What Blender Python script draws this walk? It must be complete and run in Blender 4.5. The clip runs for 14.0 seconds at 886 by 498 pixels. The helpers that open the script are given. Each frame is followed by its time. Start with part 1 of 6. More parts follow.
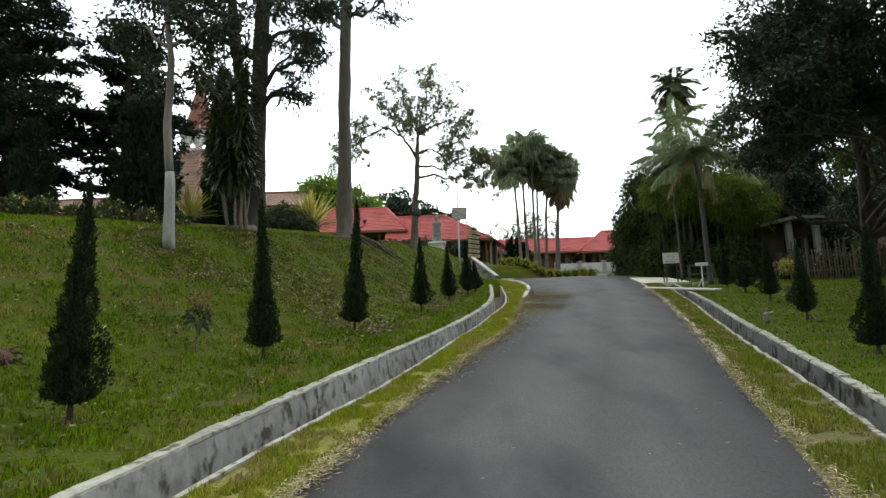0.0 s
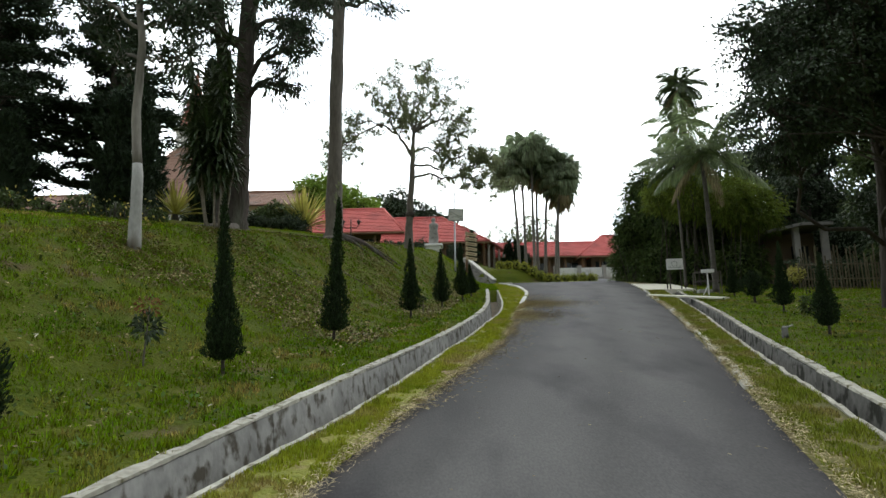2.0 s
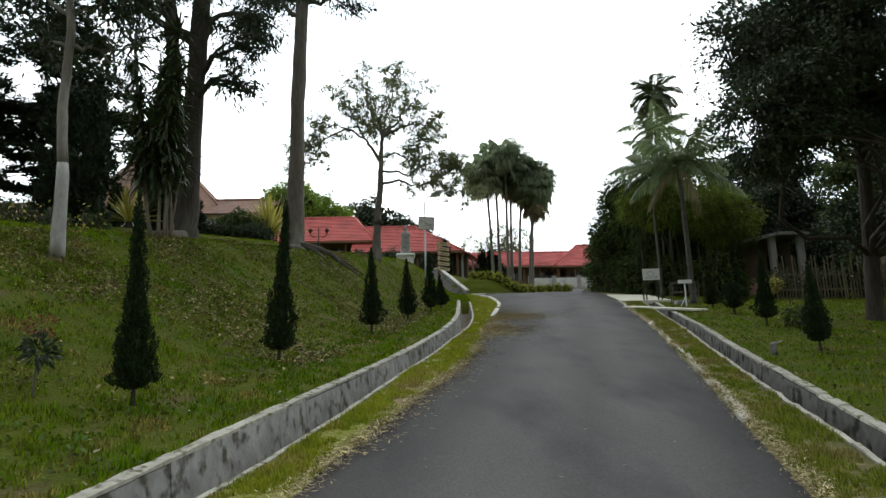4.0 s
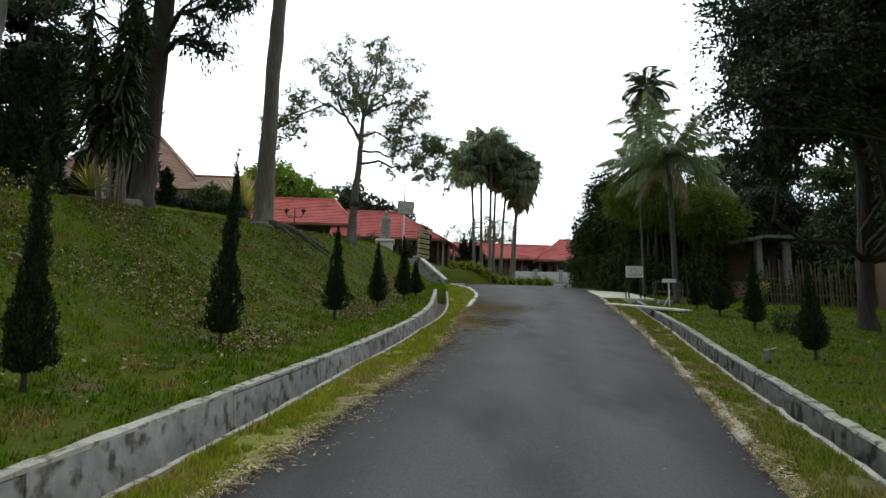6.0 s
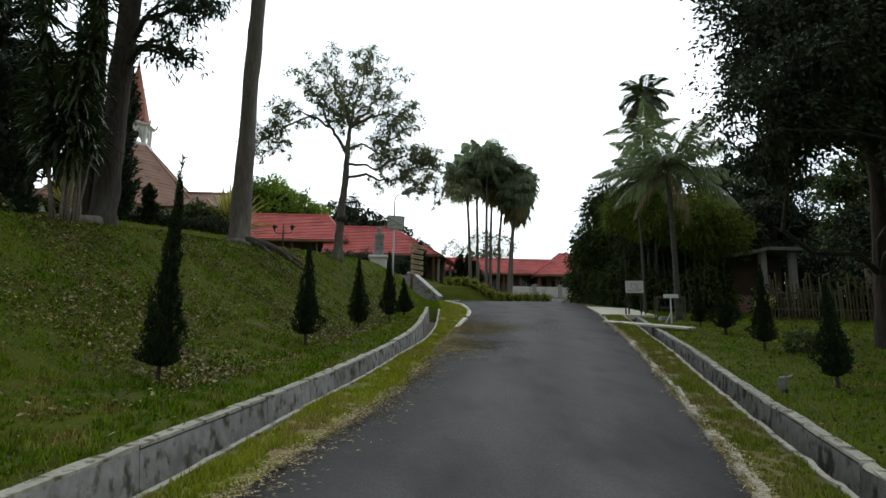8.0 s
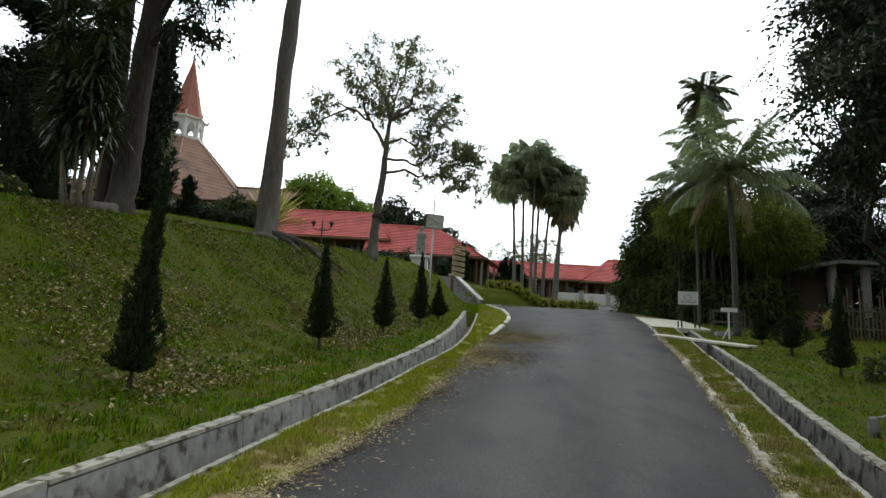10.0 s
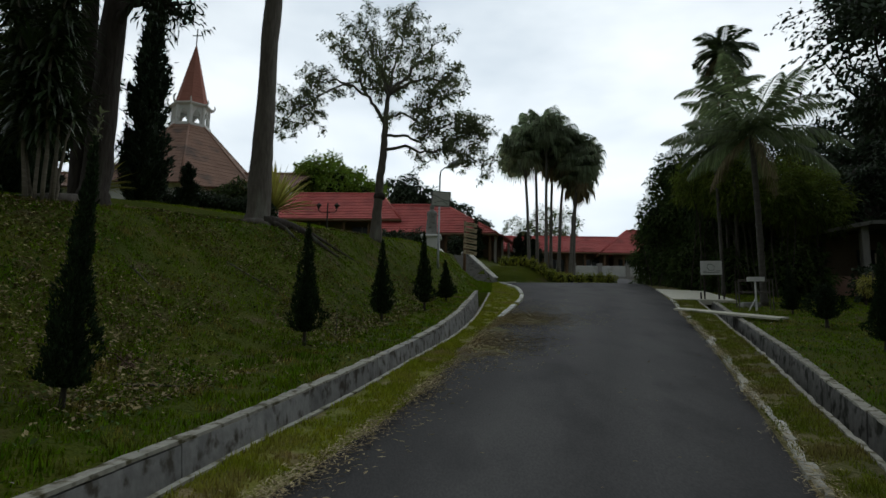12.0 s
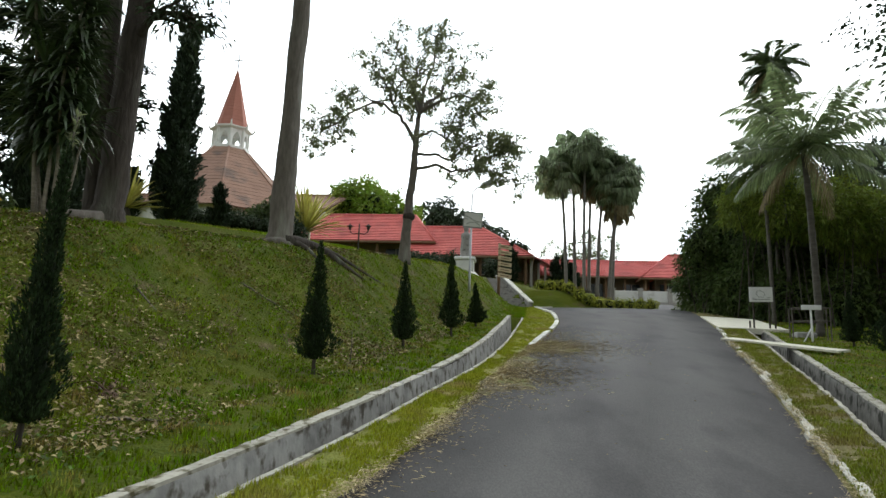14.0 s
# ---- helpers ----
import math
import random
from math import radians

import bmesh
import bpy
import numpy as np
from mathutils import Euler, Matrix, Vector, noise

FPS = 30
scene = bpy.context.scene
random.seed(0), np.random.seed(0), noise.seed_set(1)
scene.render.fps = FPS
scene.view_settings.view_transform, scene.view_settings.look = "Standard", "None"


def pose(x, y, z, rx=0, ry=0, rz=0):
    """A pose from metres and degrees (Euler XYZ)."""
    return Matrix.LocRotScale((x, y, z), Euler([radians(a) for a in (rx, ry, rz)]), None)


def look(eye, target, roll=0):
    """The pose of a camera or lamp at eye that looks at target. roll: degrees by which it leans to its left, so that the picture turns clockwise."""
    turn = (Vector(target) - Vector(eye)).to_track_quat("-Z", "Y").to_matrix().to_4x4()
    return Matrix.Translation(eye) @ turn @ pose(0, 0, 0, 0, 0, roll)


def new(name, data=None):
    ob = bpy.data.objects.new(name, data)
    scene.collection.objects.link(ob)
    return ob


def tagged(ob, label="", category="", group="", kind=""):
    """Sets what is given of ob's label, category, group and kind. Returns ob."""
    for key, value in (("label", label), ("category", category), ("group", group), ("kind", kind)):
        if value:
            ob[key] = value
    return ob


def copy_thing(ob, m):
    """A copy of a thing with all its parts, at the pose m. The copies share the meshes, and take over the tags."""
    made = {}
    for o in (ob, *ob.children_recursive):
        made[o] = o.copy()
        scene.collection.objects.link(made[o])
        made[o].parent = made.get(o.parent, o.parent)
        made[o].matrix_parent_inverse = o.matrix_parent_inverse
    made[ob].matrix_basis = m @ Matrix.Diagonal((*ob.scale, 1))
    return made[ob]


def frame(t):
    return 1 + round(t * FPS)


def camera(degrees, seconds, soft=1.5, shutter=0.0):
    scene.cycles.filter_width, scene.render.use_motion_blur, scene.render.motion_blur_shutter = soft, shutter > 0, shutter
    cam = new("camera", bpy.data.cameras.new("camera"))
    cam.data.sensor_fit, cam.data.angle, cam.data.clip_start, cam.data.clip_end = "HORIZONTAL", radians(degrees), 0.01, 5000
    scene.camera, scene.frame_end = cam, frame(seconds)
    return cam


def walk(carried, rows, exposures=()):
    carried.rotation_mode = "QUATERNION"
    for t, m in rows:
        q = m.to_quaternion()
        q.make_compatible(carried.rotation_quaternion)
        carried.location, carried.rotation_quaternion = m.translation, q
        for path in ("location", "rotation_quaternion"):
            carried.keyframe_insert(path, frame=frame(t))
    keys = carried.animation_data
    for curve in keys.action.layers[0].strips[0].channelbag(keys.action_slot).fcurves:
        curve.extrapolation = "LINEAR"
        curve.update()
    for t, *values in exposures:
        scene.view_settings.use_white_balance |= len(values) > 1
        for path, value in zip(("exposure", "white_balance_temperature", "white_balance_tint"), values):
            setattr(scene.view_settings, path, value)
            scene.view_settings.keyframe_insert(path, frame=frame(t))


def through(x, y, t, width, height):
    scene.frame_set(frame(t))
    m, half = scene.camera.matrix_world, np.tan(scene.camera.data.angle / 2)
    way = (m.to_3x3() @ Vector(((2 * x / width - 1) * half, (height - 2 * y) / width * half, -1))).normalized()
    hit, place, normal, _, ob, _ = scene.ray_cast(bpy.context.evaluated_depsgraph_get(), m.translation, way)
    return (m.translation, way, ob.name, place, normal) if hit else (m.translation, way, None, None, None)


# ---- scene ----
cam = camera(68.7, 14.0)
PATH = [
    (0, (0.01, 0.023, 1.587), (-0.007, 1.995, 1.921), -1.9),
    (0.5, (0.017, 0.348, 1.636), (0.01, 2.321, 1.966), -0.6),
    (1, (0.029, 0.685, 1.749), (0.06, 2.655, 2.091), -2.1),
    (1.5, (0.143, 1.026, 1.755), (0.143, 2.997, 2.093), -2.8),
    (2, (0.183, 1.194, 1.786), (0.169, 3.165, 2.127), -1.1),
    (2.5, (0.205, 1.568, 1.85), (0.227, 3.539, 2.185), -0.2),
    (3, (0.259, 1.722, 1.908), (0.301, 3.687, 2.278), -1.8),
    (3.2, (0.317, 1.856, 1.919), (0.363, 3.821, 2.29), -1.9),
    (5.3, (0.597, 3.148, 2.049), (0.692, 5.117, 2.391), -0.3),
    (5.5, (0.634, 3.284, 2.05), (0.733, 5.254, 2.381), -0.2),
    (6, (0.755, 3.473, 2.051), (0.865, 5.441, 2.389), 1.1),
    (6.5, (0.841, 3.84, 2.103), (1.011, 5.806, 2.431), 1.1),
    (7, (0.943, 4.14, 2.12), (1.097, 6.111, 2.425), -0.7),
    (7.5, (1.096, 4.412, 2.255), (1.212, 6.379, 2.596), 0.2),
    (7.7, (1.154, 4.48, 2.273), (1.268, 6.439, 2.659), 0.5),
    (9.8, (1.591, 5.772, 2.511), (1.543, 7.741, 2.855), 1.4),
    (10, (1.636, 5.893, 2.523), (1.593, 7.855, 2.908), 3.2),
    (10.5, (1.716, 6.034, 2.584), (1.641, 7.998, 2.952), 1.9),
    (11, (1.83, 6.496, 2.619), (1.758, 8.474, 2.905), -0.7),
    (11.5, (1.953, 6.725, 2.706), (1.845, 8.697, 3.018), -0.6),
    (12, (2.022, 7.029, 2.788), (1.925, 9.002, 3.103), 1.0),
    (12.5, (2.06, 7.285, 2.823), (1.978, 9.26, 3.129), 0.6),
    (13, (2.169, 7.513, 2.823), (1.914, 9.475, 3.12), 2.9),
    (13.5, (2.214, 7.671, 2.833), (1.955, 9.632, 3.132), 1.8),
    (14, (2.226, 7.937, 2.915), (2.011, 9.889, 3.297), 2.1),
]
EXPOSURES = [(0.0, -0.45, 6500, 6), (1.0, -0.38, 6500, 6), (1.5, -0.58, 6500, 6), (2.5, -0.45, 6500, 6), (3.2, -0.55, 6500, 6), (5.3, -0.98, 6400, 6), (5.5, -0.98, 6400, 6), (6.0, -0.85, 6350, 6), (6.5, -1.55, 6350, 5), (7.0, -1.05, 6350, 6), (7.7, -1.12, 6350, 6), (9.8, -1.2, 6350, 6), (10.0, -0.82, 6450, 6), (10.5, -2.35, 6250, 5), (11.0, -2.3, 6250, 5), (11.5, -1.65, 6350, 6), (12.0, -2.15, 6250, 5), (12.5, -2.1, 6300, 5), (13.0, -1.55, 6400, 6), (13.5, -0.48, 6450, 6), (14.0, -0.42, 6500, 6)]
walk(cam, [(t, look(eye, target, roll)) for t, eye, target, roll in PATH], EXPOSURES)

# ---- world and sun ----
world = bpy.data.worlds.new("overcast_sky")
scene.world = world
world.use_nodes = True
wt = world.node_tree
wt.nodes.clear()
w_out = wt.nodes.new("ShaderNodeOutputWorld")
w_bg = wt.nodes.new("ShaderNodeBackground")
w_sky = wt.nodes.new("ShaderNodeTexSky")
w_sky.sky_type = "NISHITA"
w_sky.sun_disc = False
w_sky.sun_elevation, w_sky.sun_rotation = radians(50), radians(20)
w_gain = wt.nodes.new("ShaderNodeVectorMath")
w_gain.operation = "SCALE"
w_gain.inputs["Scale"].default_value = 0.12
w_co = wt.nodes.new("ShaderNodeTexCoord")
w_map = wt.nodes.new("ShaderNodeMapping")
w_map.inputs["Scale"].default_value = (1.0, 1.0, 2.6)
w_noise = wt.nodes.new("ShaderNodeTexNoise")
w_noise.inputs["Scale"].default_value = 2.6
w_noise.inputs["Detail"].default_value = 6
w_ramp = wt.nodes.new("ShaderNodeValToRGB")
w_ramp.color_ramp.elements[0].position, w_ramp.color_ramp.elements[1].position = 0.30, 0.62
w_ramp.color_ramp.elements[0].color = (0.90, 0.98, 1.08, 1)
w_ramp.color_ramp.elements[1].color = (1.5, 1.52, 1.55, 1)
w_mix = wt.nodes.new("ShaderNodeMixRGB")
w_mix.inputs["Fac"].default_value = 0.9
# the hidden sun makes the cloud ahead brighter than the cloud behind
w_sep = wt.nodes.new("ShaderNodeSeparateXYZ")
w_side = wt.nodes.new("ShaderNodeMapRange")
w_side.inputs["From Min"].default_value, w_side.inputs["From Max"].default_value = -0.6, 1.0
w_side.inputs["To Min"].default_value, w_side.inputs["To Max"].default_value = 0.66, 3.5
w_glow = wt.nodes.new("ShaderNodeVectorMath")
w_glow.operation = "SCALE"
wt.links.new(w_co.outputs["Generated"], w_sep.inputs["Vector"])
wt.links.new(w_sep.outputs["Y"], w_side.inputs["Value"])
wt.links.new(w_side.outputs["Result"], w_glow.inputs["Scale"])
wt.links.new(w_co.outputs["Generated"], w_map.inputs["Vector"])
wt.links.new(w_map.outputs["Vector"], w_noise.inputs["Vector"])
wt.links.new(w_noise.outputs["Fac"], w_ramp.inputs["Fac"])
wt.links.new(w_sky.outputs["Color"], w_gain.inputs[0])
wt.links.new(w_gain.outputs["Vector"], w_mix.inputs["Color1"])
wt.links.new(w_ramp.outputs["Color"], w_mix.inputs["Color2"])
wt.links.new(w_mix.outputs["Color"], w_glow.inputs[0])
wt.links.new(w_glow.outputs["Vector"], w_bg.inputs["Color"])
wt.links.new(w_bg.outputs["Background"], w_out.inputs["Surface"])
w_bg.inputs["Strength"].default_value = 1.0

sun = new("sun", bpy.data.lights.new("sun", "SUN"))
sun.data.energy, sun.data.angle, sun.data.color = 0.6, radians(25), (1.0, 0.97, 0.92)
sun.matrix_world = look((0, 0, 50), (-7, -19, 50 - 24))


# ---- materials ----
def material(name, col_a, col_b, rough=0.85, scale=3.0, fine=40.0, bump=0.3, metal=0.0, col_c=None, c_scale=0.7, c_lo=0.55, c_hi=0.7, per_object=0.0, per_island=0.0, spec=0.3, stretch=(1, 1, 1), bump_dist=0.02, through=0.0):
    """Two colours mixed by a coarse and a fine noise, an optional stain colour, and a fine relief."""
    m = bpy.data.materials.new(name)
    m.use_nodes = True
    nt = m.node_tree
    bsdf = nt.nodes["Principled BSDF"]
    link = nt.links.new
    co = nt.nodes.new("ShaderNodeTexCoord")
    mp = nt.nodes.new("ShaderNodeMapping")
    mp.inputs["Scale"].default_value = stretch
    link(co.outputs["Object"], mp.inputs["Vector"])

    def nz(s, detail=5.0):
        n = nt.nodes.new("ShaderNodeTexNoise")
        n.inputs["Scale"].default_value, n.inputs["Detail"].default_value = s, detail
        link(mp.outputs["Vector"], n.inputs["Vector"])
        return n

    def mix(a, b, fac):
        x = nt.nodes.new("ShaderNodeMixRGB")
        for sock, v in ((x.inputs["Fac"], fac), (x.inputs["Color1"], a), (x.inputs["Color2"], b)):
            if isinstance(v, bpy.types.NodeSocket):
                link(v, sock)
            elif isinstance(v, (int, float)):
                sock.default_value = v
            else:
                sock.default_value = (*v, 1)
        return x.outputs["Color"]

    def ramp(sock, lo, hi):
        r = nt.nodes.new("ShaderNodeMapRange")
        link(sock, r.inputs["Value"])
        r.inputs["From Min"].default_value, r.inputs["From Max"].default_value = lo, hi
        return r.outputs["Result"]

    big, small = nz(scale), nz(fine, 3.0)
    c = mix(col_a, col_b, ramp(big.outputs["Fac"], 0.3, 0.7))
    c2 = mix(col_b, col_a, ramp(small.outputs["Fac"], 0.35, 0.65))
    c = mix(c, c2, 0.45)
    if col_c:
        c = mix(c, col_c, ramp(nz(c_scale, 6.0).outputs["Fac"], c_lo, c_hi))
    if per_object or per_island:
        hsv = nt.nodes.new("ShaderNodeHueSaturation")
        if per_object:
            rnd = nt.nodes.new("ShaderNodeObjectInfo").outputs["Random"]
        else:
            rnd = nt.nodes.new("ShaderNodeNewGeometry").outputs["Random Per Island"]
        amount = per_object or per_island
        r = nt.nodes.new("ShaderNodeMapRange")
        link(rnd, r.inputs["Value"])
        r.inputs["To Min"].default_value, r.inputs["To Max"].default_value = 1 - amount, 1 + amount
        link(r.outputs["Result"], hsv.inputs["Value"])
        h = nt.nodes.new("ShaderNodeMapRange")
        link(rnd, h.inputs["Value"])
        h.inputs["To Min"].default_value, h.inputs["To Max"].default_value = 0.5 - 0.03 * amount, 0.5 + 0.03 * amount
        link(h.outputs["Result"], hsv.inputs["Hue"])
        link(c, hsv.inputs["Color"])
        c = hsv.outputs["Color"]
    link(c, bsdf.inputs["Base Color"])
    bsdf.inputs["Roughness"].default_value, bsdf.inputs["Metallic"].default_value = rough, metal
    bsdf.inputs["Specular IOR Level"].default_value = spec
    if bump:
        b = nt.nodes.new("ShaderNodeBump")
        b.inputs["Strength"].default_value, b.inputs["Distance"].default_value = bump, bump_dist
        link(small.outputs["Fac"], b.inputs["Height"])
        link(b.outputs["Normal"], bsdf.inputs["Normal"])
    if through:
        tr = nt.nodes.new("ShaderNodeBsdfTranslucent")
        link(c, tr.inputs["Color"])
        sh = nt.nodes.new("ShaderNodeMixShader")
        sh.inputs["Fac"].default_value = through
        link(bsdf.outputs["BSDF"], sh.inputs[1])
        link(tr.outputs["BSDF"], sh.inputs[2])
        link(sh.outputs["Shader"], nt.nodes["Material Output"].inputs["Surface"])
    return m


GRASS = material("lawn", (0.045, 0.070, 0.006), (0.110, 0.122, 0.013), 0.95, 0.55, 22, 0.9, col_c=(0.120, 0.090, 0.050), c_scale=1.3, c_lo=0.56, c_hi=0.75, bump_dist=0.05, spec=0.1)
VERGE = material("verge_grass", (0.14, 0.165, 0.022), (0.26, 0.25, 0.045), 0.95, 1.2, 25, 0.9, col_c=(0.28, 0.21, 0.11), c_scale=2.2, c_lo=0.52, c_hi=0.7, bump_dist=0.05)
VERGE_WORN = material("worn_verge_grass", (0.10, 0.105, 0.026), (0.19, 0.165, 0.060), 0.95, 1.4, 25, 0.9, col_c=(0.19, 0.155, 0.07), c_scale=2.6, c_lo=0.50, c_hi=0.68, bump_dist=0.05)
BLADE_WORN = material("worn_verge_blades", (0.13, 0.18, 0.014), (0.27, 0.275, 0.04), 0.8, 0.8, 5, 0, per_island=0.5, col_c=(0.24, 0.20, 0.07), c_scale=1.6, c_lo=0.50, c_hi=0.68, spec=0.1, through=0.25)
BLADE = material("grass_blades", (0.062, 0.138, 0.003), (0.200, 0.272, 0.006), 0.9, 0.45, 5, 0, per_island=0.7, col_c=(0.30, 0.22, 0.07), c_scale=1.5, c_lo=0.52, c_hi=0.68, spec=0.1, through=0.3)
BLADE_DRY = material("verge_blades", (0.18, 0.24, 0.012), (0.38, 0.38, 0.035), 0.8, 0.8, 5, 0, per_island=0.45, col_c=(0.33, 0.25, 0.10), c_scale=1.1, c_lo=0.55, c_hi=0.70, spec=0.1, through=0.25)
STRAW = material("straw", (0.44, 0.36, 0.19), (0.62, 0.53, 0.33), 0.9, 3, 30, 0, per_island=0.35)
SWEEPINGS = material("leaf_sweepings", (0.32, 0.25, 0.11), (0.58, 0.48, 0.26), 0.9, 3, 30, 0, per_island=0.4)
LITTER = material("dead_leaves", (0.15, 0.105, 0.045), (0.36, 0.29, 0.15), 0.8, 2, 20, 0, per_island=0.5)
ASPHALT = material("asphalt", (0.060, 0.058, 0.058), (0.112, 0.109, 0.104), 0.90, 0.8, 60, 0.7, col_c=(0.038, 0.036, 0.038), c_scale=1.1, c_lo=0.50, c_hi=0.74, bump_dist=0.008, spec=0.25, stretch=(1, 0.30, 1))
nt = ASPHALT.node_tree
a_in = nt.nodes.new("ShaderNodeAttribute")
a_in.attribute_name = "across"
a_ramp = nt.nodes.new("ShaderNodeValToRGB")
a_ramp.color_ramp.elements[0].position, a_ramp.color_ramp.elements[0].color = 0.0, (0.62, 0.55, 0.54, 1)
a_ramp.color_ramp.elements[1].position, a_ramp.color_ramp.elements[1].color = 1.0, (0.62, 0.60, 0.62, 1)
for pos, v in ((0.10, 0.64), (0.20, 0.72), (0.32, 1.06), (0.46, 1.08), (0.58, 0.86), (0.70, 1.12), (0.80, 1.0), (0.88, 0.76)):
    e = a_ramp.color_ramp.elements.new(pos)
    e.color = (v, v, v, 1)
a_mul = nt.nodes.new("ShaderNodeMixRGB")
a_mul.blend_type = "MULTIPLY"
a_mul.inputs["Fac"].default_value = 1.0
a_bsdf = nt.nodes["Principled BSDF"]
a_old = a_bsdf.inputs["Base Color"].links[0].from_socket
nt.links.new(a_in.outputs["Fac"], a_ramp.inputs["Fac"])
nt.links.new(a_old, a_mul.inputs["Color1"])
nt.links.new(a_ramp.outputs["Color"], a_mul.inputs["Color2"])
nt.links.new(a_mul.outputs["Color"], a_bsdf.inputs["Base Color"])
CONCRETE = material("weathered_concrete", (0.22, 0.22, 0.21), (0.44, 0.435, 0.41), 0.9, 3.2, 9, 0.8, col_c=(0.10, 0.09, 0.07), c_scale=6.5, c_lo=0.52, c_hi=0.64, per_object=0.12, stretch=(1, 1, 0.75))
# darker, blotchier concrete for the right drain wall and the water stub
CONCRETE_DARK = material("dark_mottled_concrete", (0.10, 0.10, 0.088), (0.23, 0.225, 0.205), 0.9, 1.8, 10, 0.5, col_c=(0.028, 0.030, 0.020), c_scale=4.5, c_lo=0.50, c_hi=0.62, per_object=0.12)
PALE_SLAB = material("pale_worn_slab", (0.58, 0.56, 0.45), (0.74, 0.72, 0.60), 0.85, 3, 25, 0.4, col_c=(0.50, 0.49, 0.38), c_scale=2.2, c_lo=0.6, c_hi=0.75)
COPING = material("pale_concrete", (0.28, 0.27, 0.22), (0.52, 0.50, 0.42), 0.9, 3.5, 12, 0.8, col_c=(0.11, 0.10, 0.055), c_scale=7.0, c_lo=0.53, c_hi=0.64, per_object=0.10)
SILT = material("drain_silt", (0.10, 0.085, 0.06), (0.17, 0.14, 0.10), 0.9, 4, 30, 0.6, col_c=(0.30, 0.20, 0.11), c_scale=5)
WHITEKERB = material("worn_white_kerb", (0.50, 0.49, 0.43), (0.72, 0.71, 0.65), 0.85, 4, 30, 0.5, col_c=(0.24, 0.23, 0.16), c_scale=3.5, c_lo=0.55, c_hi=0.68, per_object=0.1)


# ---- mesh helpers ----
def smooth(a, b, t):
    t = min(1.0, max(0.0, (t - a) / (b - a)))
    return t * t * (3 - 2 * t)


class Geo:
    """Collects vertices and faces of one mesh."""

    def __init__(self):
        self.v, self.f = [], []

    def add(self, verts, faces):
        n = len(self.v)
        self.v += [tuple(p) for p in verts]
        self.f += [tuple(i + n for i in q) for q in faces]
        return self

    def box(self, x0, y0, z0, x1, y1, z1, m=None, ch=0.0):
        """A box, with chamfered edges where ch is given."""
        cx, cy, cz = (x0 + x1) / 2, (y0 + y1) / 2, (z0 + z1) / 2
        hx, hy, hz = abs(x1 - x0) / 2, abs(y1 - y0) / 2, abs(z1 - z0) / 2
        bm = bmesh.new()
        if ch:
            c = min(ch, hx * 0.9, hy * 0.9, hz * 0.9)
            for a in (-1, 1):
                for b in (-1, 1):
                    for d in (-1, 1):
                        bm.verts.new((cx + a * (hx - c), cy + b * (hy - c), cz + d * hz))
                        bm.verts.new((cx + a * (hx - c), cy + b * hy, cz + d * (hz - c)))
                        bm.verts.new((cx + a * hx, cy + b * (hy - c), cz + d * (hz - c)))
            bmesh.ops.convex_hull(bm, input=bm.verts)
            bmesh.ops.dissolve_limit(bm, angle_limit=0.02, verts=bm.verts, edges=bm.edges)
        else:
            bmesh.ops.create_cube(bm, size=1, matrix=Matrix.Translation((cx, cy, cz)) @ Matrix.Diagonal((2 * hx, 2 * hy, 2 * hz, 1)))
        bm.verts.index_update()
        vs = [(m @ v.co if m else v.co) for v in bm.verts]
        self.add(vs, [[v.index for v in f.verts] for f in bm.faces])
        bm.free()
        return self

    def tube(self, pts, radii, segs=8, cap=True, squash=1.0):
        """A tube along points with a radius at each."""
        pts = [Vector(p) for p in pts]
        n0 = len(self.v)
        ref = None
        for i, p in enumerate(pts):
            d = (pts[min(i + 1, len(pts) - 1)] - pts[max(i - 1, 0)])
            d = d.normalized() if d.length > 1e-6 else Vector((0, 0, 1))
            if ref is None:
                ref = d.orthogonal().normalized()
            ref = (ref - d * ref.dot(d))
            ref = ref.normalized() if ref.length > 1e-5 else d.orthogonal().normalized()
            side = d.cross(ref)
            for k in range(segs):
                a = 2 * math.pi * k / segs
                self.v.append(tuple(p + (ref * math.cos(a) + side * math.sin(a) * squash) * radii[i]))
        for i in range(len(pts) - 1):
            for k in range(segs):
                a, b = n0 + i * segs + k, n0 + i * segs + (k + 1) % segs
                self.f.append((a, b, b + segs, a + segs))
        if cap:
            self.f.append(tuple(n0 + k for k in reversed(range(segs))))
            self.f.append(tuple(n0 + (len(pts) - 1) * segs + k for k in range(segs)))
        return self

    def lathe(self, profile, segs=16, at=(0, 0, 0), phase=0.0):
        """A turned shape from (radius, height) pairs."""
        n0 = len(self.v)
        for r, z in profile:
            for k in range(segs):
                a = 2 * math.pi * k / segs + phase
                self.v.append((at[0] + r * math.cos(a), at[1] + r * math.sin(a), at[2] + z))
        for i in range(len(profile) - 1):
            for k in range(segs):
                a, b = n0 + i * segs + k, n0 + i * segs + (k + 1) % segs
                self.f.append((a, b, b + segs, a + segs))
        self.f.append(tuple(n0 + k for k in reversed(range(segs))))
        self.f.append(tuple(n0 + (len(profile) - 1) * segs + k for k in range(segs)))
        return self

    def mesh(self, name, mat=None, soft=False):
        me = bpy.data.meshes.new(name)
        me.from_pydata(self.v, [], self.f)
        if mat:
            me.materials.append(mat)
        if soft:
            me.polygons.foreach_set("use_smooth", [True] * len(me.polygons))
        me.update()
        return me

    def obj(self, name, mat=None, parent=None, soft=False, label=""):
        ob = new(name, self.mesh(name, mat, soft))
        if parent:
            ob.parent = parent
        if label:
            ob["label"] = label
        return ob


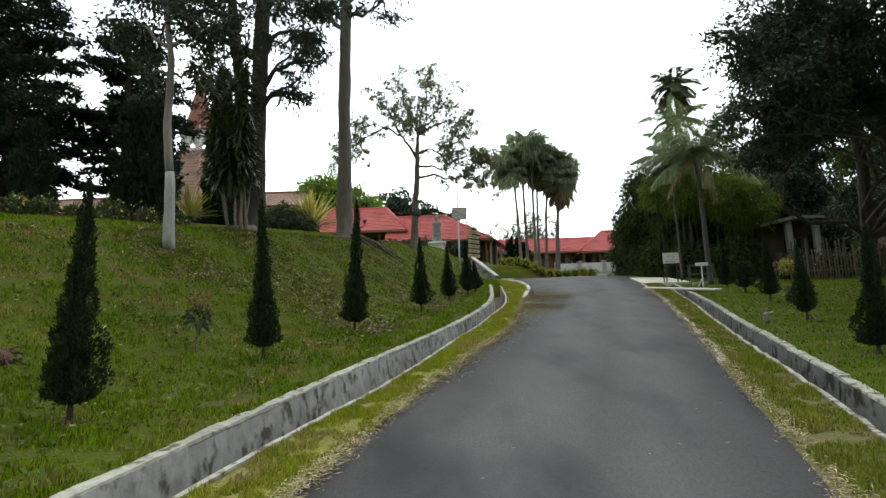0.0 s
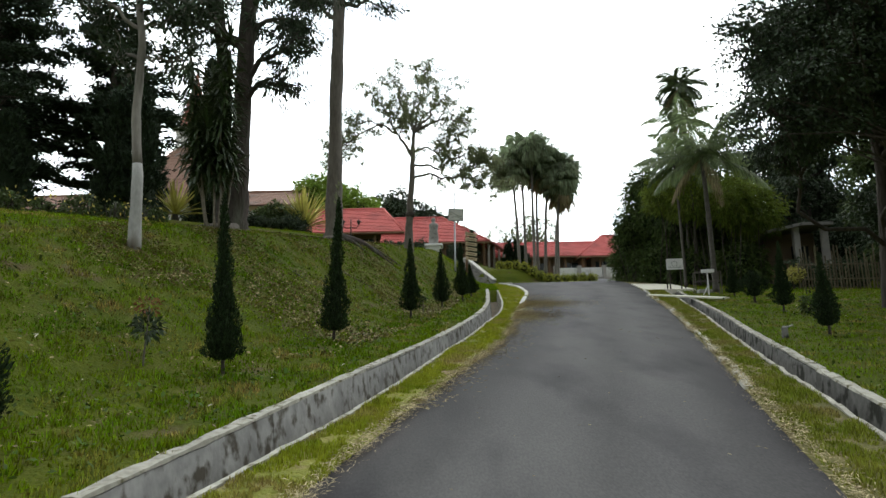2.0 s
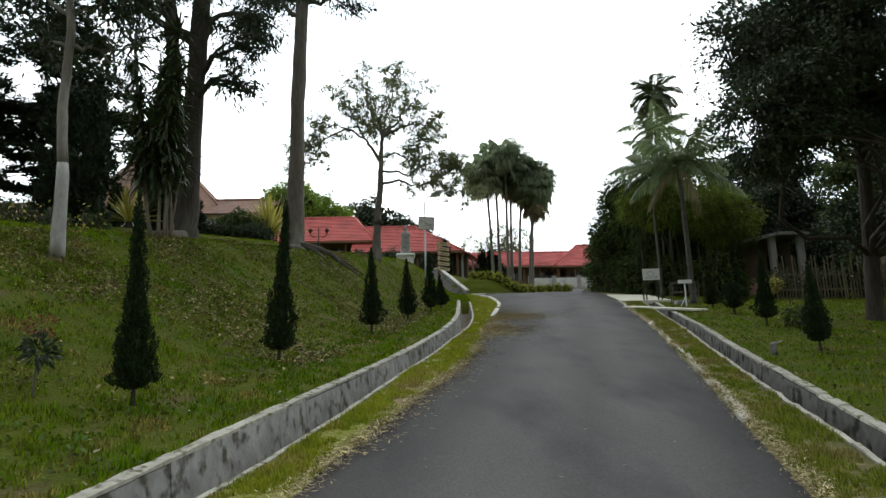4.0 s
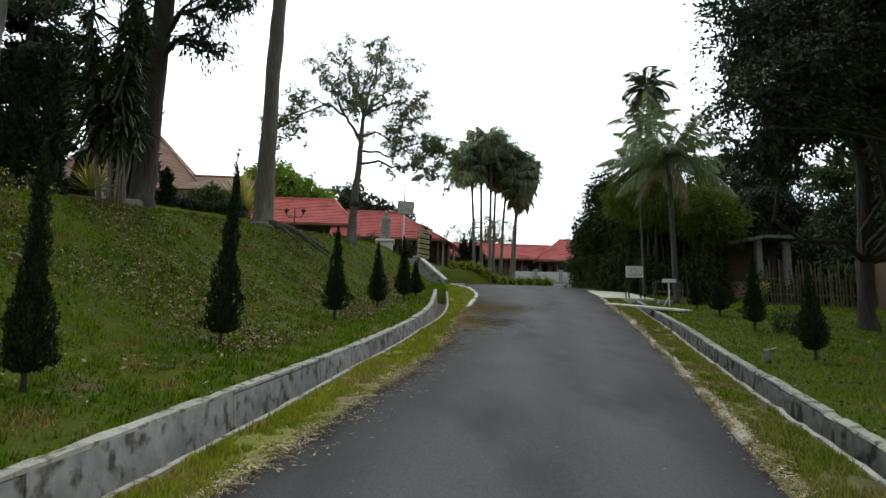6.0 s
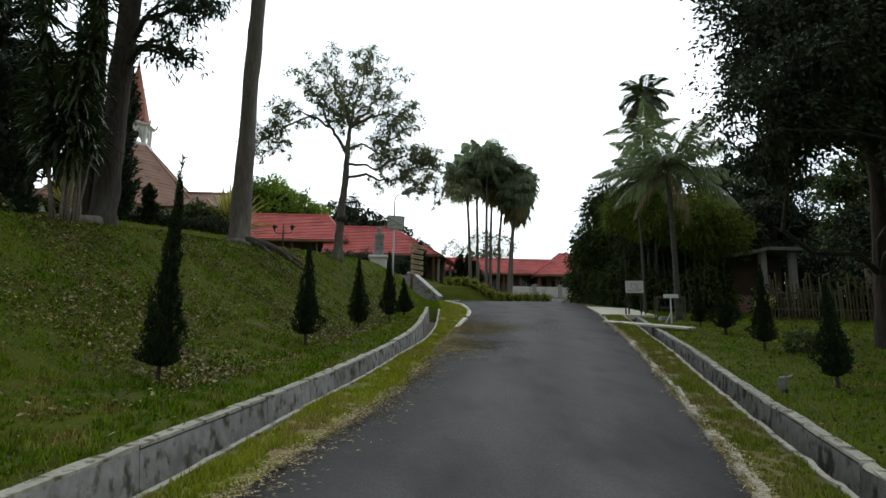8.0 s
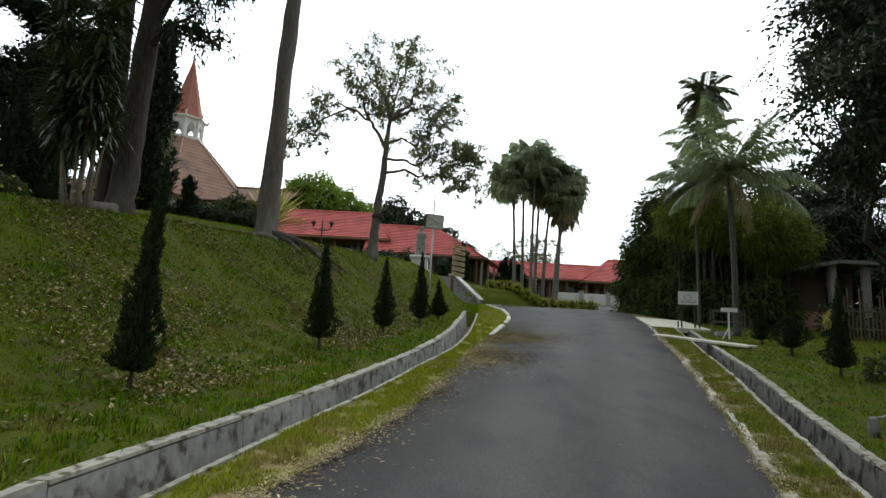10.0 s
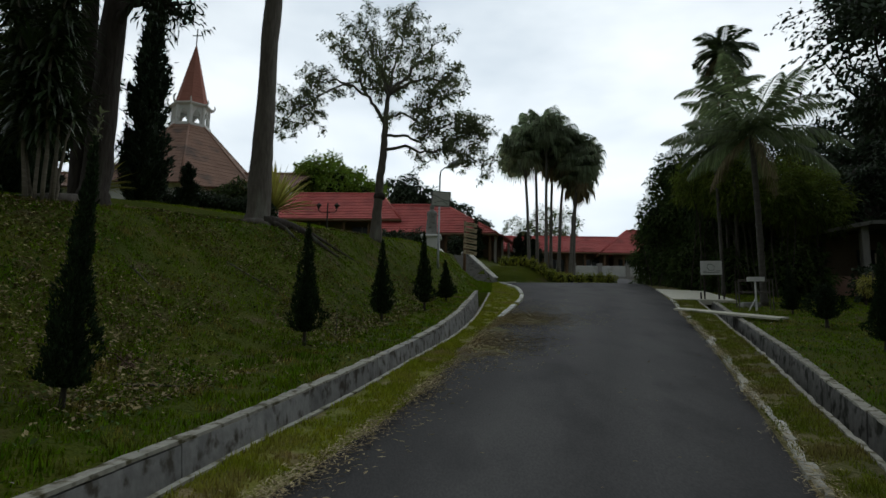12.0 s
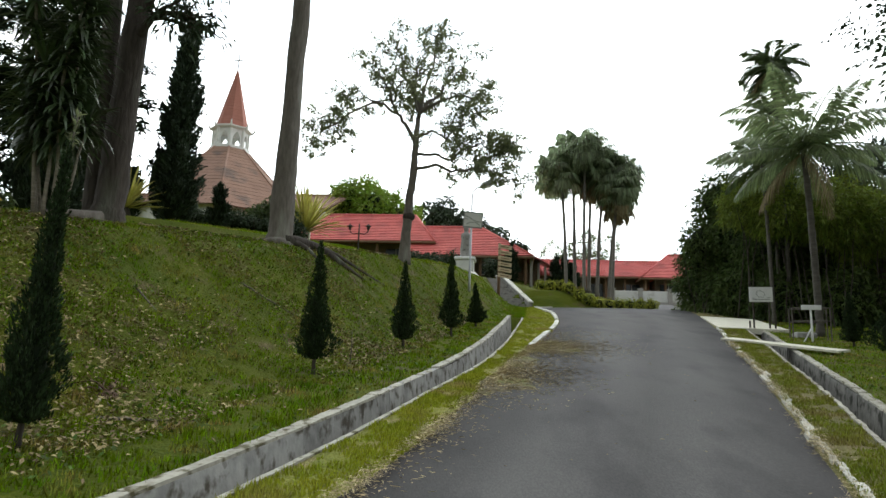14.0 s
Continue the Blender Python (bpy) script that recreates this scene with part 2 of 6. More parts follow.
def raw_mesh(name, verts, faces, mat):
    """A mesh from numpy arrays of vertices and equal-sized faces."""
    me = bpy.data.meshes.new(name)
    k = faces.shape[1]
    me.vertices.add(len(verts))
    me.vertices.foreach_set("co", np.asarray(verts, dtype=np.float32).ravel())
    me.loops.add(faces.size)
    me.loops.foreach_set("vertex_index", faces.astype(np.int32).ravel())
    me.polygons.add(len(faces))
    me.polygons.foreach_set("loop_start", np.arange(len(faces), dtype=np.int32) * k)
    me.update(calc_edges=True)
    me.validate()
    me.materials.append(mat)
    return me


def unit(a):
    return a / np.maximum(np.linalg.norm(a, axis=1, keepdims=True), 1e-9)


def leaf_mesh(name, centres, dirs, length, width, mat, rng, droop=0.0, fold=0.0):
    """Many leaves, each a pointed four-cornered blade from its stalk along dirs."""
    n = len(centres)
    dirs = unit(dirs + 0.0)
    side = unit(np.cross(dirs, rng.normal(size=(n, 3))))
    le = length * rng.uniform(0.65, 1.3, (n, 1))
    wi = width * rng.uniform(0.7, 1.25, (n, 1))
    tip = centres + dirs * le
    tip[:, 2:3] -= droop * le
    mid = centres + dirs * le * 0.45
    a, b = mid + side * wi / 2, mid - side * wi / 2
    verts = np.stack([centres, a, tip, b], axis=1).reshape(-1, 3)
    faces = np.arange(n * 4).reshape(n, 4)
    return raw_mesh(name, verts, faces, mat)


def thing(name, at=(0, 0, 0), rz=0.0):
    ob = new(name)
    ob.matrix_basis = pose(*at, 0, 0, rz)
    return ob


# ---- the lie of the land ----
def curve(pairs):
    ys = np.array([p[0] for p in pairs], float)
    xs = np.array([p[1] for p in pairs], float)

    def f(y):
        return float(sum(np.interp(y + o, ys, xs) * w for o, w in ((-1.2, 0.2), (-0.6, 0.2), (0, 0.2), (0.6, 0.2), (1.2, 0.2))))
    return f


road_left = curve([(-40, -11.5), (-15, -5.8), (0, -2.25), (4.6, -1.12), (7.1, -0.6), (9.4, 0.0), (11.8, 0.66), (13.6, 1.15), (16.5, 1.62), (19.3, 2.02), (23.8, 2.75), (27, 3.25), (30.6, 3.78), (34, 4.0), (37.7, 4.05), (41.5, 3.55), (44.2, 3.4), (45.5, 8.6), (47, 9.6), (67, 12.6), (80, 14.6), (600, 60)])
road_right = curve([(-40, -8.5), (-15, -2.6), (0, 1.2), (4.4, 2.42), (5.6, 2.76), (7.4, 3.2), (11.4, 4.33), (17.4, 5.9), (20.4, 6.68), (26.5, 8.05), (29.7, 8.9), (38, 10.65), (44, 11.7), (50, 13.0), (67, 16.3), (80, 18.5), (600, 64)])
wall_left = curve([(-40, -14.0), (-15, -7.6), (0, -3.7), (4.4, -2.57), (5.4, -2.32), (7.2, -1.86), (8.7, -1.47), (10.8, -0.92), (12.4, -0.45), (14.3, 0.02), (15.4, 0.28), (18.6, 0.88), (19.8, 1.14), (24.1, 1.58), (30, 1.93), (33, 2.1), (40, 2.3), (44, 2.5), (46, 7.9), (47, 8.9), (67, 11.8), (80, 13.5), (600, 50)])
lip_right = curve([(-40, -7.4), (-15, -1.6), (0, 1.95), (5.3, 3.37), (8.35, 4.2), (10.1, 4.6), (14.5, 5.78), (18.7, 6.97), (22.6, 7.93), (23.5, 8.2), (31, 10.1), (38, 11.7), (44, 12.6), (67, 17.2), (80, 19.5), (600, 70)])


def lip_left(y):
    return wall_left(y) + float(np.interp(y, [0, 6, 8, 9.8, 12.5, 17, 22], [0.66, 0.70, 0.80, 0.76, 0.58, 0.50, 0.55]))


def wall_right(y):
    return lip_right(y) + 0.62


BASE_Y = np.array([-600, -30, -20, 42, 67, 90, 600], float)
BASE_Z = np.array([-4.5, -3.9, -3.1, 6.51, 9.75, 11.4, 14.0], float)


def base_z(y):
    return float(sum(np.interp(y + o, BASE_Y, BASE_Z) for o in (-2, 0, 2)) / 3)


DRAIN_L_END, DRAIN_R_END = 33.6, 31.2


def bank(d, y):
    """Rise of the left bank above the road, d metres behind the drain wall."""
    d0 = float(np.interp(y, [0, 21, 27, 30, 34], [2.2, 2.2, 1.8, 1.1, 0.15]))
    s = float(np.interp(y, [0, 14, 19, 24, 30, 36], [0.45, 0.44, 0.56, 0.78, 0.87, 0.95]))
    top = 2.35 + 0.105 * max(0.0, d - 5.0)
    top = min(top, 3.7)
    if y > 28:
        f = float(np.interp(y, [28, 36, 43, 46, 52, 60], [1.0, 0.88, 0.72, 0.62, 0.72, 0.95]))
        top *= f + (1.10 - f) * smooth(4.0, 9.0, d) * (1 - smooth(43, 50, y))
    rise = s * (0.5 * (d - d0) + 0.5 * math.sqrt((d - d0) ** 2 + 0.35)) - s * 0.5 * (math.sqrt(d0 * d0 + 0.35) - d0) + 0.025 * max(0.0, d)
    k = 0.35
    h = max(k - abs(rise - top), 0.0) / k
    return min(rise, top) - h * h * k * 0.25


def ground_z(x, y):
    z = base_z(y)
    wl, wr = wall_left(y), wall_right(y)
    if x < wl:
        b = bank(wl - x, y)
        if y > 43.2:
            far = 0.95 * smooth(0.0, 3.0, wl - x) + (bank(wl - x - 4, y) - 0.9) * smooth(4.5, 9, wl - x)
            b += (far - b) * smooth(43.2, 45.6, y)
        du, dv = x - 2.25, y - 43.9
        u, v = du * 0.891 + dv * 0.454, -du * 0.454 + dv * 0.891
        if -1.0 < v < 4.2 and abs(u) < 1.35:
            b = min(b, 6.80 + 0.574 * max(0.0, min(v, 3.4)) - 0.12 - z)
        z += b + 0.05 * noise.noise((x * 0.35, y * 0.35, 3.0)) * smooth(0, 3, wl - x) + 0.03
    elif x > wr:
        d = x - wr
        z += -0.05 + 0.04 * noise.noise((x * 0.4, y * 0.4, 7.0)) * smooth(0, 2, d) + 0.012 * max(0.0, d - 4)
    elif x < road_left(y) or x > road_right(y):
        z += 0.005
    return z


def build_ground():
    rows = list(np.arange(-16, 34, 0.34)) + list(np.arange(34, 56, 0.6)) + list(np.arange(56, 96, 2.5)) + [100, 115, 140, 180, 240, 330, 450, 600]
    rows = [-500, -250, -120, -60, -30, -20] + rows
    left = [0.0, 0.2, 0.5] + list(np.arange(0.9, 12, 0.4)) + [12.5, 13.5, 15, 17, 19, 22, 26, 31, 38, 48, 65, 90, 140, 240, 450]
    right = [0.0, 0.2, 0.5] + list(np.arange(1, 14, 0.6)) + [15, 17, 20, 24, 30, 38, 50, 70, 110, 200, 420]
    verts, kinds = [], []
    for y in rows:
        wl, wr = wall_left(y), wall_right(y)
        ll, lr = lip_left(y), lip_right(y)
        rl, rr = road_left(y), road_right(y)
        dl, dr = -16 < y < DRAIN_L_END, -16 < y < DRAIN_R_END
        z = base_z(y)
        line = [(wl - 0.08 - d, y, ground_z(wl - 0.09 - d, y)) for d in reversed(left)]
        line += [(wl + 0.0, y, z - (0.75 if dl else -0.02)), (ll - 0.06, y, z - (0.75 if dl else 0.0)), (ll, y, z + 0.01)]
        line += [(ll + (rl - ll) * f, y, z + 0.012) for f in (0.33, 0.66)]
        line += [(rl, y, z), (rl + 0.12, y, z - 0.06), (rr - 0.12, y, z - 0.06), (rr, y, z)]
        line += [(rr + (lr - rr) * f, y, z + 0.012) for f in (0.33, 0.66)]
        line += [(lr, y, z + 0.01), (lr + 0.06, y, z - (0.85 if dr else 0.0)), (wr + 0.0, y, z - (0.85 if dr else 0.03))]
        line += [(wr + 0.08 + d, y, ground_z(wr + 0.09 + d, y)) for d in right]
        verts.append(line)
    n = len(verts[0])
    nl, nr = len(left), len(right)
    g = Geo()
    g.v = [p for line in verts for p in line]
    g.f = [(r * n + c, r * n + c + 1, (r + 1) * n + c + 1, (r + 1) * n + c) for r in range(len(verts) - 1) for c in range(n - 1)]
    me = g.mesh("ground", GRASS, True)
    me.materials.append(VERGE)
    me.materials.append(VERGE_WORN)
    for i, p in enumerate(me.polygons):
        c = i % (n - 1)
        y = rows[i // (n - 1)]
        if (nl + 2 <= c <= nl + 8 or nl + 8 <= c <= nl + 11) and y < 44:
            p.material_index = 1 if c < nl + 7 else 2
    ob = new("ground", me)
    tagged(ob, "sloping lawn and grass verges beside the lane", "ground", kind="structure")
    return ob


build_ground()


def build_road():
    g = Geo()
    rows = list(np.arange(-16, 46, 0.5)) + list(np.arange(46, 72, 1.0))
    k = 16
    for y in rows:
        a, b = road_left(y), road_right(y)
        wob_a = 0.10 * noise.noise((0, y * 0.9, 1)) + 0.05 * noise.noise((0, y * 3, 2))
        wob_b = 0.05 * noise.noise((5, y * 0.9, 1)) + 0.03 * noise.noise((5, y * 3, 2))
        for i in range(k + 1):
            f = i / k
            x = a + wob_a + (b + wob_b - a - wob_a) * f
            g.v.append((x, y, base_z(y) + 0.022 + 0.03 * (1 - (2 * f - 1) ** 2) - (0.03 if i in (0, k) else 0)))
    g.f = [(r * (k + 1) + c, r * (k + 1) + c + 1, (r + 1) * (k + 1) + c + 1, (r + 1) * (k + 1) + c) for r in range(len(rows) - 1) for c in range(k)]
    ob = g.obj("road", ASPHALT, soft=True)
    wear = ob.data.attributes.new("across", "FLOAT", "POINT")
    wear.data.foreach_set("value", [(i % (k + 1)) / k for i in range(len(g.v))])
    tagged(ob, "worn dark grey asphalt lane with paler wheel tracks", "road", kind="structure")


build_road()


def drain(name, face, lip, sign, y0, y1, depth, top, label, wall_mat):
    """An open concrete drain: a back wall in cast lengths, a floor, and a thin lip on the road side."""
    root = thing(name)
    tagged(root, label, "drain", kind="structure")
    y = y0
    rng = random.Random(len(name))
    i = 0
    while y < y1:
        e = min(y1, y + rng.uniform(1.9, 2.6))
        for part_name, mat in (("wall_block", wall_mat), ("coping", COPING), ("lip", COPING)):
            g = Geo()
            ys = np.linspace(y + 0.006, e - 0.006, 16)
            dz, dx = rng.uniform(-0.015, 0.015), rng.uniform(-0.012, 0.012)
            for q in ys:
                w = face(q) + dx
                z = base_z(q)
                n1 = 0.016 * noise.noise((q * 2.7, i, 2)) + 0.018 * noise.noise((q * 9, i, 5))
                if part_name == "wall_block":
                    sec = [(w - sign * 0.07, z - depth), (w + sign * 0.07 + sign * 0.05, z - depth), (w + sign * 0.06 + n1, z + top - 0.03 + dz), (w - sign * 0.07, z + top - 0.03 + dz)]
                elif part_name == "coping":
                    sec = [(w - sign * 0.085, z + top - 0.029 + dz), (w + sign * (0.066 + n1), z + top - 0.029 + dz), (w + sign * 0.062 + n1, z + top + dz + n1), (w - sign * 0.075, z + top + dz - n1)]
                else:
                    l = lip(q)
                    sec = [(l - sign * 0.075, z - depth), (l, z - depth), (l + n1, z + 0.03 + n1), (l - sign * 0.06 + n1, z + 0.03 + n1)]
                g.v += [(a, q, b) for a, b in sec]
            for r in range(15):
                for c in range(4):
                    g.f.append((r * 4 + c, r * 4 + (c + 1) % 4, r * 4 + 4 + (c + 1) % 4, r * 4 + 4 + c))
            g.f += [(3, 2, 1, 0), (60, 61, 62, 63)]
            g.obj(part_name, mat, root)
        y = e
        i += 1
    g = Geo()
    ys = np.arange(y0, y1, 0.4)
    for q in ys:
        z = base_z(q) - depth + 0.1
        g.v += [(face(q), q, z + 0.03 * noise.noise((q, 1, 1))), ((face(q) + lip(q)) / 2, q, z - 0.03), (lip(q), q, z + 0.02)]
    for r in range(len(ys) - 1):
        for c in range(2):
            g.f.append((r * 3 + c, r * 3 + c + 1, r * 3 + 4 + c, r * 3 + 3 + c))
    g.obj("channel_floor", SILT, root)
    return root


drain("drain_left", wall_left, lip_left, 1, -14, DRAIN_L_END, 0.62, 0.10, "stained grey concrete roadside drain under the grass bank", CONCRETE)
drain("drain_right", wall_right, lip_right, -1, -14, DRAIN_R_END, 0.80, -0.02, "stained grey concrete roadside drain along the lawn", CONCRETE_DARK)

# ---- plants ----
BARK = material("grey_bark", (0.10, 0.085, 0.07), (0.20, 0.18, 0.155), 0.95, 2.5, 14, 0.9, col_c=(0.26, 0.26, 0.22), c_scale=2.2, c_lo=0.56, c_hi=0.7, stretch=(1, 1, 0.25), bump_dist=0.04)
BARK_DARK = material("dark_bark", (0.034, 0.028, 0.022), (0.080, 0.066, 0.056), 0.95, 2.5, 14, 0.9, col_c=(0.11, 0.115, 0.085), c_scale=1.6, stretch=(1, 1, 0.22), bump_dist=0.05)
BARK_PALE = material("pale_cane_bark", (0.12, 0.105, 0.08), (0.26, 0.23, 0.18), 0.9, 3, 14, 0.6, stretch=(0.5, 0.5, 3.0))
BARK_GREY = material("pale_grey_bark", (0.17, 0.155, 0.135), (0.32, 0.30, 0.265), 0.95, 2.5, 14, 0.9, col_c=(0.10, 0.09, 0.075), c_scale=1.8, c_lo=0.5, c_hi=0.68, stretch=(1, 1, 0.3), bump_dist=0.04)
WHITEWASH = material("whitewashed_bark", (0.30, 0.30, 0.285), (0.46, 0.46, 0.43), 0.9, 3, 20, 0.6, col_c=(0.20, 0.18, 0.155), c_scale=2.2, c_lo=0.46, c_hi=0.66, stretch=(1, 1, 0.4))
PALM_TRUNK = material("palm_trunk", (0.12, 0.105, 0.09), (0.23, 0.215, 0.19), 0.9, 3, 9, 0.8, stretch=(0.4, 0.4, 2.5))
LEAF_CYP = material("cypress_foliage", (0.014, 0.026, 0.010), (0.034, 0.056, 0.020), 0.85, 2.0, 9, 0, per_island=0.5, spec=0.15)
# near-black colour standing in for the shade deep inside dense foliage
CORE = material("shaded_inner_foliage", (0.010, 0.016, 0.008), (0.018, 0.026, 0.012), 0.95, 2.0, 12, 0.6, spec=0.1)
LEAF_DARK = material("dark_broad_leaves", (0.022, 0.037, 0.018), (0.056, 0.080, 0.038), 0.6, 0.7, 3, 0, per_island=0.5, spec=0.3, through=0.12)
LEAF_STRAP = material("glossy_strap_leaves", (0.024, 0.042, 0.014), (0.060, 0.090, 0.030), 0.40, 0.7, 3, 0, per_island=0.5, spec=0.5, through=0.12)
LEAF_CONIFER = material("conifer_needles", (0.018, 0.030, 0.017), (0.040, 0.060, 0.032), 0.8, 0.8, 4, 0, per_island=0.45, spec=0.2)
LEAF_MID = material("mid_green_leaves", (0.05, 0.075, 0.022), (0.10, 0.135, 0.045), 0.6, 0.8, 3, 0, per_island=0.45, spec=0.3, through=0.25)
LEAF_OPEN = material("sparse_grey_green_leaves", (0.13, 0.15, 0.075), (0.24, 0.27, 0.13), 0.6, 0.8, 3, 0, per_island=0.5, spec=0.4, through=0.45)
LEAF_BRIGHT = material("bright_green_leaves", (0.12, 0.20, 0.02), (0.25, 0.36, 0.04), 0.6, 0.5, 3, 0, per_island=0.4, through=0.3)
LEAF_BAMBOO = material("bamboo_leaves", (0.035, 0.060, 0.018), (0.095, 0.130, 0.034), 0.7, 0.35, 3, 0, per_island=0.5, spec=0.15, through=0.2)
LEAF_BAMBOO_TOP = material("yellow_green_bamboo", (0.075, 0.115, 0.015), (0.19, 0.23, 0.035), 0.7, 0.4, 3, 0, per_island=0.5, spec=0.2, through=0.35)
LEAF_PALM = material("palm_leaves", (0.11, 0.155, 0.065), (0.22, 0.27, 0.125), 0.4, 0.8, 4, 0, per_island=0.45, spec=0.5, through=0.5)
LEAF_FAN = material("fan_palm_leaves", (0.17, 0.225, 0.125), (0.32, 0.37, 0.22), 0.5, 0.8, 4, 0, per_island=0.45, spec=0.4, through=0.65)
LEAF_ARECA = material("areca_leaves", (0.050, 0.078, 0.030), (0.115, 0.150, 0.060), 0.5, 0.8, 4, 0, per_island=0.45, spec=0.4, through=0.25)
COCO_TRUNK = material("ringed_dark_palm_trunk", (0.060, 0.054, 0.046), (0.125, 0.115, 0.10), 0.9, 3, 9, 0.9, stretch=(0.4, 0.4, 3.0))
LEAF_PALM_DRY = material("dry_palm_leaves", (0.20, 0.16, 0.09), (0.33, 0.27, 0.15), 0.8, 1.0, 5, 0, per_island=0.4, through=0.2)
LEAF_YELLOW = material("variegated_yellow_leaves", (0.36, 0.34, 0.07), (0.60, 0.55, 0.17), 0.6, 2, 6, 0, per_island=0.35, through=0.2)
FLOWER = material("yellow_flowers", (0.62, 0.50, 0.06), (0.75, 0.66, 0.20), 0.7, 3, 10, 0, per_island=0.3)
RED_LEAF = material("reddish_leaves", (0.17, 0.065, 0.035), (0.27, 0.12, 0.06), 0.7, 3, 10, 0, per_island=0.4)


def fork_path(a, b, rng, wob, n=6, sag=0.0):
    a, b = Vector(a), Vector(b)
    out = []
    off = Vector((0, 0, 0))
    for i in range(n + 1):
        f = i / n
        if 0 < i < n:
            off += Vector((rng.uniform(-1, 1), rng.uniform(-1, 1), rng.uniform(-1, 1))) * wob
        p = a.lerp(b, f) + off * math.sin(math.pi * f) - Vector((0, 0, sag * math.sin(math.pi * f)))
        out.append(p)
    return out


def broad_tree(name, label, base, trunk, radii, blobs, leaves, leaf, leaf_mat, bark, seed, from_frac=(0.55, 1.0), twigs=7, trunk_segs=14, droop=0.15, wash=0.0, limb_r=0.09, fill=0.55, pitch=0.7, clump=0.0):
    """A tapered trunk through the given points, limbs to each mass of the crown, twigs and single leaves.
    blobs: (x, y, z, radius) from the base."""
    rng = random.Random(seed)
    nr = np.random.default_rng(seed)
    root = thing(name, base)
    tagged(root, label, "tree")
    pts, rads = [], []
    for i in range(len(trunk) - 1):
        for k in range(5):
            f = k / 5
            p = Vector(trunk[i]).lerp(Vector(trunk[i + 1]), f)
            r = radii[i] + (radii[i + 1] - radii[i]) * f
            pts.append(p + Vector((rng.uniform(-1, 1), rng.uniform(-1, 1), 0)) * r * 0.06)
            rads.append(r * rng.uniform(0.95, 1.06))
    pts.append(Vector(trunk[-1]))
    rads.append(radii[-1])
    if wash:
        cut = max(2, next((i for i, p in enumerate(pts) if p.z > wash), 2))
        Geo().tube(pts[:cut + 1], rads[:cut + 1], trunk_segs).obj("trunk_base", WHITEWASH, root, True, "whitewashed lower trunk")
        Geo().tube(pts[cut:], rads[cut:], trunk_segs).obj("trunk", bark, root, True)
    else:
        Geo().tube(pts, rads, trunk_segs).obj("trunk", bark, root, True)
    cs, ds = [], []
    total = sum(b[3] ** 2 for b in blobs)
    for bx, by, bz, br in blobs:
        limbs = Geo()
        c = Vector((bx, by, bz))
        cand = [p for p in pts[int(len(pts) * from_frac[0]):] if p.z < bz + 0.3] or [pts[int(len(pts) * from_frac[0])]]
        start = min(cand, key=lambda p: (p - c).length + 0.6 * abs((c.z - p.z) - pitch * (Vector((p.x, p.y)) - Vector((c.x, c.y))).length))
        r0 = min(limb_r, 0.75 * rads[min(range(len(pts)), key=lambda i: (pts[i] - start).length)])
        path = fork_path(start, c, rng, 0.10 * (c - start).length, 7)
        limbs.tube(path, [r0 * (1 - 0.6 * i / 7) for i in range(8)], 7, False)
        ends = []
        for _ in range(twigs):
            v = Vector((rng.gauss(0, 1), rng.gauss(0, 1), rng.gauss(0, 0.8))).normalized() * br * rng.uniform(0.55, 1.0)
            s = path[rng.randint(4, 7)]
            tp = fork_path(s, c + v, rng, 0.09 * br, 5)
            limbs.tube(tp, [r0 * 0.4 * (1 - 0.8 * i / 5) + 0.006 for i in range(6)], 5, False)
            ends += tp[2:]
            for _ in range(2):
                w = tp[rng.randint(2, 4)]
                e = w + Vector((rng.gauss(0, 1), rng.gauss(0, 1), rng.gauss(0, 0.7))) * br * 0.28
                tq = fork_path(w, e, rng, 0.05 * br, 3)
                limbs.tube(tq, [r0 * 0.16 * (1 - 0.6 * i / 3) + 0.004 for i in range(4)], 4, False)
                ends += tq[1:]
        limbs.obj("limb", bark, root, True)
        n = int(leaves * br ** 2 / total)
        anchor = np.array([tuple(p) for p in ends])[nr.integers(0, len(ends), n)]
        if clump:
            k = max(4, n // 48)
            heads = np.array([tuple(p) for p in ends])[nr.integers(0, len(ends), k)] + nr.normal(size=(k, 3)) * br * 0.07
            anchor = heads[nr.integers(0, k, n)]
        pos = anchor + nr.normal(size=(n, 3)) * (clump or 0.05 + br * 0.085) * np.array([1, 1, 0.75])
        m = int(n * fill * 0.35)
        v = unit(nr.normal(size=(m, 3))) * br * nr.uniform(0.3, 1.0, (m, 1)) ** 0.5
        lump = np.array([noise.noise((p[0] * 1.1 + bx, p[1] * 1.1 + by, p[2] * 1.1 + bz)) for p in v])
        v = v[lump > -0.05]
        pos = np.concatenate([pos, v * np.array([1, 1, 0.8]) + np.array([bx, by, bz])])
        cs.append(pos)
        ds.append(pos - np.array([bx, by, bz]) * 1.0 + nr.normal(size=pos.shape) * br * 0.6)
    crown = new("crown", leaf_mesh("crown", np.concatenate(cs), np.concatenate(ds), leaf[0], leaf[1], leaf_mat, nr, droop))
    crown.parent = root
    return root


def on_ground(x, y, sink=0.04):
    return (x, y, ground_z(x, y) - sink)


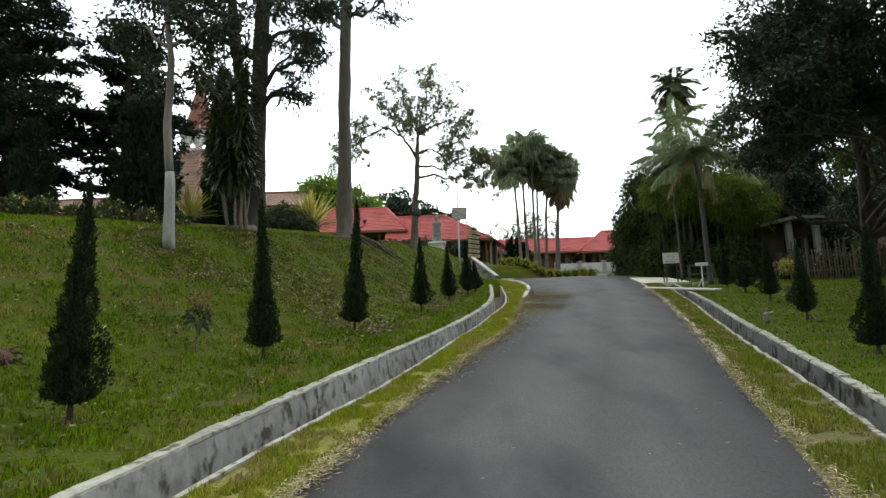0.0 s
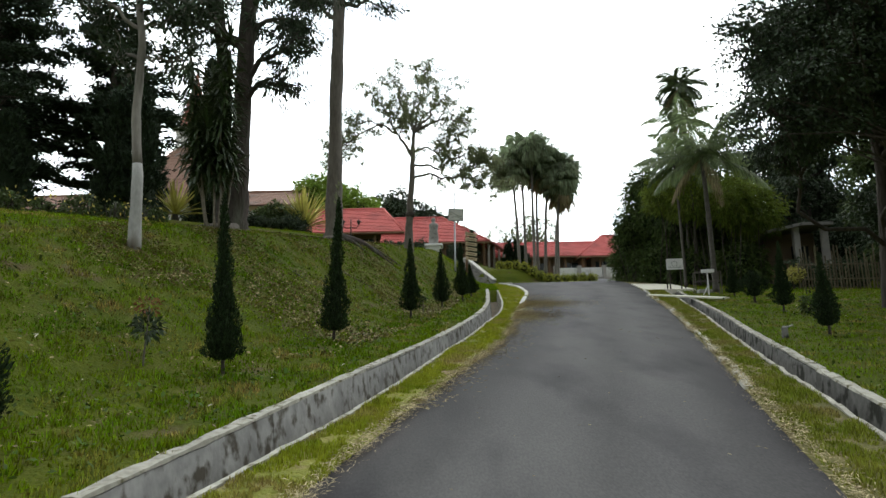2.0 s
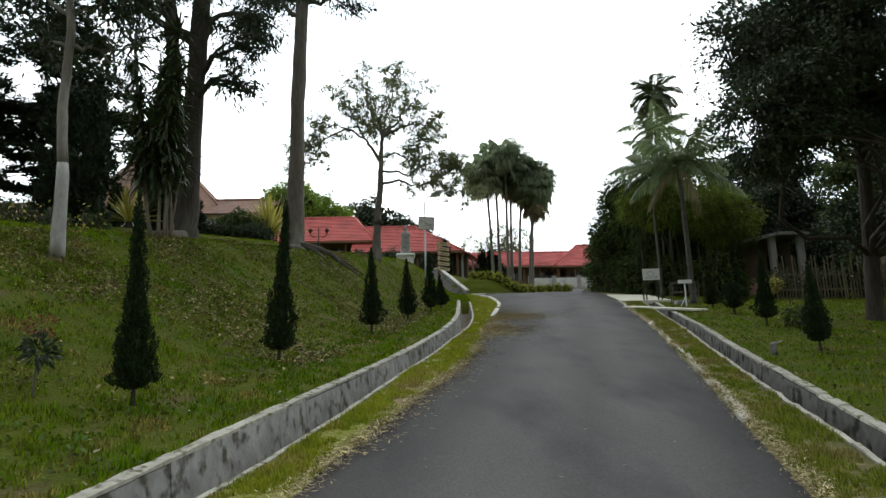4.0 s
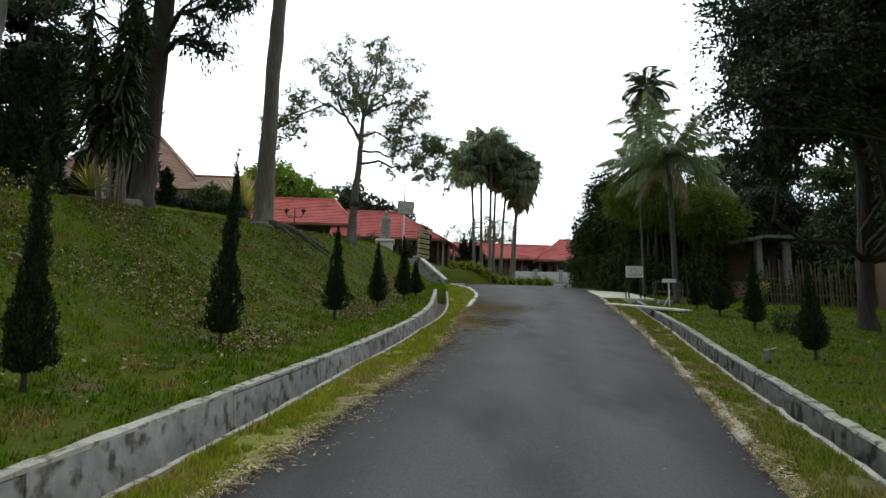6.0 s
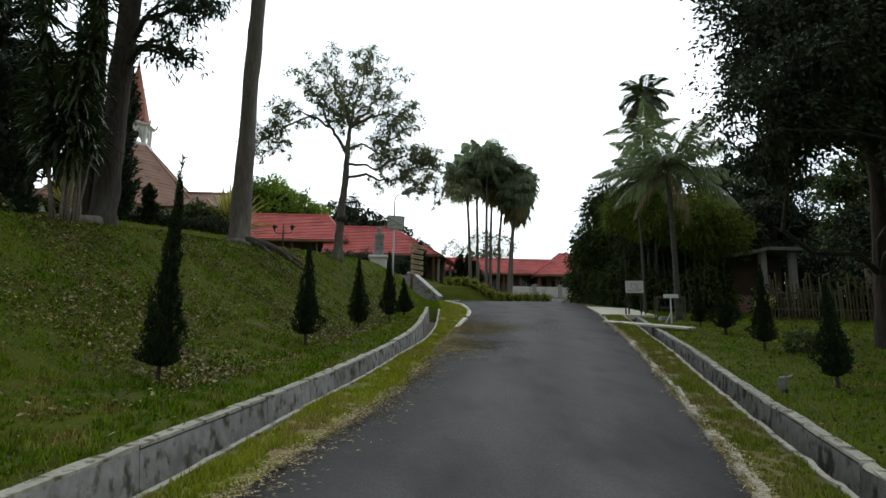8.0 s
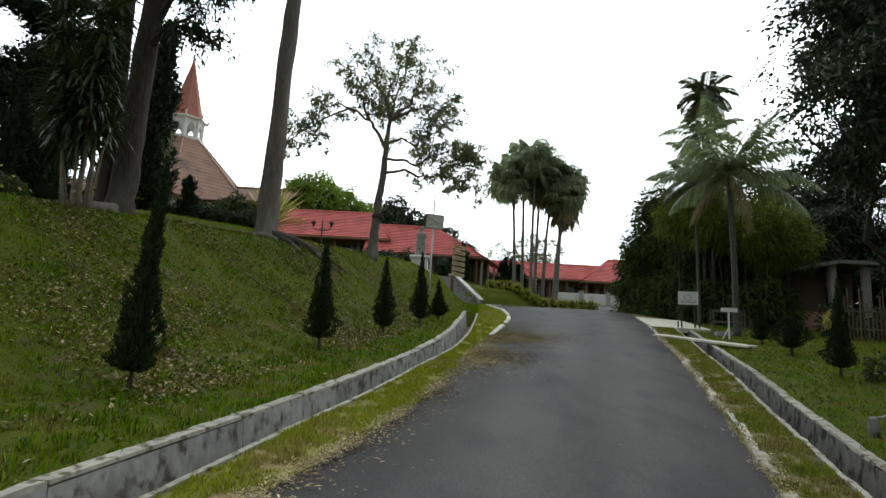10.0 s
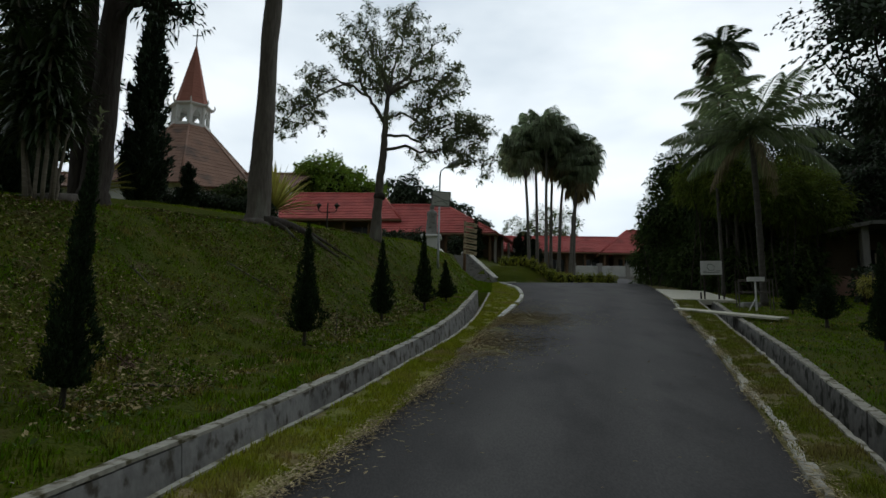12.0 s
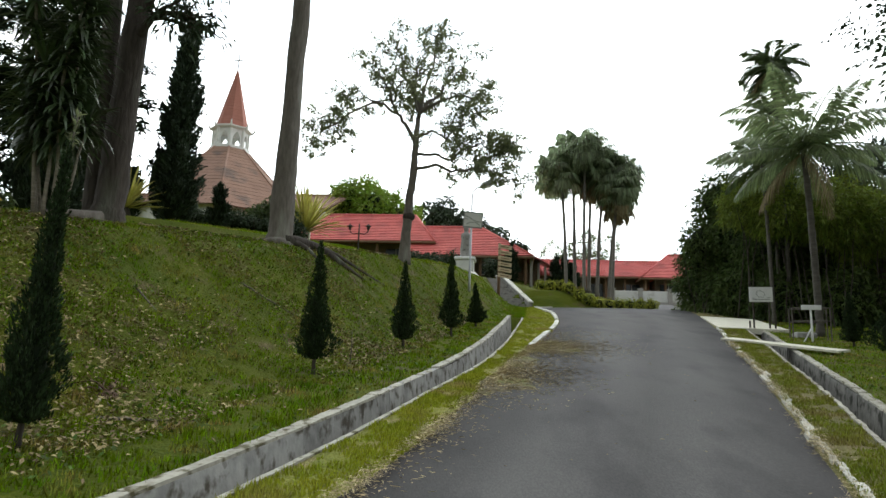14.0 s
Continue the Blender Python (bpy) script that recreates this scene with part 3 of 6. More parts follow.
# small clipped cypresses
def cypress_mesh(seed, height, radius, n, profile, leaf, ragged=0.62):
    """A spire of foliage: an inner dark core and many small sprays that point up and out."""
    nr = np.random.default_rng(seed)
    hs = np.array([p[0] for p in profile]) * height
    rs = np.array([p[1] for p in profile]) * radius
    area = np.cumsum(np.interp(np.linspace(hs[0], hs[-1], 200), hs, rs) + 0.03 * radius)
    z = np.interp(nr.uniform(0, area[-1], n), area, np.linspace(hs[0], hs[-1], 200))
    a = nr.uniform(0, 2 * np.pi, n)
    lump = np.array([noise.noise((math.cos(q) * 1.6 + seed, math.sin(q) * 1.6, w * 5.5 / height * 1.6)) for q, w in zip(a, z)])
    lump2 = np.array([noise.noise((math.cos(q) * 3, math.sin(q) * 3 + seed, w * 7)) for q, w in zip(a, z)])
    r = np.interp(z, hs, rs) * (1 + ragged * 1.3 * lump + ragged * 1.3 * lump2) * nr.uniform(0.66, 1.06, n) ** 0.6
    pos = np.stack([r * np.cos(a), r * np.sin(a), z], 1)
    d = np.stack([np.cos(a) * 0.75, np.sin(a) * 0.75, np.full(n, 0.75)], 1) + nr.normal(size=(n, 3)) * 0.42
    return leaf_mesh("crown", pos, d, leaf, leaf * 0.42, LEAF_CYP, nr), hs, rs


PROFILE_A = [(0.10, 0.40), (0.125, 0.85), (0.19, 1.0), (0.30, 0.90), (0.40, 0.66), (0.52, 0.47), (0.66, 0.36), (0.80, 0.25), (0.92, 0.12), (1.0, 0.02)]
PROFILE_B = [(0.14, 0.40), (0.17, 0.86), (0.25, 1.0), (0.38, 0.86), (0.50, 0.60), (0.66, 0.40), (0.82, 0.22), (0.94, 0.10), (1.0, 0.02)]
PROFILE_ROUND = [(0.25, 0.35), (0.34, 0.85), (0.48, 1.0), (0.66, 0.92), (0.84, 0.62), (1.0, 0.12)]


def cypress(seed, height, radius, profile, n=6500, leaf=0.055):
    root = thing("cypress")
    me, hs, rs = cypress_mesh(seed, height, radius, n, profile, leaf)
    c = new("crown", me)
    c.parent = root
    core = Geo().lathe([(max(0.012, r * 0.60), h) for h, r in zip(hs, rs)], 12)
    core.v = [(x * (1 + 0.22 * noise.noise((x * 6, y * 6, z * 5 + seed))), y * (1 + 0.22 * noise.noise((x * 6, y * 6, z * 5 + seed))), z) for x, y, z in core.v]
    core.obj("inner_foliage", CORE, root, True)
    Geo().tube([(0, 0, -0.12), (0.01, 0, hs[0] * 0.6), (0, 0.01, hs[0] * 1.5)], [0.055, 0.045, 0.035], 8).obj("trunk", BARK_DARK, root, True)
    return root


cyp_a = cypress(3, 2.5, 0.31, PROFILE_A, 9000, 0.06)
cyp_b = cypress(8, 1.9, 0.30, PROFILE_B, 7000, 0.055)
cyp_c = cypress(5, 1.0, 0.36, PROFILE_ROUND, 3500, 0.055)
ROW_LABEL = "young dark green clipped cypress on the grass bank"
ROW_LABEL_R = "young dark green clipped cypress on the level lawn"
for src, x, y, h, wide, turn, label in (
    (cyp_a, -3.68, 6.36, 2.45, 0.92, 0, ROW_LABEL), (cyp_a, -2.87, 10.04, 2.50, 0.80, 130, ROW_LABEL), (cyp_a, -1.96, 13.30, 2.74, 0.86, 250, "tall young cypress with a bare whippy top on the bank"),
    (cyp_b, -0.79, 17.78, 2.06, 0.95, 40, ROW_LABEL), (cyp_b, -0.01, 21.4, 1.86, 0.95, 170, ROW_LABEL), (cyp_b, 0.69, 24.5, 2.15, 0.98, 290, ROW_LABEL), (cyp_b, 1.13, 27.9, 1.35, 1.10, 80, ROW_LABEL),
    (cyp_b, 11.2, 26.2, 1.45, 1.0, 10, ROW_LABEL_R), (cyp_c, 10.45, 23.0, 1.05, 1.25, 60, "low bushy clipped shrub on the level lawn"), (cyp_b, 9.30, 18.95, 1.95, 0.92, 200, ROW_LABEL_R), (cyp_b, 7.76, 14.28, 1.66, 0.86, 310, ROW_LABEL_R), (cyp_a, 6.27, 9.75, 1.95, 1.0, 20, ROW_LABEL_R),
):
    href = {cyp_a: 2.5, cyp_b: 1.9, cyp_c: 1.0}[src]
    wide *= 0.76
    m = pose(*on_ground(x, y, 0.07), math.sin(turn) * 2.0, math.cos(turn) * 1.5, turn)
    ob = copy_thing(src, m)
    ob.scale = (wide, wide, (h + 0.07) / href)
    tagged(ob, label, "cypress", "row of young cypresses")
whip = thing("cypress_whip", (-1.95, 13.36, ground_z(-1.97, 13.36) + 2.62))
tagged(whip, "pale feathery leading shoot at a young cypress tip", "shoot")
wr = np.random.default_rng(33)
wz_ = wr.uniform(0.0, 0.42, 70)
Geo().tube([(0, 0, -0.25), (0.02, 0, 0.2), (0.05, 0, 0.45)], [0.012, 0.009, 0.004], 6).obj("stem", BARK, whip, True)
new("leaves", leaf_mesh("leaves", np.stack([0.05 * wz_ / 0.45, 0 * wz_, wz_], 1), wr.normal(size=(70, 3)) * 0.5 + np.array([0, 0, 0.8]), 0.075, 0.018, LEAF_OPEN, wr)).parent = whip
for src in (cyp_a, cyp_b, cyp_c):
    for o in (*src.children, src):
        bpy.data.objects.remove(o)

# tall whitewashed tree on the bank
broad_tree("whitewashed_tree", "slim grey tree with a whitewashed base on the bank", on_ground(-6.28, 14.3, 0.1),
           [(0, 0, 0), (-0.02, 0, 1.6), (-0.14, 0, 3.0), (-0.10, 0, 4.6), (-0.34, 0, 6.4), (-0.5, 0.2, 8.6)], [0.135, 0.105, 0.09, 0.08, 0.065, 0.03],
           [(-1.4, 0.4, 5.5, 1.1), (0.9, 0.2, 5.6, 1.2), (-0.6, -0.3, 6.6, 1.3), (1.3, 0.6, 7.0, 1.3), (-1.6, 0.2, 7.4, 1.2), (0.2, 0.0, 8.4, 1.5), (-0.9, 0.5, 4.4, 0.7), (0.8, 0.2, 4.3, 0.6)],
           11000, (0.15, 0.055), LEAF_DARK, BARK_GREY, 11, wash=1.75, limb_r=0.05)

# great twin-trunked tree
twin = broad_tree("twin_trunk_tree", "great dark twin-trunked tree at the top of the bank, with added unseen crown", on_ground(-6.15, 20.2, 0.15),
                  [(0, 0, 0), (0.02, 0, 0.5), (0.05, 0, 3.0), (0.10, 0, 6.0), (0.25, 0, 9.5), (0.2, 0.3, 13.0)], [0.42, 0.31, 0.27, 0.25, 0.22, 0.10],
                  # the last four masses, above the view, are added to shade the bank
                  [(-2.2, -0.5, 7.6, 1.5), (1.5, -0.2, 5.8, 1.0), (1.5, 0.2, 7.0, 1.3), (-0.6, 0.5, 9.0, 1.8), (2.0, 0.6, 9.2, 1.9), (-2.6, 0.4, 9.8, 1.9), (0.4, 0, 12, 2.4), (1.3, -0.2, 4.6, 0.85), (-3.6, 1.0, 8.6, 1.4), (-2.5, -3.5, 12.6, 2.6), (1.6, -4.0, 13.0, 2.6), (-4.6, -2.0, 12.4, 2.4), (-1.0, -7.0, 13.2, 2.4)],
                  52000, (0.16, 0.055), LEAF_DARK, BARK_DARK, 21, from_frac=(0.35, 1.0), limb_r=0.12, droop=0.5)
Geo().tube([(-0.34, 0.2, -0.1), (-0.40, 0.15, 0.5), (-0.50, 0.1, 3.0), (-0.62, 0.1, 5.5), (-0.95, 0.1, 8.5), (-1.3, 0.2, 11.0)], [0.32, 0.25, 0.20, 0.18, 0.16, 0.08], 12).obj("trunk", BARK_DARK, twin, True, "thinner leaning second trunk")
Geo().tube([(0.1, -0.35, 0.12), (-0.25, -0.9, 0.10), (-0.7, -1.5, 0.0)], [0.20, 0.12, 0.03], 8).obj("root", BARK, twin, True)

# single tall trunk with a long surface root
tall = broad_tree("tall_tree", "tall straight grey-barked tree at the top of the bank", on_ground(-3.93, 24.2, 0.15),
                  [(0, 0, 0), (0.0, 0, 0.4), (0.02, 0, 2.5), (0.03, 0, 5.5), (0.10, 0, 8.2), (0.15, 0, 11.0), (0.2, 0.2, 15.0)], [0.48, 0.34, 0.27, 0.245, 0.23, 0.20, 0.08],
                  [(-1.5, 0.2, 9.8, 1.1), (1.6, 0, 9.9, 1.2), (2.2, 0.4, 11.2, 1.4), (-1.9, -0.2, 11.3, 1.5), (0.3, 0, 12.5, 2.0), (-0.5, 0.4, 9.8, 0.9), (0.4, 0.3, 14.5, 2.2)],
                  15000, (0.17, 0.06), LEAF_DARK, BARK, 31, from_frac=(0.5, 1.0), limb_r=0.10)
for reach, away, thick in ((1.9, 1.7, 0.22), (1.1, 0.2, 0.15), (2.3, 2.9, 0.13), (-0.9, -0.2, 0.13)):
    rp = []
    for f in np.linspace(0, 1, 9):
        x, y = -3.80 + reach * f, 24.05 + away * f + 0.15 * math.sin(5 * f)
        rp.append((x + 3.93, y - 24.2, ground_z(x, y) - tall.location.z + 0.07 - 0.09 * f))
    Geo().tube(rp, [thick * (1 - 0.75 * f) for f in np.linspace(0, 1, 9)], 9).obj("root", BARK_DARK, tall, True, "dark surface root running over the bank")

# open-crowned tree beside the steps
def spreading_tree(name, label, base, trunk, radii, limbs, leaf, leaf_mat, bark, seed):
    """A trunk, long crooked limbs, side shoots along them, and tufts of hanging leaves at the shoots' ends.
    limbs: (radius at its start, points)."""
    rng, nr = random.Random(seed), np.random.default_rng(seed)
    root = thing(name, base)
    tagged(root, label, "tree")

    def crooked(pts, wob, per=4):
        out = [Vector(pts[0])]
        for i in range(len(pts) - 1):
            a, b = Vector(pts[i]), Vector(pts[i + 1])
            for k in range(1, per + 1):
                j = Vector((rng.uniform(-1, 1), rng.uniform(-1, 1), rng.uniform(-1, 1))) * wob * (b - a).length
                out.append(a.lerp(b, k / per) + (j if k < per else j * 0.4))
        return out

    t = crooked(trunk, 0.015, 5)
    Geo().tube(t, [float(np.interp(i, [5 * k for k in range(len(radii))], radii)) * rng.uniform(0.95, 1.05) for i in range(len(t))], 14).obj("trunk", bark, root, True)
    tips, ways = [], []
    for r0, pts in limbs:
        g = Geo()
        path = crooked(pts, 0.07)
        n = len(path) - 1
        g.tube(path, [r0 * (1 - 0.75 * i / n) + 0.008 for i in range(n + 1)], 8, False)
        for i in range(int(n * 0.42), n + 1):
            ahead = (path[min(i + 1, n)] - path[max(i - 1, 0)]).normalized()
            for _ in range(2 if i < n else 3):
                if rng.random() < 0.12:
                    continue
                side = Vector((rng.gauss(0, 1), rng.gauss(0, 1), rng.gauss(0.55, 0.7))).normalized()
                le = rng.uniform(0.55, 1.25) * (0.7 + 0.3 * i / n)
                end = path[i] + (ahead * 0.55 + side * 0.9).normalized() * le
                shoot = fork_path(path[i], end, rng, 0.07, 5)
                g.tube(shoot, [max(0.006, r0 * 0.24 * (1 - 0.75 * k / 5)) for k in range(6)], 5, False)
                tips.append(shoot[5])
                ways.append((shoot[5] - shoot[3]).normalized())
                for k in (2, 3, 4, 4):
                    v = Vector((rng.gauss(0, 1), rng.gauss(0, 1), rng.gauss(0.2, 0.8))).normalized() * rng.uniform(0.18, 0.42)
                    q = fork_path(shoot[k], shoot[k] + v, rng, 0.03, 3)
                    g.tube(q, [0.007, 0.006, 0.005, 0.004], 4, False)
                    tips.append(q[3])
                    ways.append(v.normalized())
        g.obj("limb", bark, root, True)
    tips, ways = np.array([tuple(p) for p in tips]), np.array([tuple(p) for p in ways])
    k = nr.integers(0, len(tips), 25 * len(tips))
    d = ways[k] * 0.5 + nr.normal(size=(len(k), 3)) * np.array([0.75, 0.75, 0.5]) + np.array([0, 0, -0.35])
    pos = tips[k] + nr.normal(size=(len(k), 3)) * 0.075
    new("crown", leaf_mesh("crown", pos, d, leaf[0], leaf[1], leaf_mat, nr, 0.25)).parent = root
    return root


spreading_tree("open_crowned_tree", "thin open-crowned tree with sparse leaves near the steps", on_ground(-1.58, 30.1, 0.1),
               [(0, 0, -0.1), (0.02, 0, 0.8), (0.08, 0, 2.2), (0.20, 0, 3.5), (0.24, 0, 4.7), (0.30, 0, 5.7)], [0.25, 0.18, 0.15, 0.13, 0.11, 0.08],
               [(0.060, [(0.2, 0, 3.4), (1.0, -0.2, 3.55), (1.6, -0.3, 3.25), (2.4, -0.2, 3.4), (3.1, 0.1, 3.35), (3.9, 0.2, 3.0)]),
                (0.040, [(2.4, -0.2, 3.4), (2.9, 0.1, 3.9), (3.4, 0.2, 4.1)]),
                (0.055, [(0.22, 0, 4.0), (0.9, 0.3, 4.15), (1.4, 0.4, 3.9), (1.9, 0.5, 4.35), (2.6, 0.5, 4.6), (3.2, 0.6, 4.3)]),
                (0.045, [(0.25, 0, 4.65), (0.8, -0.3, 4.8), (1.4, -0.5, 4.4), (2.0, -0.6, 4.9), (2.6, -0.6, 5.3)]),
                (0.075, [(0.2, 0, 4.5), (-0.2, 0.1, 5.2), (-0.6, 0.2, 5.8), (-1.0, 0.2, 6.8), (-1.7, 0.3, 7.7)]),
                (0.050, [(-0.5, 0.2, 5.65), (-1.2, -0.2, 5.95), (-1.9, -0.4, 5.6), (-2.5, -0.4, 5.2), (-3.1, -0.4, 4.8), (-3.6, -0.3, 4.4)]),
                (0.040, [(-1.2, -0.2, 5.95), (-1.8, 0.2, 6.3), (-2.5, 0.3, 6.2)])]
               + [(0.070, [(0.3, 0, 5.6), (0.15, 0, 6.3), (-0.35, -0.2, 7.2), (-0.6, -0.3, 8.3)]),
                  (0.070, [(0.3, 0, 5.6), (0.75, 0.2, 6.2), (1.3, 0.4, 7.0), (1.9, 0.4, 7.7)]),
                  (0.060, [(0.3, 0, 5.6), (0.95, -0.2, 5.9), (1.8, -0.3, 6.2), (2.6, -0.3, 5.9)]),
                  (0.055, [(0.3, 0, 5.7), (0.5, 0.1, 6.8), (0.8, 0.1, 8.0), (0.9, 0.1, 8.9)]),
                  (0.050, [(0.3, 0, 5.5), (0.3, 0.9, 6.1), (0.0, 1.6, 6.7)]),
                  (0.050, [(0.3, 0, 5.4), (0.2, -0.9, 6.0), (0.4, -1.6, 6.6)])],
               (0.125, 0.050), LEAF_OPEN, BARK, 41)
knot = Geo().lathe([(0.10, -0.16), (0.20, -0.10), (0.23, 0), (0.19, 0.10), (0.10, 0.16)], 10, (-1.48, 30.1, ground_z(-1.58, 30.1) + 1.58))
tagged(knot.obj("burl", BARK_DARK, soft=True), "dark woody burl round a thin trunk", "burl")

# the canopy over the lawn, its unseen part added for shade
broad_tree("shade_tree", "large dark spreading tree over the lawn, with added unseen crown", on_ground(12.9, 19.9, 0.1),
           [(0, 0, 0), (-0.02, 0, 0.5), (0.10, 0, 2.2), (0.1, -0.2, 4.0), (-0.3, -0.6, 6.0), (-0.4, -0.8, 9.0)], [0.29, 0.21, 0.18, 0.17, 0.14, 0.05],
           # masses at y -7.5 and beyond are out of view, added to darken the lawn
           [(-4.6, -3.6, 5.0, 1.7), (-3.3, -2.6, 7.8, 2.0), (-4.6, -3.4, 6.6, 1.1), (-4.8, -3.9, 4.5, 1.1), (-4.2, -4.6, 5.6, 1.2), (-1.4, -2.0, 6.2, 1.8), (0.6, -2.6, 7.6, 2.8), (-1.0, 0.6, 8.4, 2.6), (2.6, -1.5, 5.0, 2.4), (2.0, 1.0, 7.5, 2.8), (0.4, -4.4, 6.2, 2.0), (1.6, -3.6, 4.0, 1.8), (3.4, -4.0, 8.5, 2.8), (1.4, 0.6, 3.0, 1.0), (-2.6, -3.6, 6.6, 1.7), (2.2, 2.4, 3.4, 1.6), (3.8, 1.0, 3.6, 1.9), (1.0, -7.5, 7.4, 2.5), (4.0, -8.0, 6.5, 2.8), (-0.8, -5.6, 8.6, 2.2), (-3.3, -7.5, 9.0, 2.0), (-2.6, -10.0, 8.2, 2.5), (-0.8, -13.0, 8.0, 3.0), (2.2, -11.0, 8.2, 3.0)],
           320000, (0.12, 0.06), LEAF_DARK, BARK_DARK, 51, from_frac=(0.35, 1.0), limb_r=0.075, twigs=18, fill=0.05, clump=0.16)


# background trees behind the bank
def back_tree(name, label, x, y, h, width, seed, mat, n=16000, leaf=(0.30, 0.12), base_frac=0.12, bark=BARK_DARK):
    rng = random.Random(seed)
    blobs = []
    for i in range(13):
        f = base_frac + (0.92 - base_frac) * i / 12
        w = width * (0.55 + 0.45 * math.sin(math.pi * (0.15 + 0.8 * f)))
        a = rng.uniform(0, 2 * math.pi)
        blobs.append((math.cos(a) * w * 0.55, math.sin(a) * w * 0.55, h * f, width * rng.uniform(0.38, 0.55)))
    return broad_tree(name, label, on_ground(x, y, 0.2), [(0, 0, 0), (0.1, 0, h * 0.3), (0, 0.1, h * 0.6), (0, 0, h * 0.95)], [width * 0.12, width * 0.09, width * 0.07, 0.05], blobs, n, leaf, mat, bark, seed, from_frac=(0.1, 1.0), limb_r=0.1, twigs=6)


def tiered_cedar(label, x, y, h, width, seed, n):
    """A straight trunk with level boughs in tiers, each a flat spray of foliage with gaps between the tiers."""
    rng, nr = random.Random(seed), np.random.default_rng(seed)
    root = thing("cedar_tree", on_ground(x, y, 0.2))
    tagged(root, label, "tree")
    Geo().tube([(0, 0, 0), (0.05, 0, h * 0.35), (0, 0.05, h * 0.7), (0, 0, h)], [0.26, 0.20, 0.13, 0.03], 12).obj("trunk", BARK_DARK, root, True)
    pts, out = [], []
    tiers = int(h / 0.85)
    for i in range(tiers):
        z = h * (0.13 + 0.85 * i / tiers)
        reach = width * (0.45 + 0.55 * min(1.0, 3.2 * i / tiers)) * (1 - (z / h) ** 2.2) + 0.3
        for _ in range(7):
            a, le = rng.uniform(0, 6.283), reach * rng.uniform(0.6, 1.12)
            way = Vector((math.cos(a), math.sin(a), 0))
            start = Vector((0, 0, z + rng.uniform(-0.25, 0.25)))
            path = [start + way * le * f + Vector((0, 0, le * (0.22 * f - 0.20 * f * f) + rng.uniform(-0.05, 0.05))) for f in np.linspace(0, 1, 7)]
            Geo().tube(path, [0.06 * (1 - 0.85 * k / 6) + 0.008 for k in range(7)], 6, False).obj("bough", BARK_DARK, root, True)
            for _ in range(int(8 * le)):
                f = rng.uniform(0.25, 1.0)
                k = min(5, int(f * 6))
                q = path[k].lerp(path[k + 1], f * 6 - k)
                wide = 0.30 * le * (1.1 - 0.7 * f)
                pts.append(q + way.cross(Vector((0, 0, 1))) * rng.uniform(-1, 1) * wide + Vector((0, 0, rng.gauss(0.02, 0.06))))
                out.append(way)
    pts, out = np.array([tuple(q) for q in pts]), np.array([tuple(q) for q in out])
    k = nr.integers(0, len(pts), n)
    pos = pts[k] + nr.normal(size=(n, 3)) * np.array([0.20, 0.20, 0.065])
    d = out[k] * 0.6 + nr.normal(size=(n, 3)) * np.array([0.7, 0.7, 0.30]) + np.array([0, 0, 0.15])
    new("crown", leaf_mesh("crown", pos, d, 0.24, 0.085, LEAF_CONIFER, nr, 0.15)).parent = root
    return root


tiered_cedar("broad dark cedar with level boughs behind the flower bed", -19.5, 27.5, 12.5, 5.0, 61, 52000)
tiered_cedar("broad dark cedar with level boughs behind the flower bed", -15.8, 30.5, 10.5, 3.8, 62, 34000)
tiered_cedar("broad dark cedar with level boughs behind the flower bed", -25.0, 31.0, 14.5, 5.6, 63, 40000)


def column_conifer(label, x, y, h, r, seed, n=9000, taper=0.0):
    root = thing("conifer", on_ground(x, y, 0.1))
    tagged(root, label, "conifer")
    prof = [(0.02, 0.55), (0.08, 0.95), (0.25, 1.0), (0.45, 0.92), (0.62, 0.74), (0.78, 0.50), (0.90, 0.27), (1.0, 0.04)]
    prof = [(q, w * (1 - taper * q)) for q, w in prof]
    nr = np.random.default_rng(seed)
    hs, rs = np.array([p[0] for p in prof]) * h, np.array([p[1] for p in prof]) * r
    plumes = max(40, int(13 * h))
    pz = nr.uniform(hs[0], hs[-1] * 0.97, plumes)
    pa = nr.uniform(0, 2 * np.pi, plumes)
    reach = np.interp(pz, hs, rs) * nr.uniform(0.55, 1.12, plumes)
    k = nr.integers(0, plumes, n)
    f = nr.uniform(0, 1, n)
    up = np.clip(0.10 * h, 0.25, 0.9) * nr.uniform(0.8, 1.4, plumes)
    rr = reach[k] * (0.35 + 0.65 * f ** 0.6)
    fat = (0.20 * r + 0.04) * np.sin(np.pi * np.clip(0.15 + 0.8 * f, 0, 1))
    pos = np.stack([rr * np.cos(pa[k]), rr * np.sin(pa[k]), np.minimum(pz[k] + up[k] * (f - 0.3), h * 1.02)], 1) + nr.normal(size=(n, 3)) * fat[:, None] * 0.6
    pos[:, 2] = np.maximum(pos[:, 2], 0.05)
    d = np.stack([np.cos(pa[k]) * 0.6, np.sin(pa[k]) * 0.6, np.full(n, 0.9)], 1) + nr.normal(size=(n, 3)) * 0.45
    new("crown", leaf_mesh("crown", pos, d, 0.22, 0.075, LEAF_CONIFER, nr)).parent = root
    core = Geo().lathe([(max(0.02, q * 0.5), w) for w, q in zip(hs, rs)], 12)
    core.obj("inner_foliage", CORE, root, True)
    Geo().tube([(0, 0, -0.1), (0, 0, h * 0.12)], [0.12, 0.10], 8).obj("trunk", BARK_DARK, root, True)
    return root


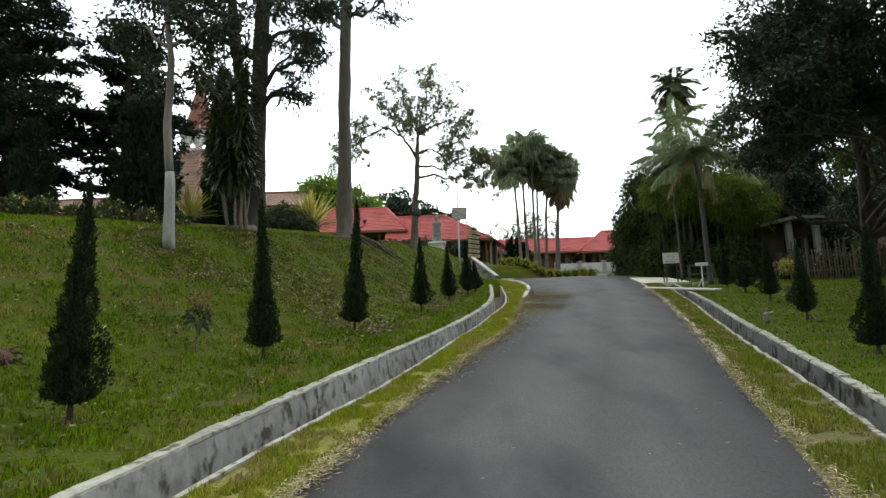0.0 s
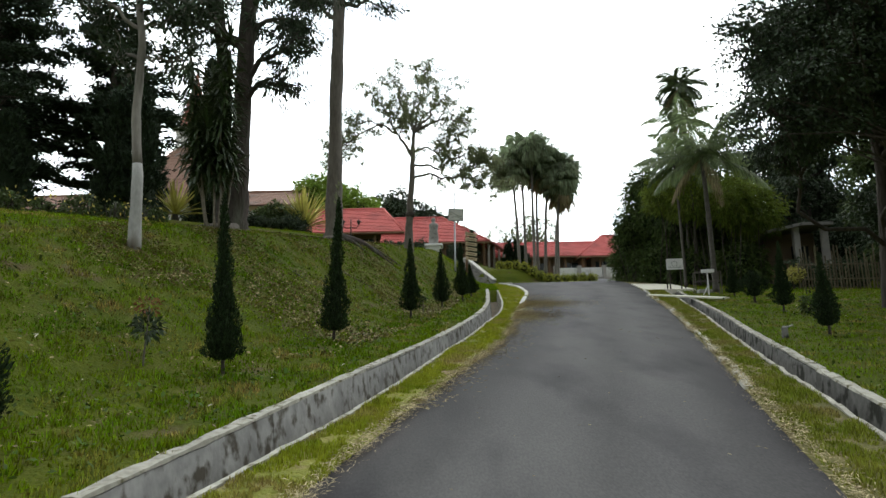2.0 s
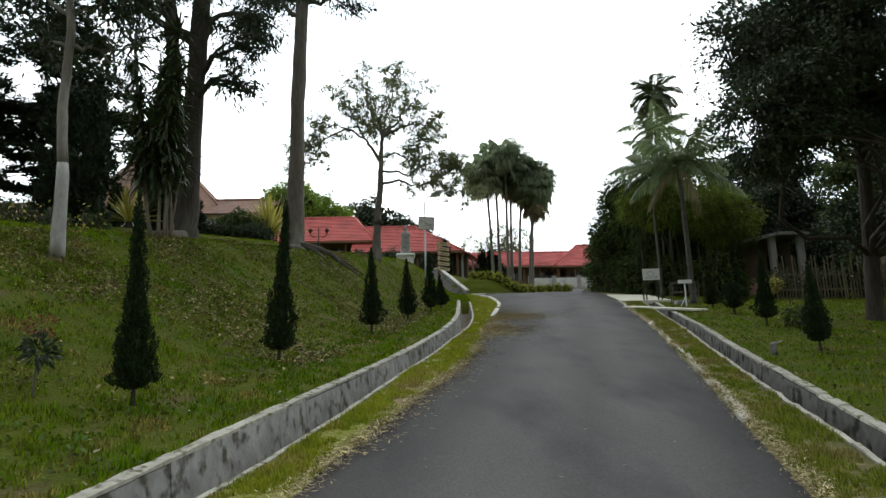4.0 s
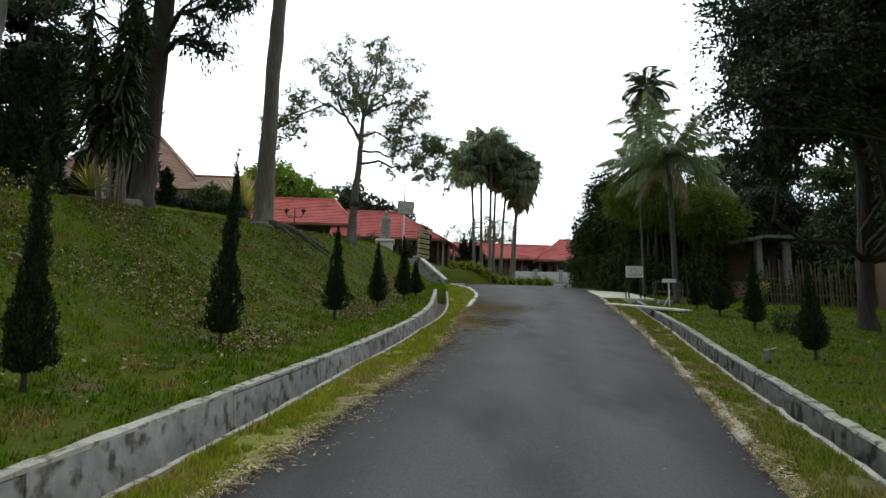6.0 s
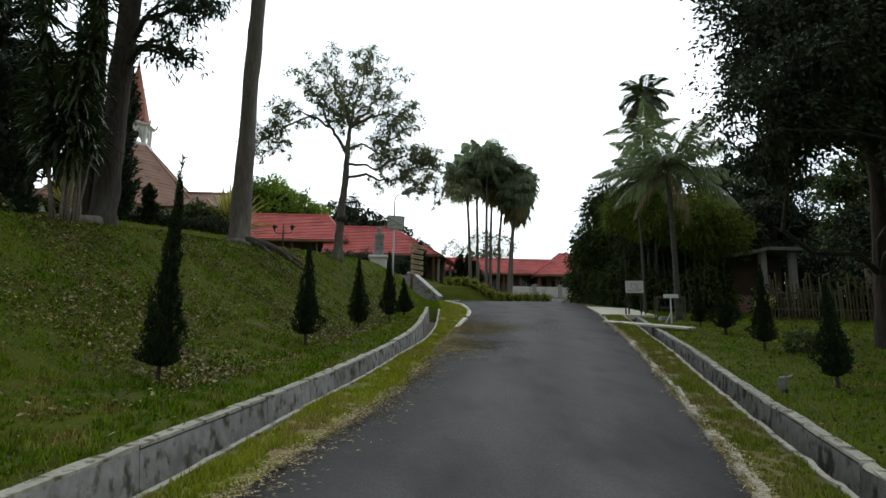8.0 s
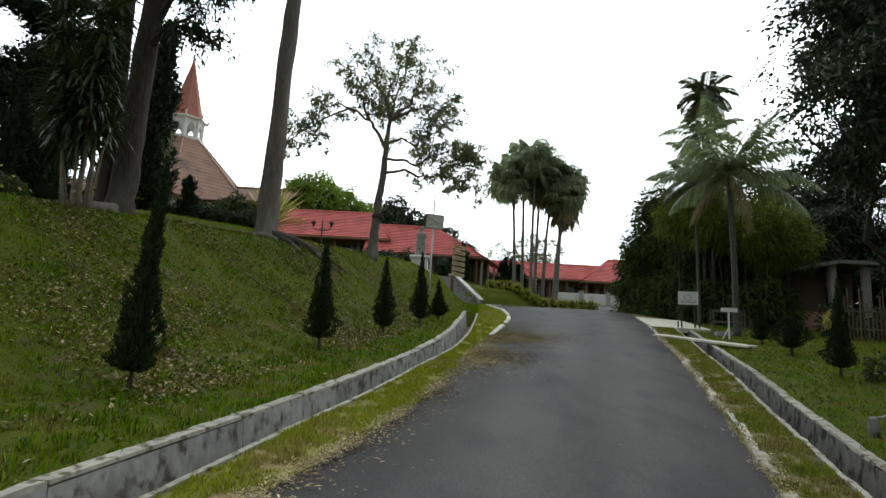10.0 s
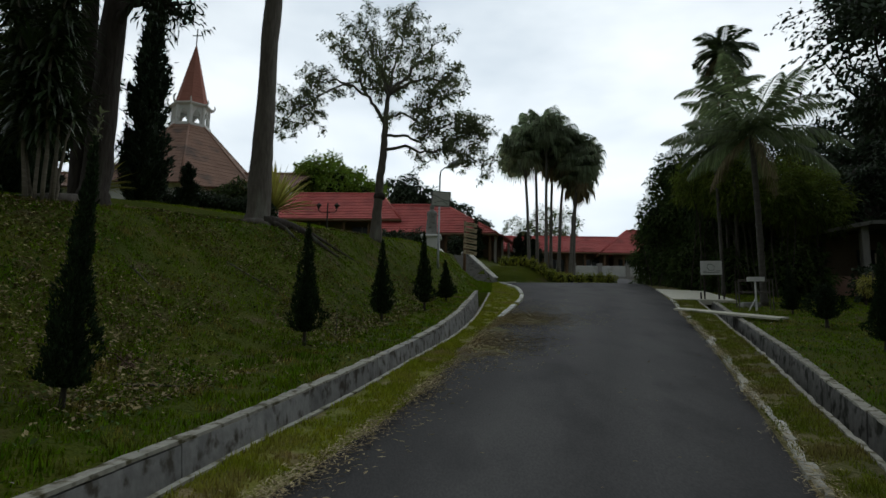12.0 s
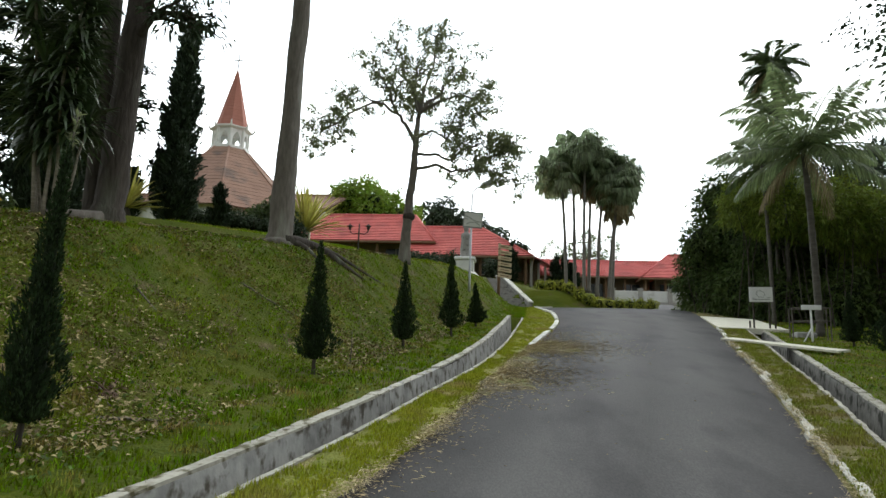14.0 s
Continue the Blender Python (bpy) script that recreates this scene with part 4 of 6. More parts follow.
column_conifer("tall narrow dark conifer at the lawn's edge", -11.5, 32.0, 8.5, 1.02, 71, 22000, 0.40)
column_conifer("small pointed conifer before the church", -11.7, 36.5, 2.1, 0.5, 72, 3000)
column_conifer("tall dark columnar conifer behind the flower bed", -13.6, 27.0, 5.6, 1.0, 73)
column_conifer("dark columnar conifer by the flower bed", -17.0, 25.5, 4.2, 0.9, 74)
column_conifer("dark columnar conifer behind the twin trunks", -12.45, 27.0, 5.6, 0.85, 76, 11000)
column_conifer("small pointed conifer among the shrubs", -15.2, 35.0, 2.2, 0.5, 75, 3000)
for i, (x, y, h) in enumerate(((5.3, 54.6, 2.6), (5.9, 54.3, 2.4), (6.4, 54.1, 1.9), (2.1, 52.0, 2.6))):
    column_conifer("dark clipped conifer in front of the long building", x, y, h, 0.55, 80 + i, 2500)


# strap-leaved plants
def straps(nr, origin, n, length, width, mat, name, up=(0.2, 1.0), bend=0.7, segs=5):
    """A rosette of arching strap leaves."""
    v, f = [], []
    for i in range(n):
        a = nr.uniform(0, 2 * math.pi)
        el = math.radians(nr.uniform(up[0], up[1]) * 90)
        le = length * nr.uniform(0.75, 1.15)
        d = np.array([math.cos(a) * math.cos(el), math.sin(a) * math.cos(el), math.sin(el)])
        s = np.array([-math.sin(a), math.cos(a), 0])
        p = np.array(origin, float)
        b0 = len(v)
        for k in range(segs + 1):
            t = k / segs
            w = width * (0.55 + 0.9 * t) * (1 - t) ** 0.6 + 0.003
            if t < 0.2:
                w = width * 0.6
            v += [p + s * w / 2 + np.array([0, 0, w * 0.25]), p - s * w / 2 + np.array([0, 0, w * 0.25])]
            d = d - np.array([0, 0, bend * t * 1.6 / segs])
            d = d / np.linalg.norm(d)
            p = p + d * le / segs
        for k in range(segs):
            f.append((b0 + 2 * k, b0 + 2 * k + 1, b0 + 2 * k + 3, b0 + 2 * k + 2))
    return raw_mesh(name, np.array(v), np.array(f), mat)


def rosette(name, label, cat, x, y, n, length, width, mat, seed, lift=0.15):
    root = thing(name, on_ground(x, y, 0.05))
    tagged(root, label, cat)
    nr = np.random.default_rng(seed)
    new("leaves", straps(nr, (0, 0, lift), n, length, width, mat, "leaves", (0.12, 1.0), 0.45)).parent = root
    Geo().lathe([(0.16, -0.05), (0.20, 0.06), (0.12, lift + 0.05), (0.03, lift + 0.16)], 10).obj("stem", BARK_DARK, root, True)
    return root


rosette("variegated_agave", "large yellow variegated agave at the top of the bank", "agave", -8.6, 40.0, 190, 2.5, 0.16, LEAF_YELLOW, 91, 0.5)
rosette("variegated_agave", "yellow-green variegated agave below the conifers", "agave", -12.4, 30.4, 90, 1.6, 0.13, LEAF_YELLOW, 92, 0.3)


def dracaena(x, y, seed):
    root = thing("dracaena", on_ground(x, y, 0.1))
    tagged(root, "tall many-stemmed dracaena with drooping strap leaves", "dracaena")
    rng, nr = random.Random(seed), np.random.default_rng(seed)
    for i in range(9):
        a = i * 2.4 + rng.uniform(-0.4, 0.4)
        h = 1.9 + 3.7 * i / 8
        top = (-0.25 + math.cos(a) * rng.uniform(0.4, 0.95), math.sin(a) * rng.uniform(0.2, 0.6), h)
        base = (math.cos(a) * 0.26, math.sin(a) * 0.18, -0.05)
        path = fork_path(base, top, rng, 0.06, 8)
        Geo().tube(path, [0.038 - 0.002 * k for k in range(9)], 8).obj("stem", BARK_PALE, root, True)
        z = h
        while z > 1.55:
            f = z / h * 8
            k = min(7, int(f))
            p = path[k].lerp(path[k + 1], f - k)
            new("leaf_head", straps(nr, tuple(p), 46 if z == h else 30, 0.72, 0.085, LEAF_STRAP, "leaf_head", (-0.45, 0.95) if z == h else (-0.7, 0.45), 1.5)).parent = root
            z -= 0.42


dracaena(-6.2, 18.6, 95)


# fan palms
def fan_leaf(g, origin, yaw, el, stalk, rad, rng):
    """One pleated fan on its stalk."""
    m = Matrix.Translation(origin) @ Matrix.Rotation(yaw, 4, "Z") @ Matrix.Rotation(-el, 4, "Y")
    g.tube([m @ Vector((0, 0, 0)), m @ Vector((stalk * 0.5, 0, 0.04)), m @ Vector((stalk, 0, 0))], [0.025, 0.02, 0.015], 4, False)
    n = 19
    for i in range(n):
        a0, a1 = [math.radians(-115 + 230 * k / n) for k in (i, i + 0.86)]
        am = (a0 + a1) / 2
        r = rad * (0.82 + 0.18 * math.cos(am)) * rng.uniform(0.9, 1.08)
        hub = Vector((stalk, 0, 0))
        fall = 0.10 + 0.10 * abs(math.sin(am))
        p1 = m @ (hub + Vector((math.cos(a0), math.sin(a0), 0)) * r * 0.58) - Vector((0, 0, fall * r))
        p2 = m @ (hub + Vector((math.cos(a1), math.sin(a1), 0)) * r * 0.58 + Vector((0, 0, 0.05))) - Vector((0, 0, fall * r))
        tip = m @ (hub + Vector((math.cos(am), math.sin(am), 0)) * r * 0.80) - Vector((0, 0, (0.50 + 0.6 * fall) * r * rng.uniform(0.8, 1.25)))
        g.add([m @ hub, p1, tip, p2], [(0, 1, 2, 3)])


def fan_palm_meshes(seed):
    rng = random.Random(seed)
    live, dry = Geo(), Geo()
    for i in range(58):
        el = math.asin(rng.uniform(-0.92, 1.0))
        fan_leaf(live, (0, 0, rng.uniform(-0.2, 0.2)), rng.uniform(0, 6.283), el, rng.uniform(0.42, 0.72), rng.uniform(0.62, 0.84), rng)
    for i in range(20):
        fan_leaf(dry, (0, 0, -0.25), rng.uniform(0, 6.283), math.radians(rng.uniform(-86, -45)), rng.uniform(0.35, 0.95), rng.uniform(0.45, 0.65), rng)
    return live.mesh("leaves", LEAF_FAN), dry.mesh("dry_leaves", LEAF_PALM_DRY)


fan_sets = [fan_palm_meshes(s) for s in (101, 102)]
for i, (x, y, top, k, dry, tx) in enumerate(((5.75, 51.0, 17.0, 1.65, 0, -0.35), (6.45, 52.5, 18.5, 1.75, 0, -0.1), (6.85, 50.5, 18.3, 1.6, 0, 0.1), (7.45, 53.0, 18.0, 1.75, 1, 0.25), (7.75, 51.0, 17.1, 1.6, 1, 0.6), (8.45, 50.5, 15.6, 1.5, 1, 0.7), (8.75, 51.3, 16.8, 1.55, 0, 0.6))):
    base = on_ground(x, y, 0.1)
    root = thing("fan_palm", base)
    tagged(root, "tall slim fan palm with a whitish trunk" if not dry else "tall fan palm with a skirt of dry leaves", "palm", "clump of fan palms")
    h = top - base[2]
    Geo().tube([(0, 0, 0), (0, 0, 0.5), (tx * 0.3, 0, h * 0.5), (tx, 0, h)], [0.22, 0.13, 0.10, 0.09], 10).obj("trunk", PALM_TRUNK, root, True)
    for nm, me in zip(("leaves", "dry_leaves"), fan_sets[i % 2]):
        if nm == "leaves" or dry:
            o = new(nm, me)
            o.parent = root
            o.matrix_basis = pose(tx, 0, h, 0, 0, 50 * i) @ Matrix.Diagonal((k, k, k, 1))


# feather palms
def frond(g, origin, yaw, el, length, rng, leaflet, bend, n=42, width=0.045, hang=0.5):
    p = Vector(origin)
    d = Vector((math.cos(yaw) * math.cos(el), math.sin(yaw) * math.cos(el), math.sin(el)))
    side = Vector((-math.sin(yaw), math.cos(yaw), 0))
    pts = [p.copy()]
    for k in range(n):
        t = k / n
        d = (d - Vector((0, 0, bend * (0.3 + 1.2 * t) / n))).normalized()
        p = p + d * length / n
        pts.append(p.copy())
        if k < 3:
            continue
        ll = leaflet * math.sin(math.pi * (0.16 + 0.80 * t)) * rng.uniform(0.85, 1.1)
        for s in (-1, 1):
            out = (side * s * 0.8 + d * 0.65 - Vector((0, 0, hang * (0.4 + 0.6 * rng.random())))).normalized()
            a = p + d * length / n * (0.25 * s)
            q = a + out * ll * 0.5
            tip = a + out * ll - Vector((0, 0, hang * 0.35 * ll))
            w = d * width / 2
            g.add([a - w * 0.6, q - w, tip, q + w], [(0, 1, 2, 3)])
    g.tube(pts, [0.035 * (1 - 0.85 * i / n) + 0.004 for i in range(n + 1)], 4, False)


def feather_palm(name, label, x, y, top, trunk_r, fronds, length, leaflet, seed, bend, el_range, dry=0, lean=(0, 0), width=0.045, hang=0.5, n=42, leaf_mat=LEAF_PALM, trunk_mat=PALM_TRUNK):
    base = on_ground(x, y, 0.1)
    root = thing(name, base)
    tagged(root, label, "palm")
    rng = random.Random(seed)
    h = top - base[2]
    fine, rad = [], []
    for i in range(25):
        t = i / 24
        fine.append((lean[0] * t * t, lean[1] * t * t, h * t))
        rad.append(trunk_r * (1.35 - 0.35 * smooth(0, 0.08, t)) * (1 - 0.2 * t) * (1.05 if i % 2 else 0.97))
    Geo().tube(fine, rad, 10).obj("trunk", trunk_mat, root, True)
    for i in range(fronds):
        g = Geo()
        el = math.radians(el_range[0] + (el_range[1] - el_range[0]) * ((i + rng.random()) / fronds))
        frond(g, (lean[0], lean[1], h), i * 2.399 + rng.uniform(-0.2, 0.2), el, length * rng.uniform(0.85, 1.1), rng, leaflet, bend * rng.uniform(0.8, 1.2), n=n, width=width, hang=hang)
        g.obj("frond", leaf_mat, root)
    for i in range(dry):
        g = Geo()
        frond(g, (lean[0], lean[1], h - 0.15), i * 2.1 + 0.6, math.radians(rng.uniform(-50, -10)), length * 0.8, rng, leaflet * 0.8, 1.6, hang=1.2, width=width)
        g.obj("dry_frond", LEAF_PALM_DRY, root, label="yellowing drooping frond")
    return root


feather_palm("coconut_palm", "young coconut palm with arching fronds beside the drain", 11.9, 29.6, 10.75, 0.115, 22, 3.05, 0.78, 111, 1.1, (-14, 64), 3, (-0.1, 0), 0.055, 0.7, 80, LEAF_PALM, COCO_TRUNK)
feather_palm("areca_palm", "tall slim areca palm behind the coconut palm", 13.7, 36.0, 16.9, 0.085, 20, 1.75, 0.62, 112, 2.0, (-35, 70), 2, (-0.2, 0), 0.085, 0.30, 40, LEAF_ARECA, COCO_TRUNK)
feather_palm("areca_palm", "slim areca palm rising from the thicket", 12.6, 35.0, 12.0, 0.08, 16, 1.9, 0.6, 113, 1.8, (-15, 72), 1, (-0.1, 0), 0.08, 0.5, 40, LEAF_ARECA, COCO_TRUNK)
feather_palm("areca_palm", "slim areca palm rising from the thicket", 13.5, 36.6, 15.0, 0.08, 18, 2.1, 0.65, 114, 1.7, (-20, 72), 2, (0.1, 0), 0.075, 0.5, 44, LEAF_PALM, COCO_TRUNK)



def thicket(name, label, cat, blobs, n, leaf, mat, seed, core=True):
    """A dense mass of foliage on stems, of several overlapping clumps (x, y, z above ground, radius)."""
    bx, by = blobs[0][0], blobs[0][1]
    base = on_ground(bx, by, 0.1)
    root = thing(name, base)
    tagged(root, label, cat)
    rng, nr = random.Random(seed), np.random.default_rng(seed)
    stems, cores = Geo(), Geo()
    cs, ds = [], []
    total = sum(b[3] ** 2 for b in blobs)
    for x, y, z, r in blobs:
        gz = ground_z(x, y)
        c = np.array([x - base[0], y - base[1], gz + z - base[2]])
        for _ in range(5):
            s = (c[0] + rng.uniform(-0.5, 0.5) * r, c[1] + rng.uniform(-0.5, 0.5) * r, gz - base[2] - 0.1)
            e = (c[0] + rng.uniform(-0.7, 0.7) * r, c[1] + rng.uniform(-0.7, 0.7) * r, c[2] + rng.uniform(0, 0.7) * r)
            stems.tube(fork_path(s, e, rng, 0.12, 5), [0.03, 0.026, 0.022, 0.02, 0.016, 0.01], 5, False)
        k = int(n * r * r / total)
        v = unit(nr.normal(size=(k, 3)))
        lump = np.array([noise.noise((p[0] * 1.8 + x, p[1] * 1.8 + y, p[2] * 1.8)) + 0.6 * noise.noise((p[0] * 4.5 + x, p[1] * 4.5 + y, p[2] * 4.5)) for p in v])
        rad = r * (1 + 0.45 * lump) * nr.uniform(0.45, 1.0, k) ** 0.45
        pos = v * rad[:, None] + c
        keep = pos[:, 2] > gz - base[2]
        cs.append(pos[keep])
        ds.append((v * 0.6 + nr.normal(size=(k, 3)) * 0.6 + np.array([0, 0, -0.25]))[keep])
        # a solid hull in the shade colour fills each clump behind its leaves
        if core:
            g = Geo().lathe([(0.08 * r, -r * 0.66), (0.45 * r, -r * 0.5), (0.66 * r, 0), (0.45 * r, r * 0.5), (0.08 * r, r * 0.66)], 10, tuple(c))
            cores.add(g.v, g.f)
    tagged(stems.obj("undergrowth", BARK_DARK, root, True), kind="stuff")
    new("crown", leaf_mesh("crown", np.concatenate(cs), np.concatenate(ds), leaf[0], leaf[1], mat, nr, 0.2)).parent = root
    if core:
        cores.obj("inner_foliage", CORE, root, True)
    return root


thicket("bamboo_thicket", "dense dark bamboo thicket beside the lane", "bamboo",
        [(13.6, 41.0, 1.6, 2.2), (12.6, 42.5, 2.6, 1.7), (14.4, 39.0, 1.4, 2.0), (14.0, 40.5, 4.2, 2.1), (15.8, 38.5, 3.6, 2.3), (16.0, 37.5, 1.6, 1.8), (15.2, 39.5, 5.8, 1.7), (13.0, 41.8, 5.8, 1.5), (12.9, 39.6, 0.9, 1.3), (14.0, 37.0, 0.9, 1.5), (15.6, 35.2, 0.9, 1.4), (12.4, 43.5, 1.2, 1.5), (14.2, 38.0, 3.4, 1.7), (11.9, 41.5, 3.6, 1.1)],
        70000, (0.30, 0.075), LEAF_BAMBOO, 121)
thicket("bamboo_thicket", "yellow-green feathery bamboo above the hedge", "bamboo",
        [(13.6, 35.5, 4.8, 1.3), (12.6, 37.0, 5.2, 1.2), (15.0, 34.5, 4.6, 1.3), (16.4, 35.0, 4.0, 1.4)], 16000, (0.34, 0.05), LEAF_BAMBOO_TOP, 122, False)
for i, (x, y, h, w) in enumerate(((22.0, 40.0, 10.5, 4.0), (25.5, 34.0, 10.0, 4.0), (20.5, 45.0, 9.0, 4.0), (26.5, 27.0, 10.0, 4.0), (21.4, 30.5, 8.8, 3.0), (24.0, 20.0, 10.0, 3.8), (20.0, 13.0, 10.0, 3.6))):
    back_tree("broadleaf_tree", "dark broad-leaved tree behind the garden house", x, y, h, w, 130 + i, LEAF_MID if i in (3, 4, 5) else LEAF_DARK, 18000, (0.26, 0.12))
thicket("round_tree", "bright green rounded tree behind the red roofs", "tree", [(-13.5, 76, 6.0, 3.6), (-17.0, 77, 5.0, 2.8), (-10.2, 76, 4.8, 2.8), (-15.5, 75, 7.0, 2.4)], 16000, (0.45, 0.22), LEAF_BRIGHT, 141)
thicket("far_trees", "dark trees behind the red roofs", "trees", [(-7.0, 88, 7.4, 3.0), (-3.5, 88, 6.2, 2.6), (-0.5, 90, 5.6, 2.4), (2.4, 92, 5.0, 1.8)], 7000, (0.5, 0.25), LEAF_DARK, 142)
thicket("far_trees", "small dark trees beyond the far building", "trees", [(7.6, 95, 6.4, 1.8), (11.6, 95, 8.2, 2.2), (14.2, 96, 8.8, 2.4), (13.0, 95, 6.2, 2.0), (10.0, 96, 6.0, 2.0), (14.0, 97, 4.2, 1.4), (17.5, 97, 3.6, 1.4)], 6500, (0.34, 0.16), LEAF_OPEN, 143, False)
thicket("garden_thicket", "dark dense shrubs and trees behind the garden house", "thicket",
        [(22.5, 43, 2.5, 2.8), (25.0, 41, 3.0, 3.2), (27.8, 38, 3.0, 3.4), (30.5, 34, 3.0, 3.4), (28.5, 30.5, 2.6, 2.6), (24.8, 45, 6.0, 3.0), (29.5, 37, 6.8, 3.2), (23.2, 37.5, 2.0, 2.2), (22.8, 33.0, 2.2, 2.0), (26.0, 33.5, 4.6, 2.6)],
        42000, (0.26, 0.12), LEAF_DARK, 144)

# ---- buildings ----
ROOF_RED = material("red_tile_roof", (0.46, 0.085, 0.078), (0.60, 0.15, 0.13), 0.75, 0.9, 8, 0.3, col_c=(0.34, 0.08, 0.07), c_scale=0.8, c_lo=0.5, c_hi=0.72, per_object=0.10)
ROOF_BROWN = material("brown_tile_roof", (0.20, 0.115, 0.080), (0.31, 0.19, 0.14), 0.85, 0.8, 8, 0.3, col_c=(0.14, 0.10, 0.08), c_scale=0.6, per_object=0.06)
ROOF_SPIRE = material("spire_tiles", (0.30, 0.12, 0.085), (0.42, 0.18, 0.13), 0.8, 1.2, 10, 0.3, per_object=0.08)
# the shade below the eaves is mixed into this brown
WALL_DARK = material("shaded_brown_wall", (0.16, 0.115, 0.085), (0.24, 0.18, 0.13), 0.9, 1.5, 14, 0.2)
WALL_WHITE = material("white_render", (0.62, 0.62, 0.60), (0.78, 0.78, 0.75), 0.85, 1.5, 16, 0.2, col_c=(0.45, 0.44, 0.40), c_scale=1.2, c_lo=0.58, c_hi=0.75)
STONE = material("grey_stone", (0.20, 0.19, 0.175), (0.32, 0.31, 0.29), 0.9, 5, 25, 0.4, col_c=(0.12, 0.12, 0.10), c_scale=4)
PILLAR = material("grey_pillar", (0.34, 0.32, 0.30), (0.46, 0.44, 0.41), 0.9, 3, 20, 0.3)
WOOD = material("brown_wood", (0.14, 0.08, 0.045), (0.24, 0.15, 0.085), 0.8, 2, 18, 0.4, stretch=(4, 4, 0.6))
SIGN_WOOD = material("pale_sign_board", (0.42, 0.34, 0.21), (0.60, 0.51, 0.34), 0.8, 3, 18, 0.3)
STEEL = material("galvanised_steel", (0.34, 0.35, 0.36), (0.50, 0.51, 0.52), 0.45, 3, 20, 0.1, metal=0.7)
BOARD = material("white_sign_board", (0.74, 0.74, 0.73), (0.84, 0.84, 0.83), 0.6, 3, 20, 0.05)
MARK = material("grey_sign_marking", (0.20, 0.21, 0.20), (0.32, 0.33, 0.32), 0.7, 5, 20, 0)
RUST = material("rusty_steel", (0.09, 0.08, 0.07), (0.17, 0.15, 0.13), 0.8, 4, 20, 0.2, metal=0.2)
GLASS_DARK = material("dark_window", (0.02, 0.025, 0.03), (0.04, 0.05, 0.05), 0.15, 2, 10, 0, spec=0.6)
BAMBOO = material("bamboo_slats", (0.085, 0.072, 0.045), (0.17, 0.145, 0.09), 0.7, 3, 15, 0.2, per_object=0.3)


def roof_slope(parent, eave_a, eave_b, top_a, top_b, course=0.30, mat=ROOF_RED, name="roof_slope", label=""):
    """One roof plane of overlapping tile courses between an eave line and a top line."""
    ea, eb, ta, tb = (Vector(p) for p in (eave_a, eave_b, top_a, top_b))
    length = ((ta + tb) / 2 - (ea + eb) / 2).length
    n = max(3, int(length / course))
    nrm = (eb - ea).cross(ta - ea)
    if nrm.length < 1e-6:
        nrm = (eb - ea).cross(tb - ea)
    nrm.normalize()
    if nrm.z < 0:
        nrm = -nrm
    g = Geo()
    for i in range(n):
        f0, f1 = i / n, (i + 1) / n
        a0, b0, a1, b1 = ea.lerp(ta, f0), eb.lerp(tb, f0), ea.lerp(ta, f1), eb.lerp(tb, f1)
        k = max(1, int((b0 - a0).length / 0.9))
        for j in range(k):
            p = [a0.lerp(b0, j / k), a0.lerp(b0, (j + 1) / k), a1.lerp(b1, (j + 1) / k), a1.lerp(b1, j / k)]
            up = (0.055 if mat is ROOF_RED else 0.03) + 0.012 * noise.noise((i * 1.3, j * 1.7, length))
            g.add([p[0] + nrm * up, p[1] + nrm * up, p[2] + nrm * 0.012, p[3] + nrm * 0.012, p[0] - nrm * 0.03, p[1] - nrm * 0.03], [(0, 1, 2, 3), (0, 4, 5, 1)])
    g.add([ea - nrm * 0.08, eb - nrm * 0.08, tb - nrm * 0.08, ta - nrm * 0.08], [(3, 2, 1, 0)])
    return g.obj(name, mat, parent, label=label)


def ridge(parent, pts, r=0.12, mat=ROOF_RED):
    Geo().tube(pts, [r] * len(pts), 8).obj("ridge_cap", mat, parent, True)


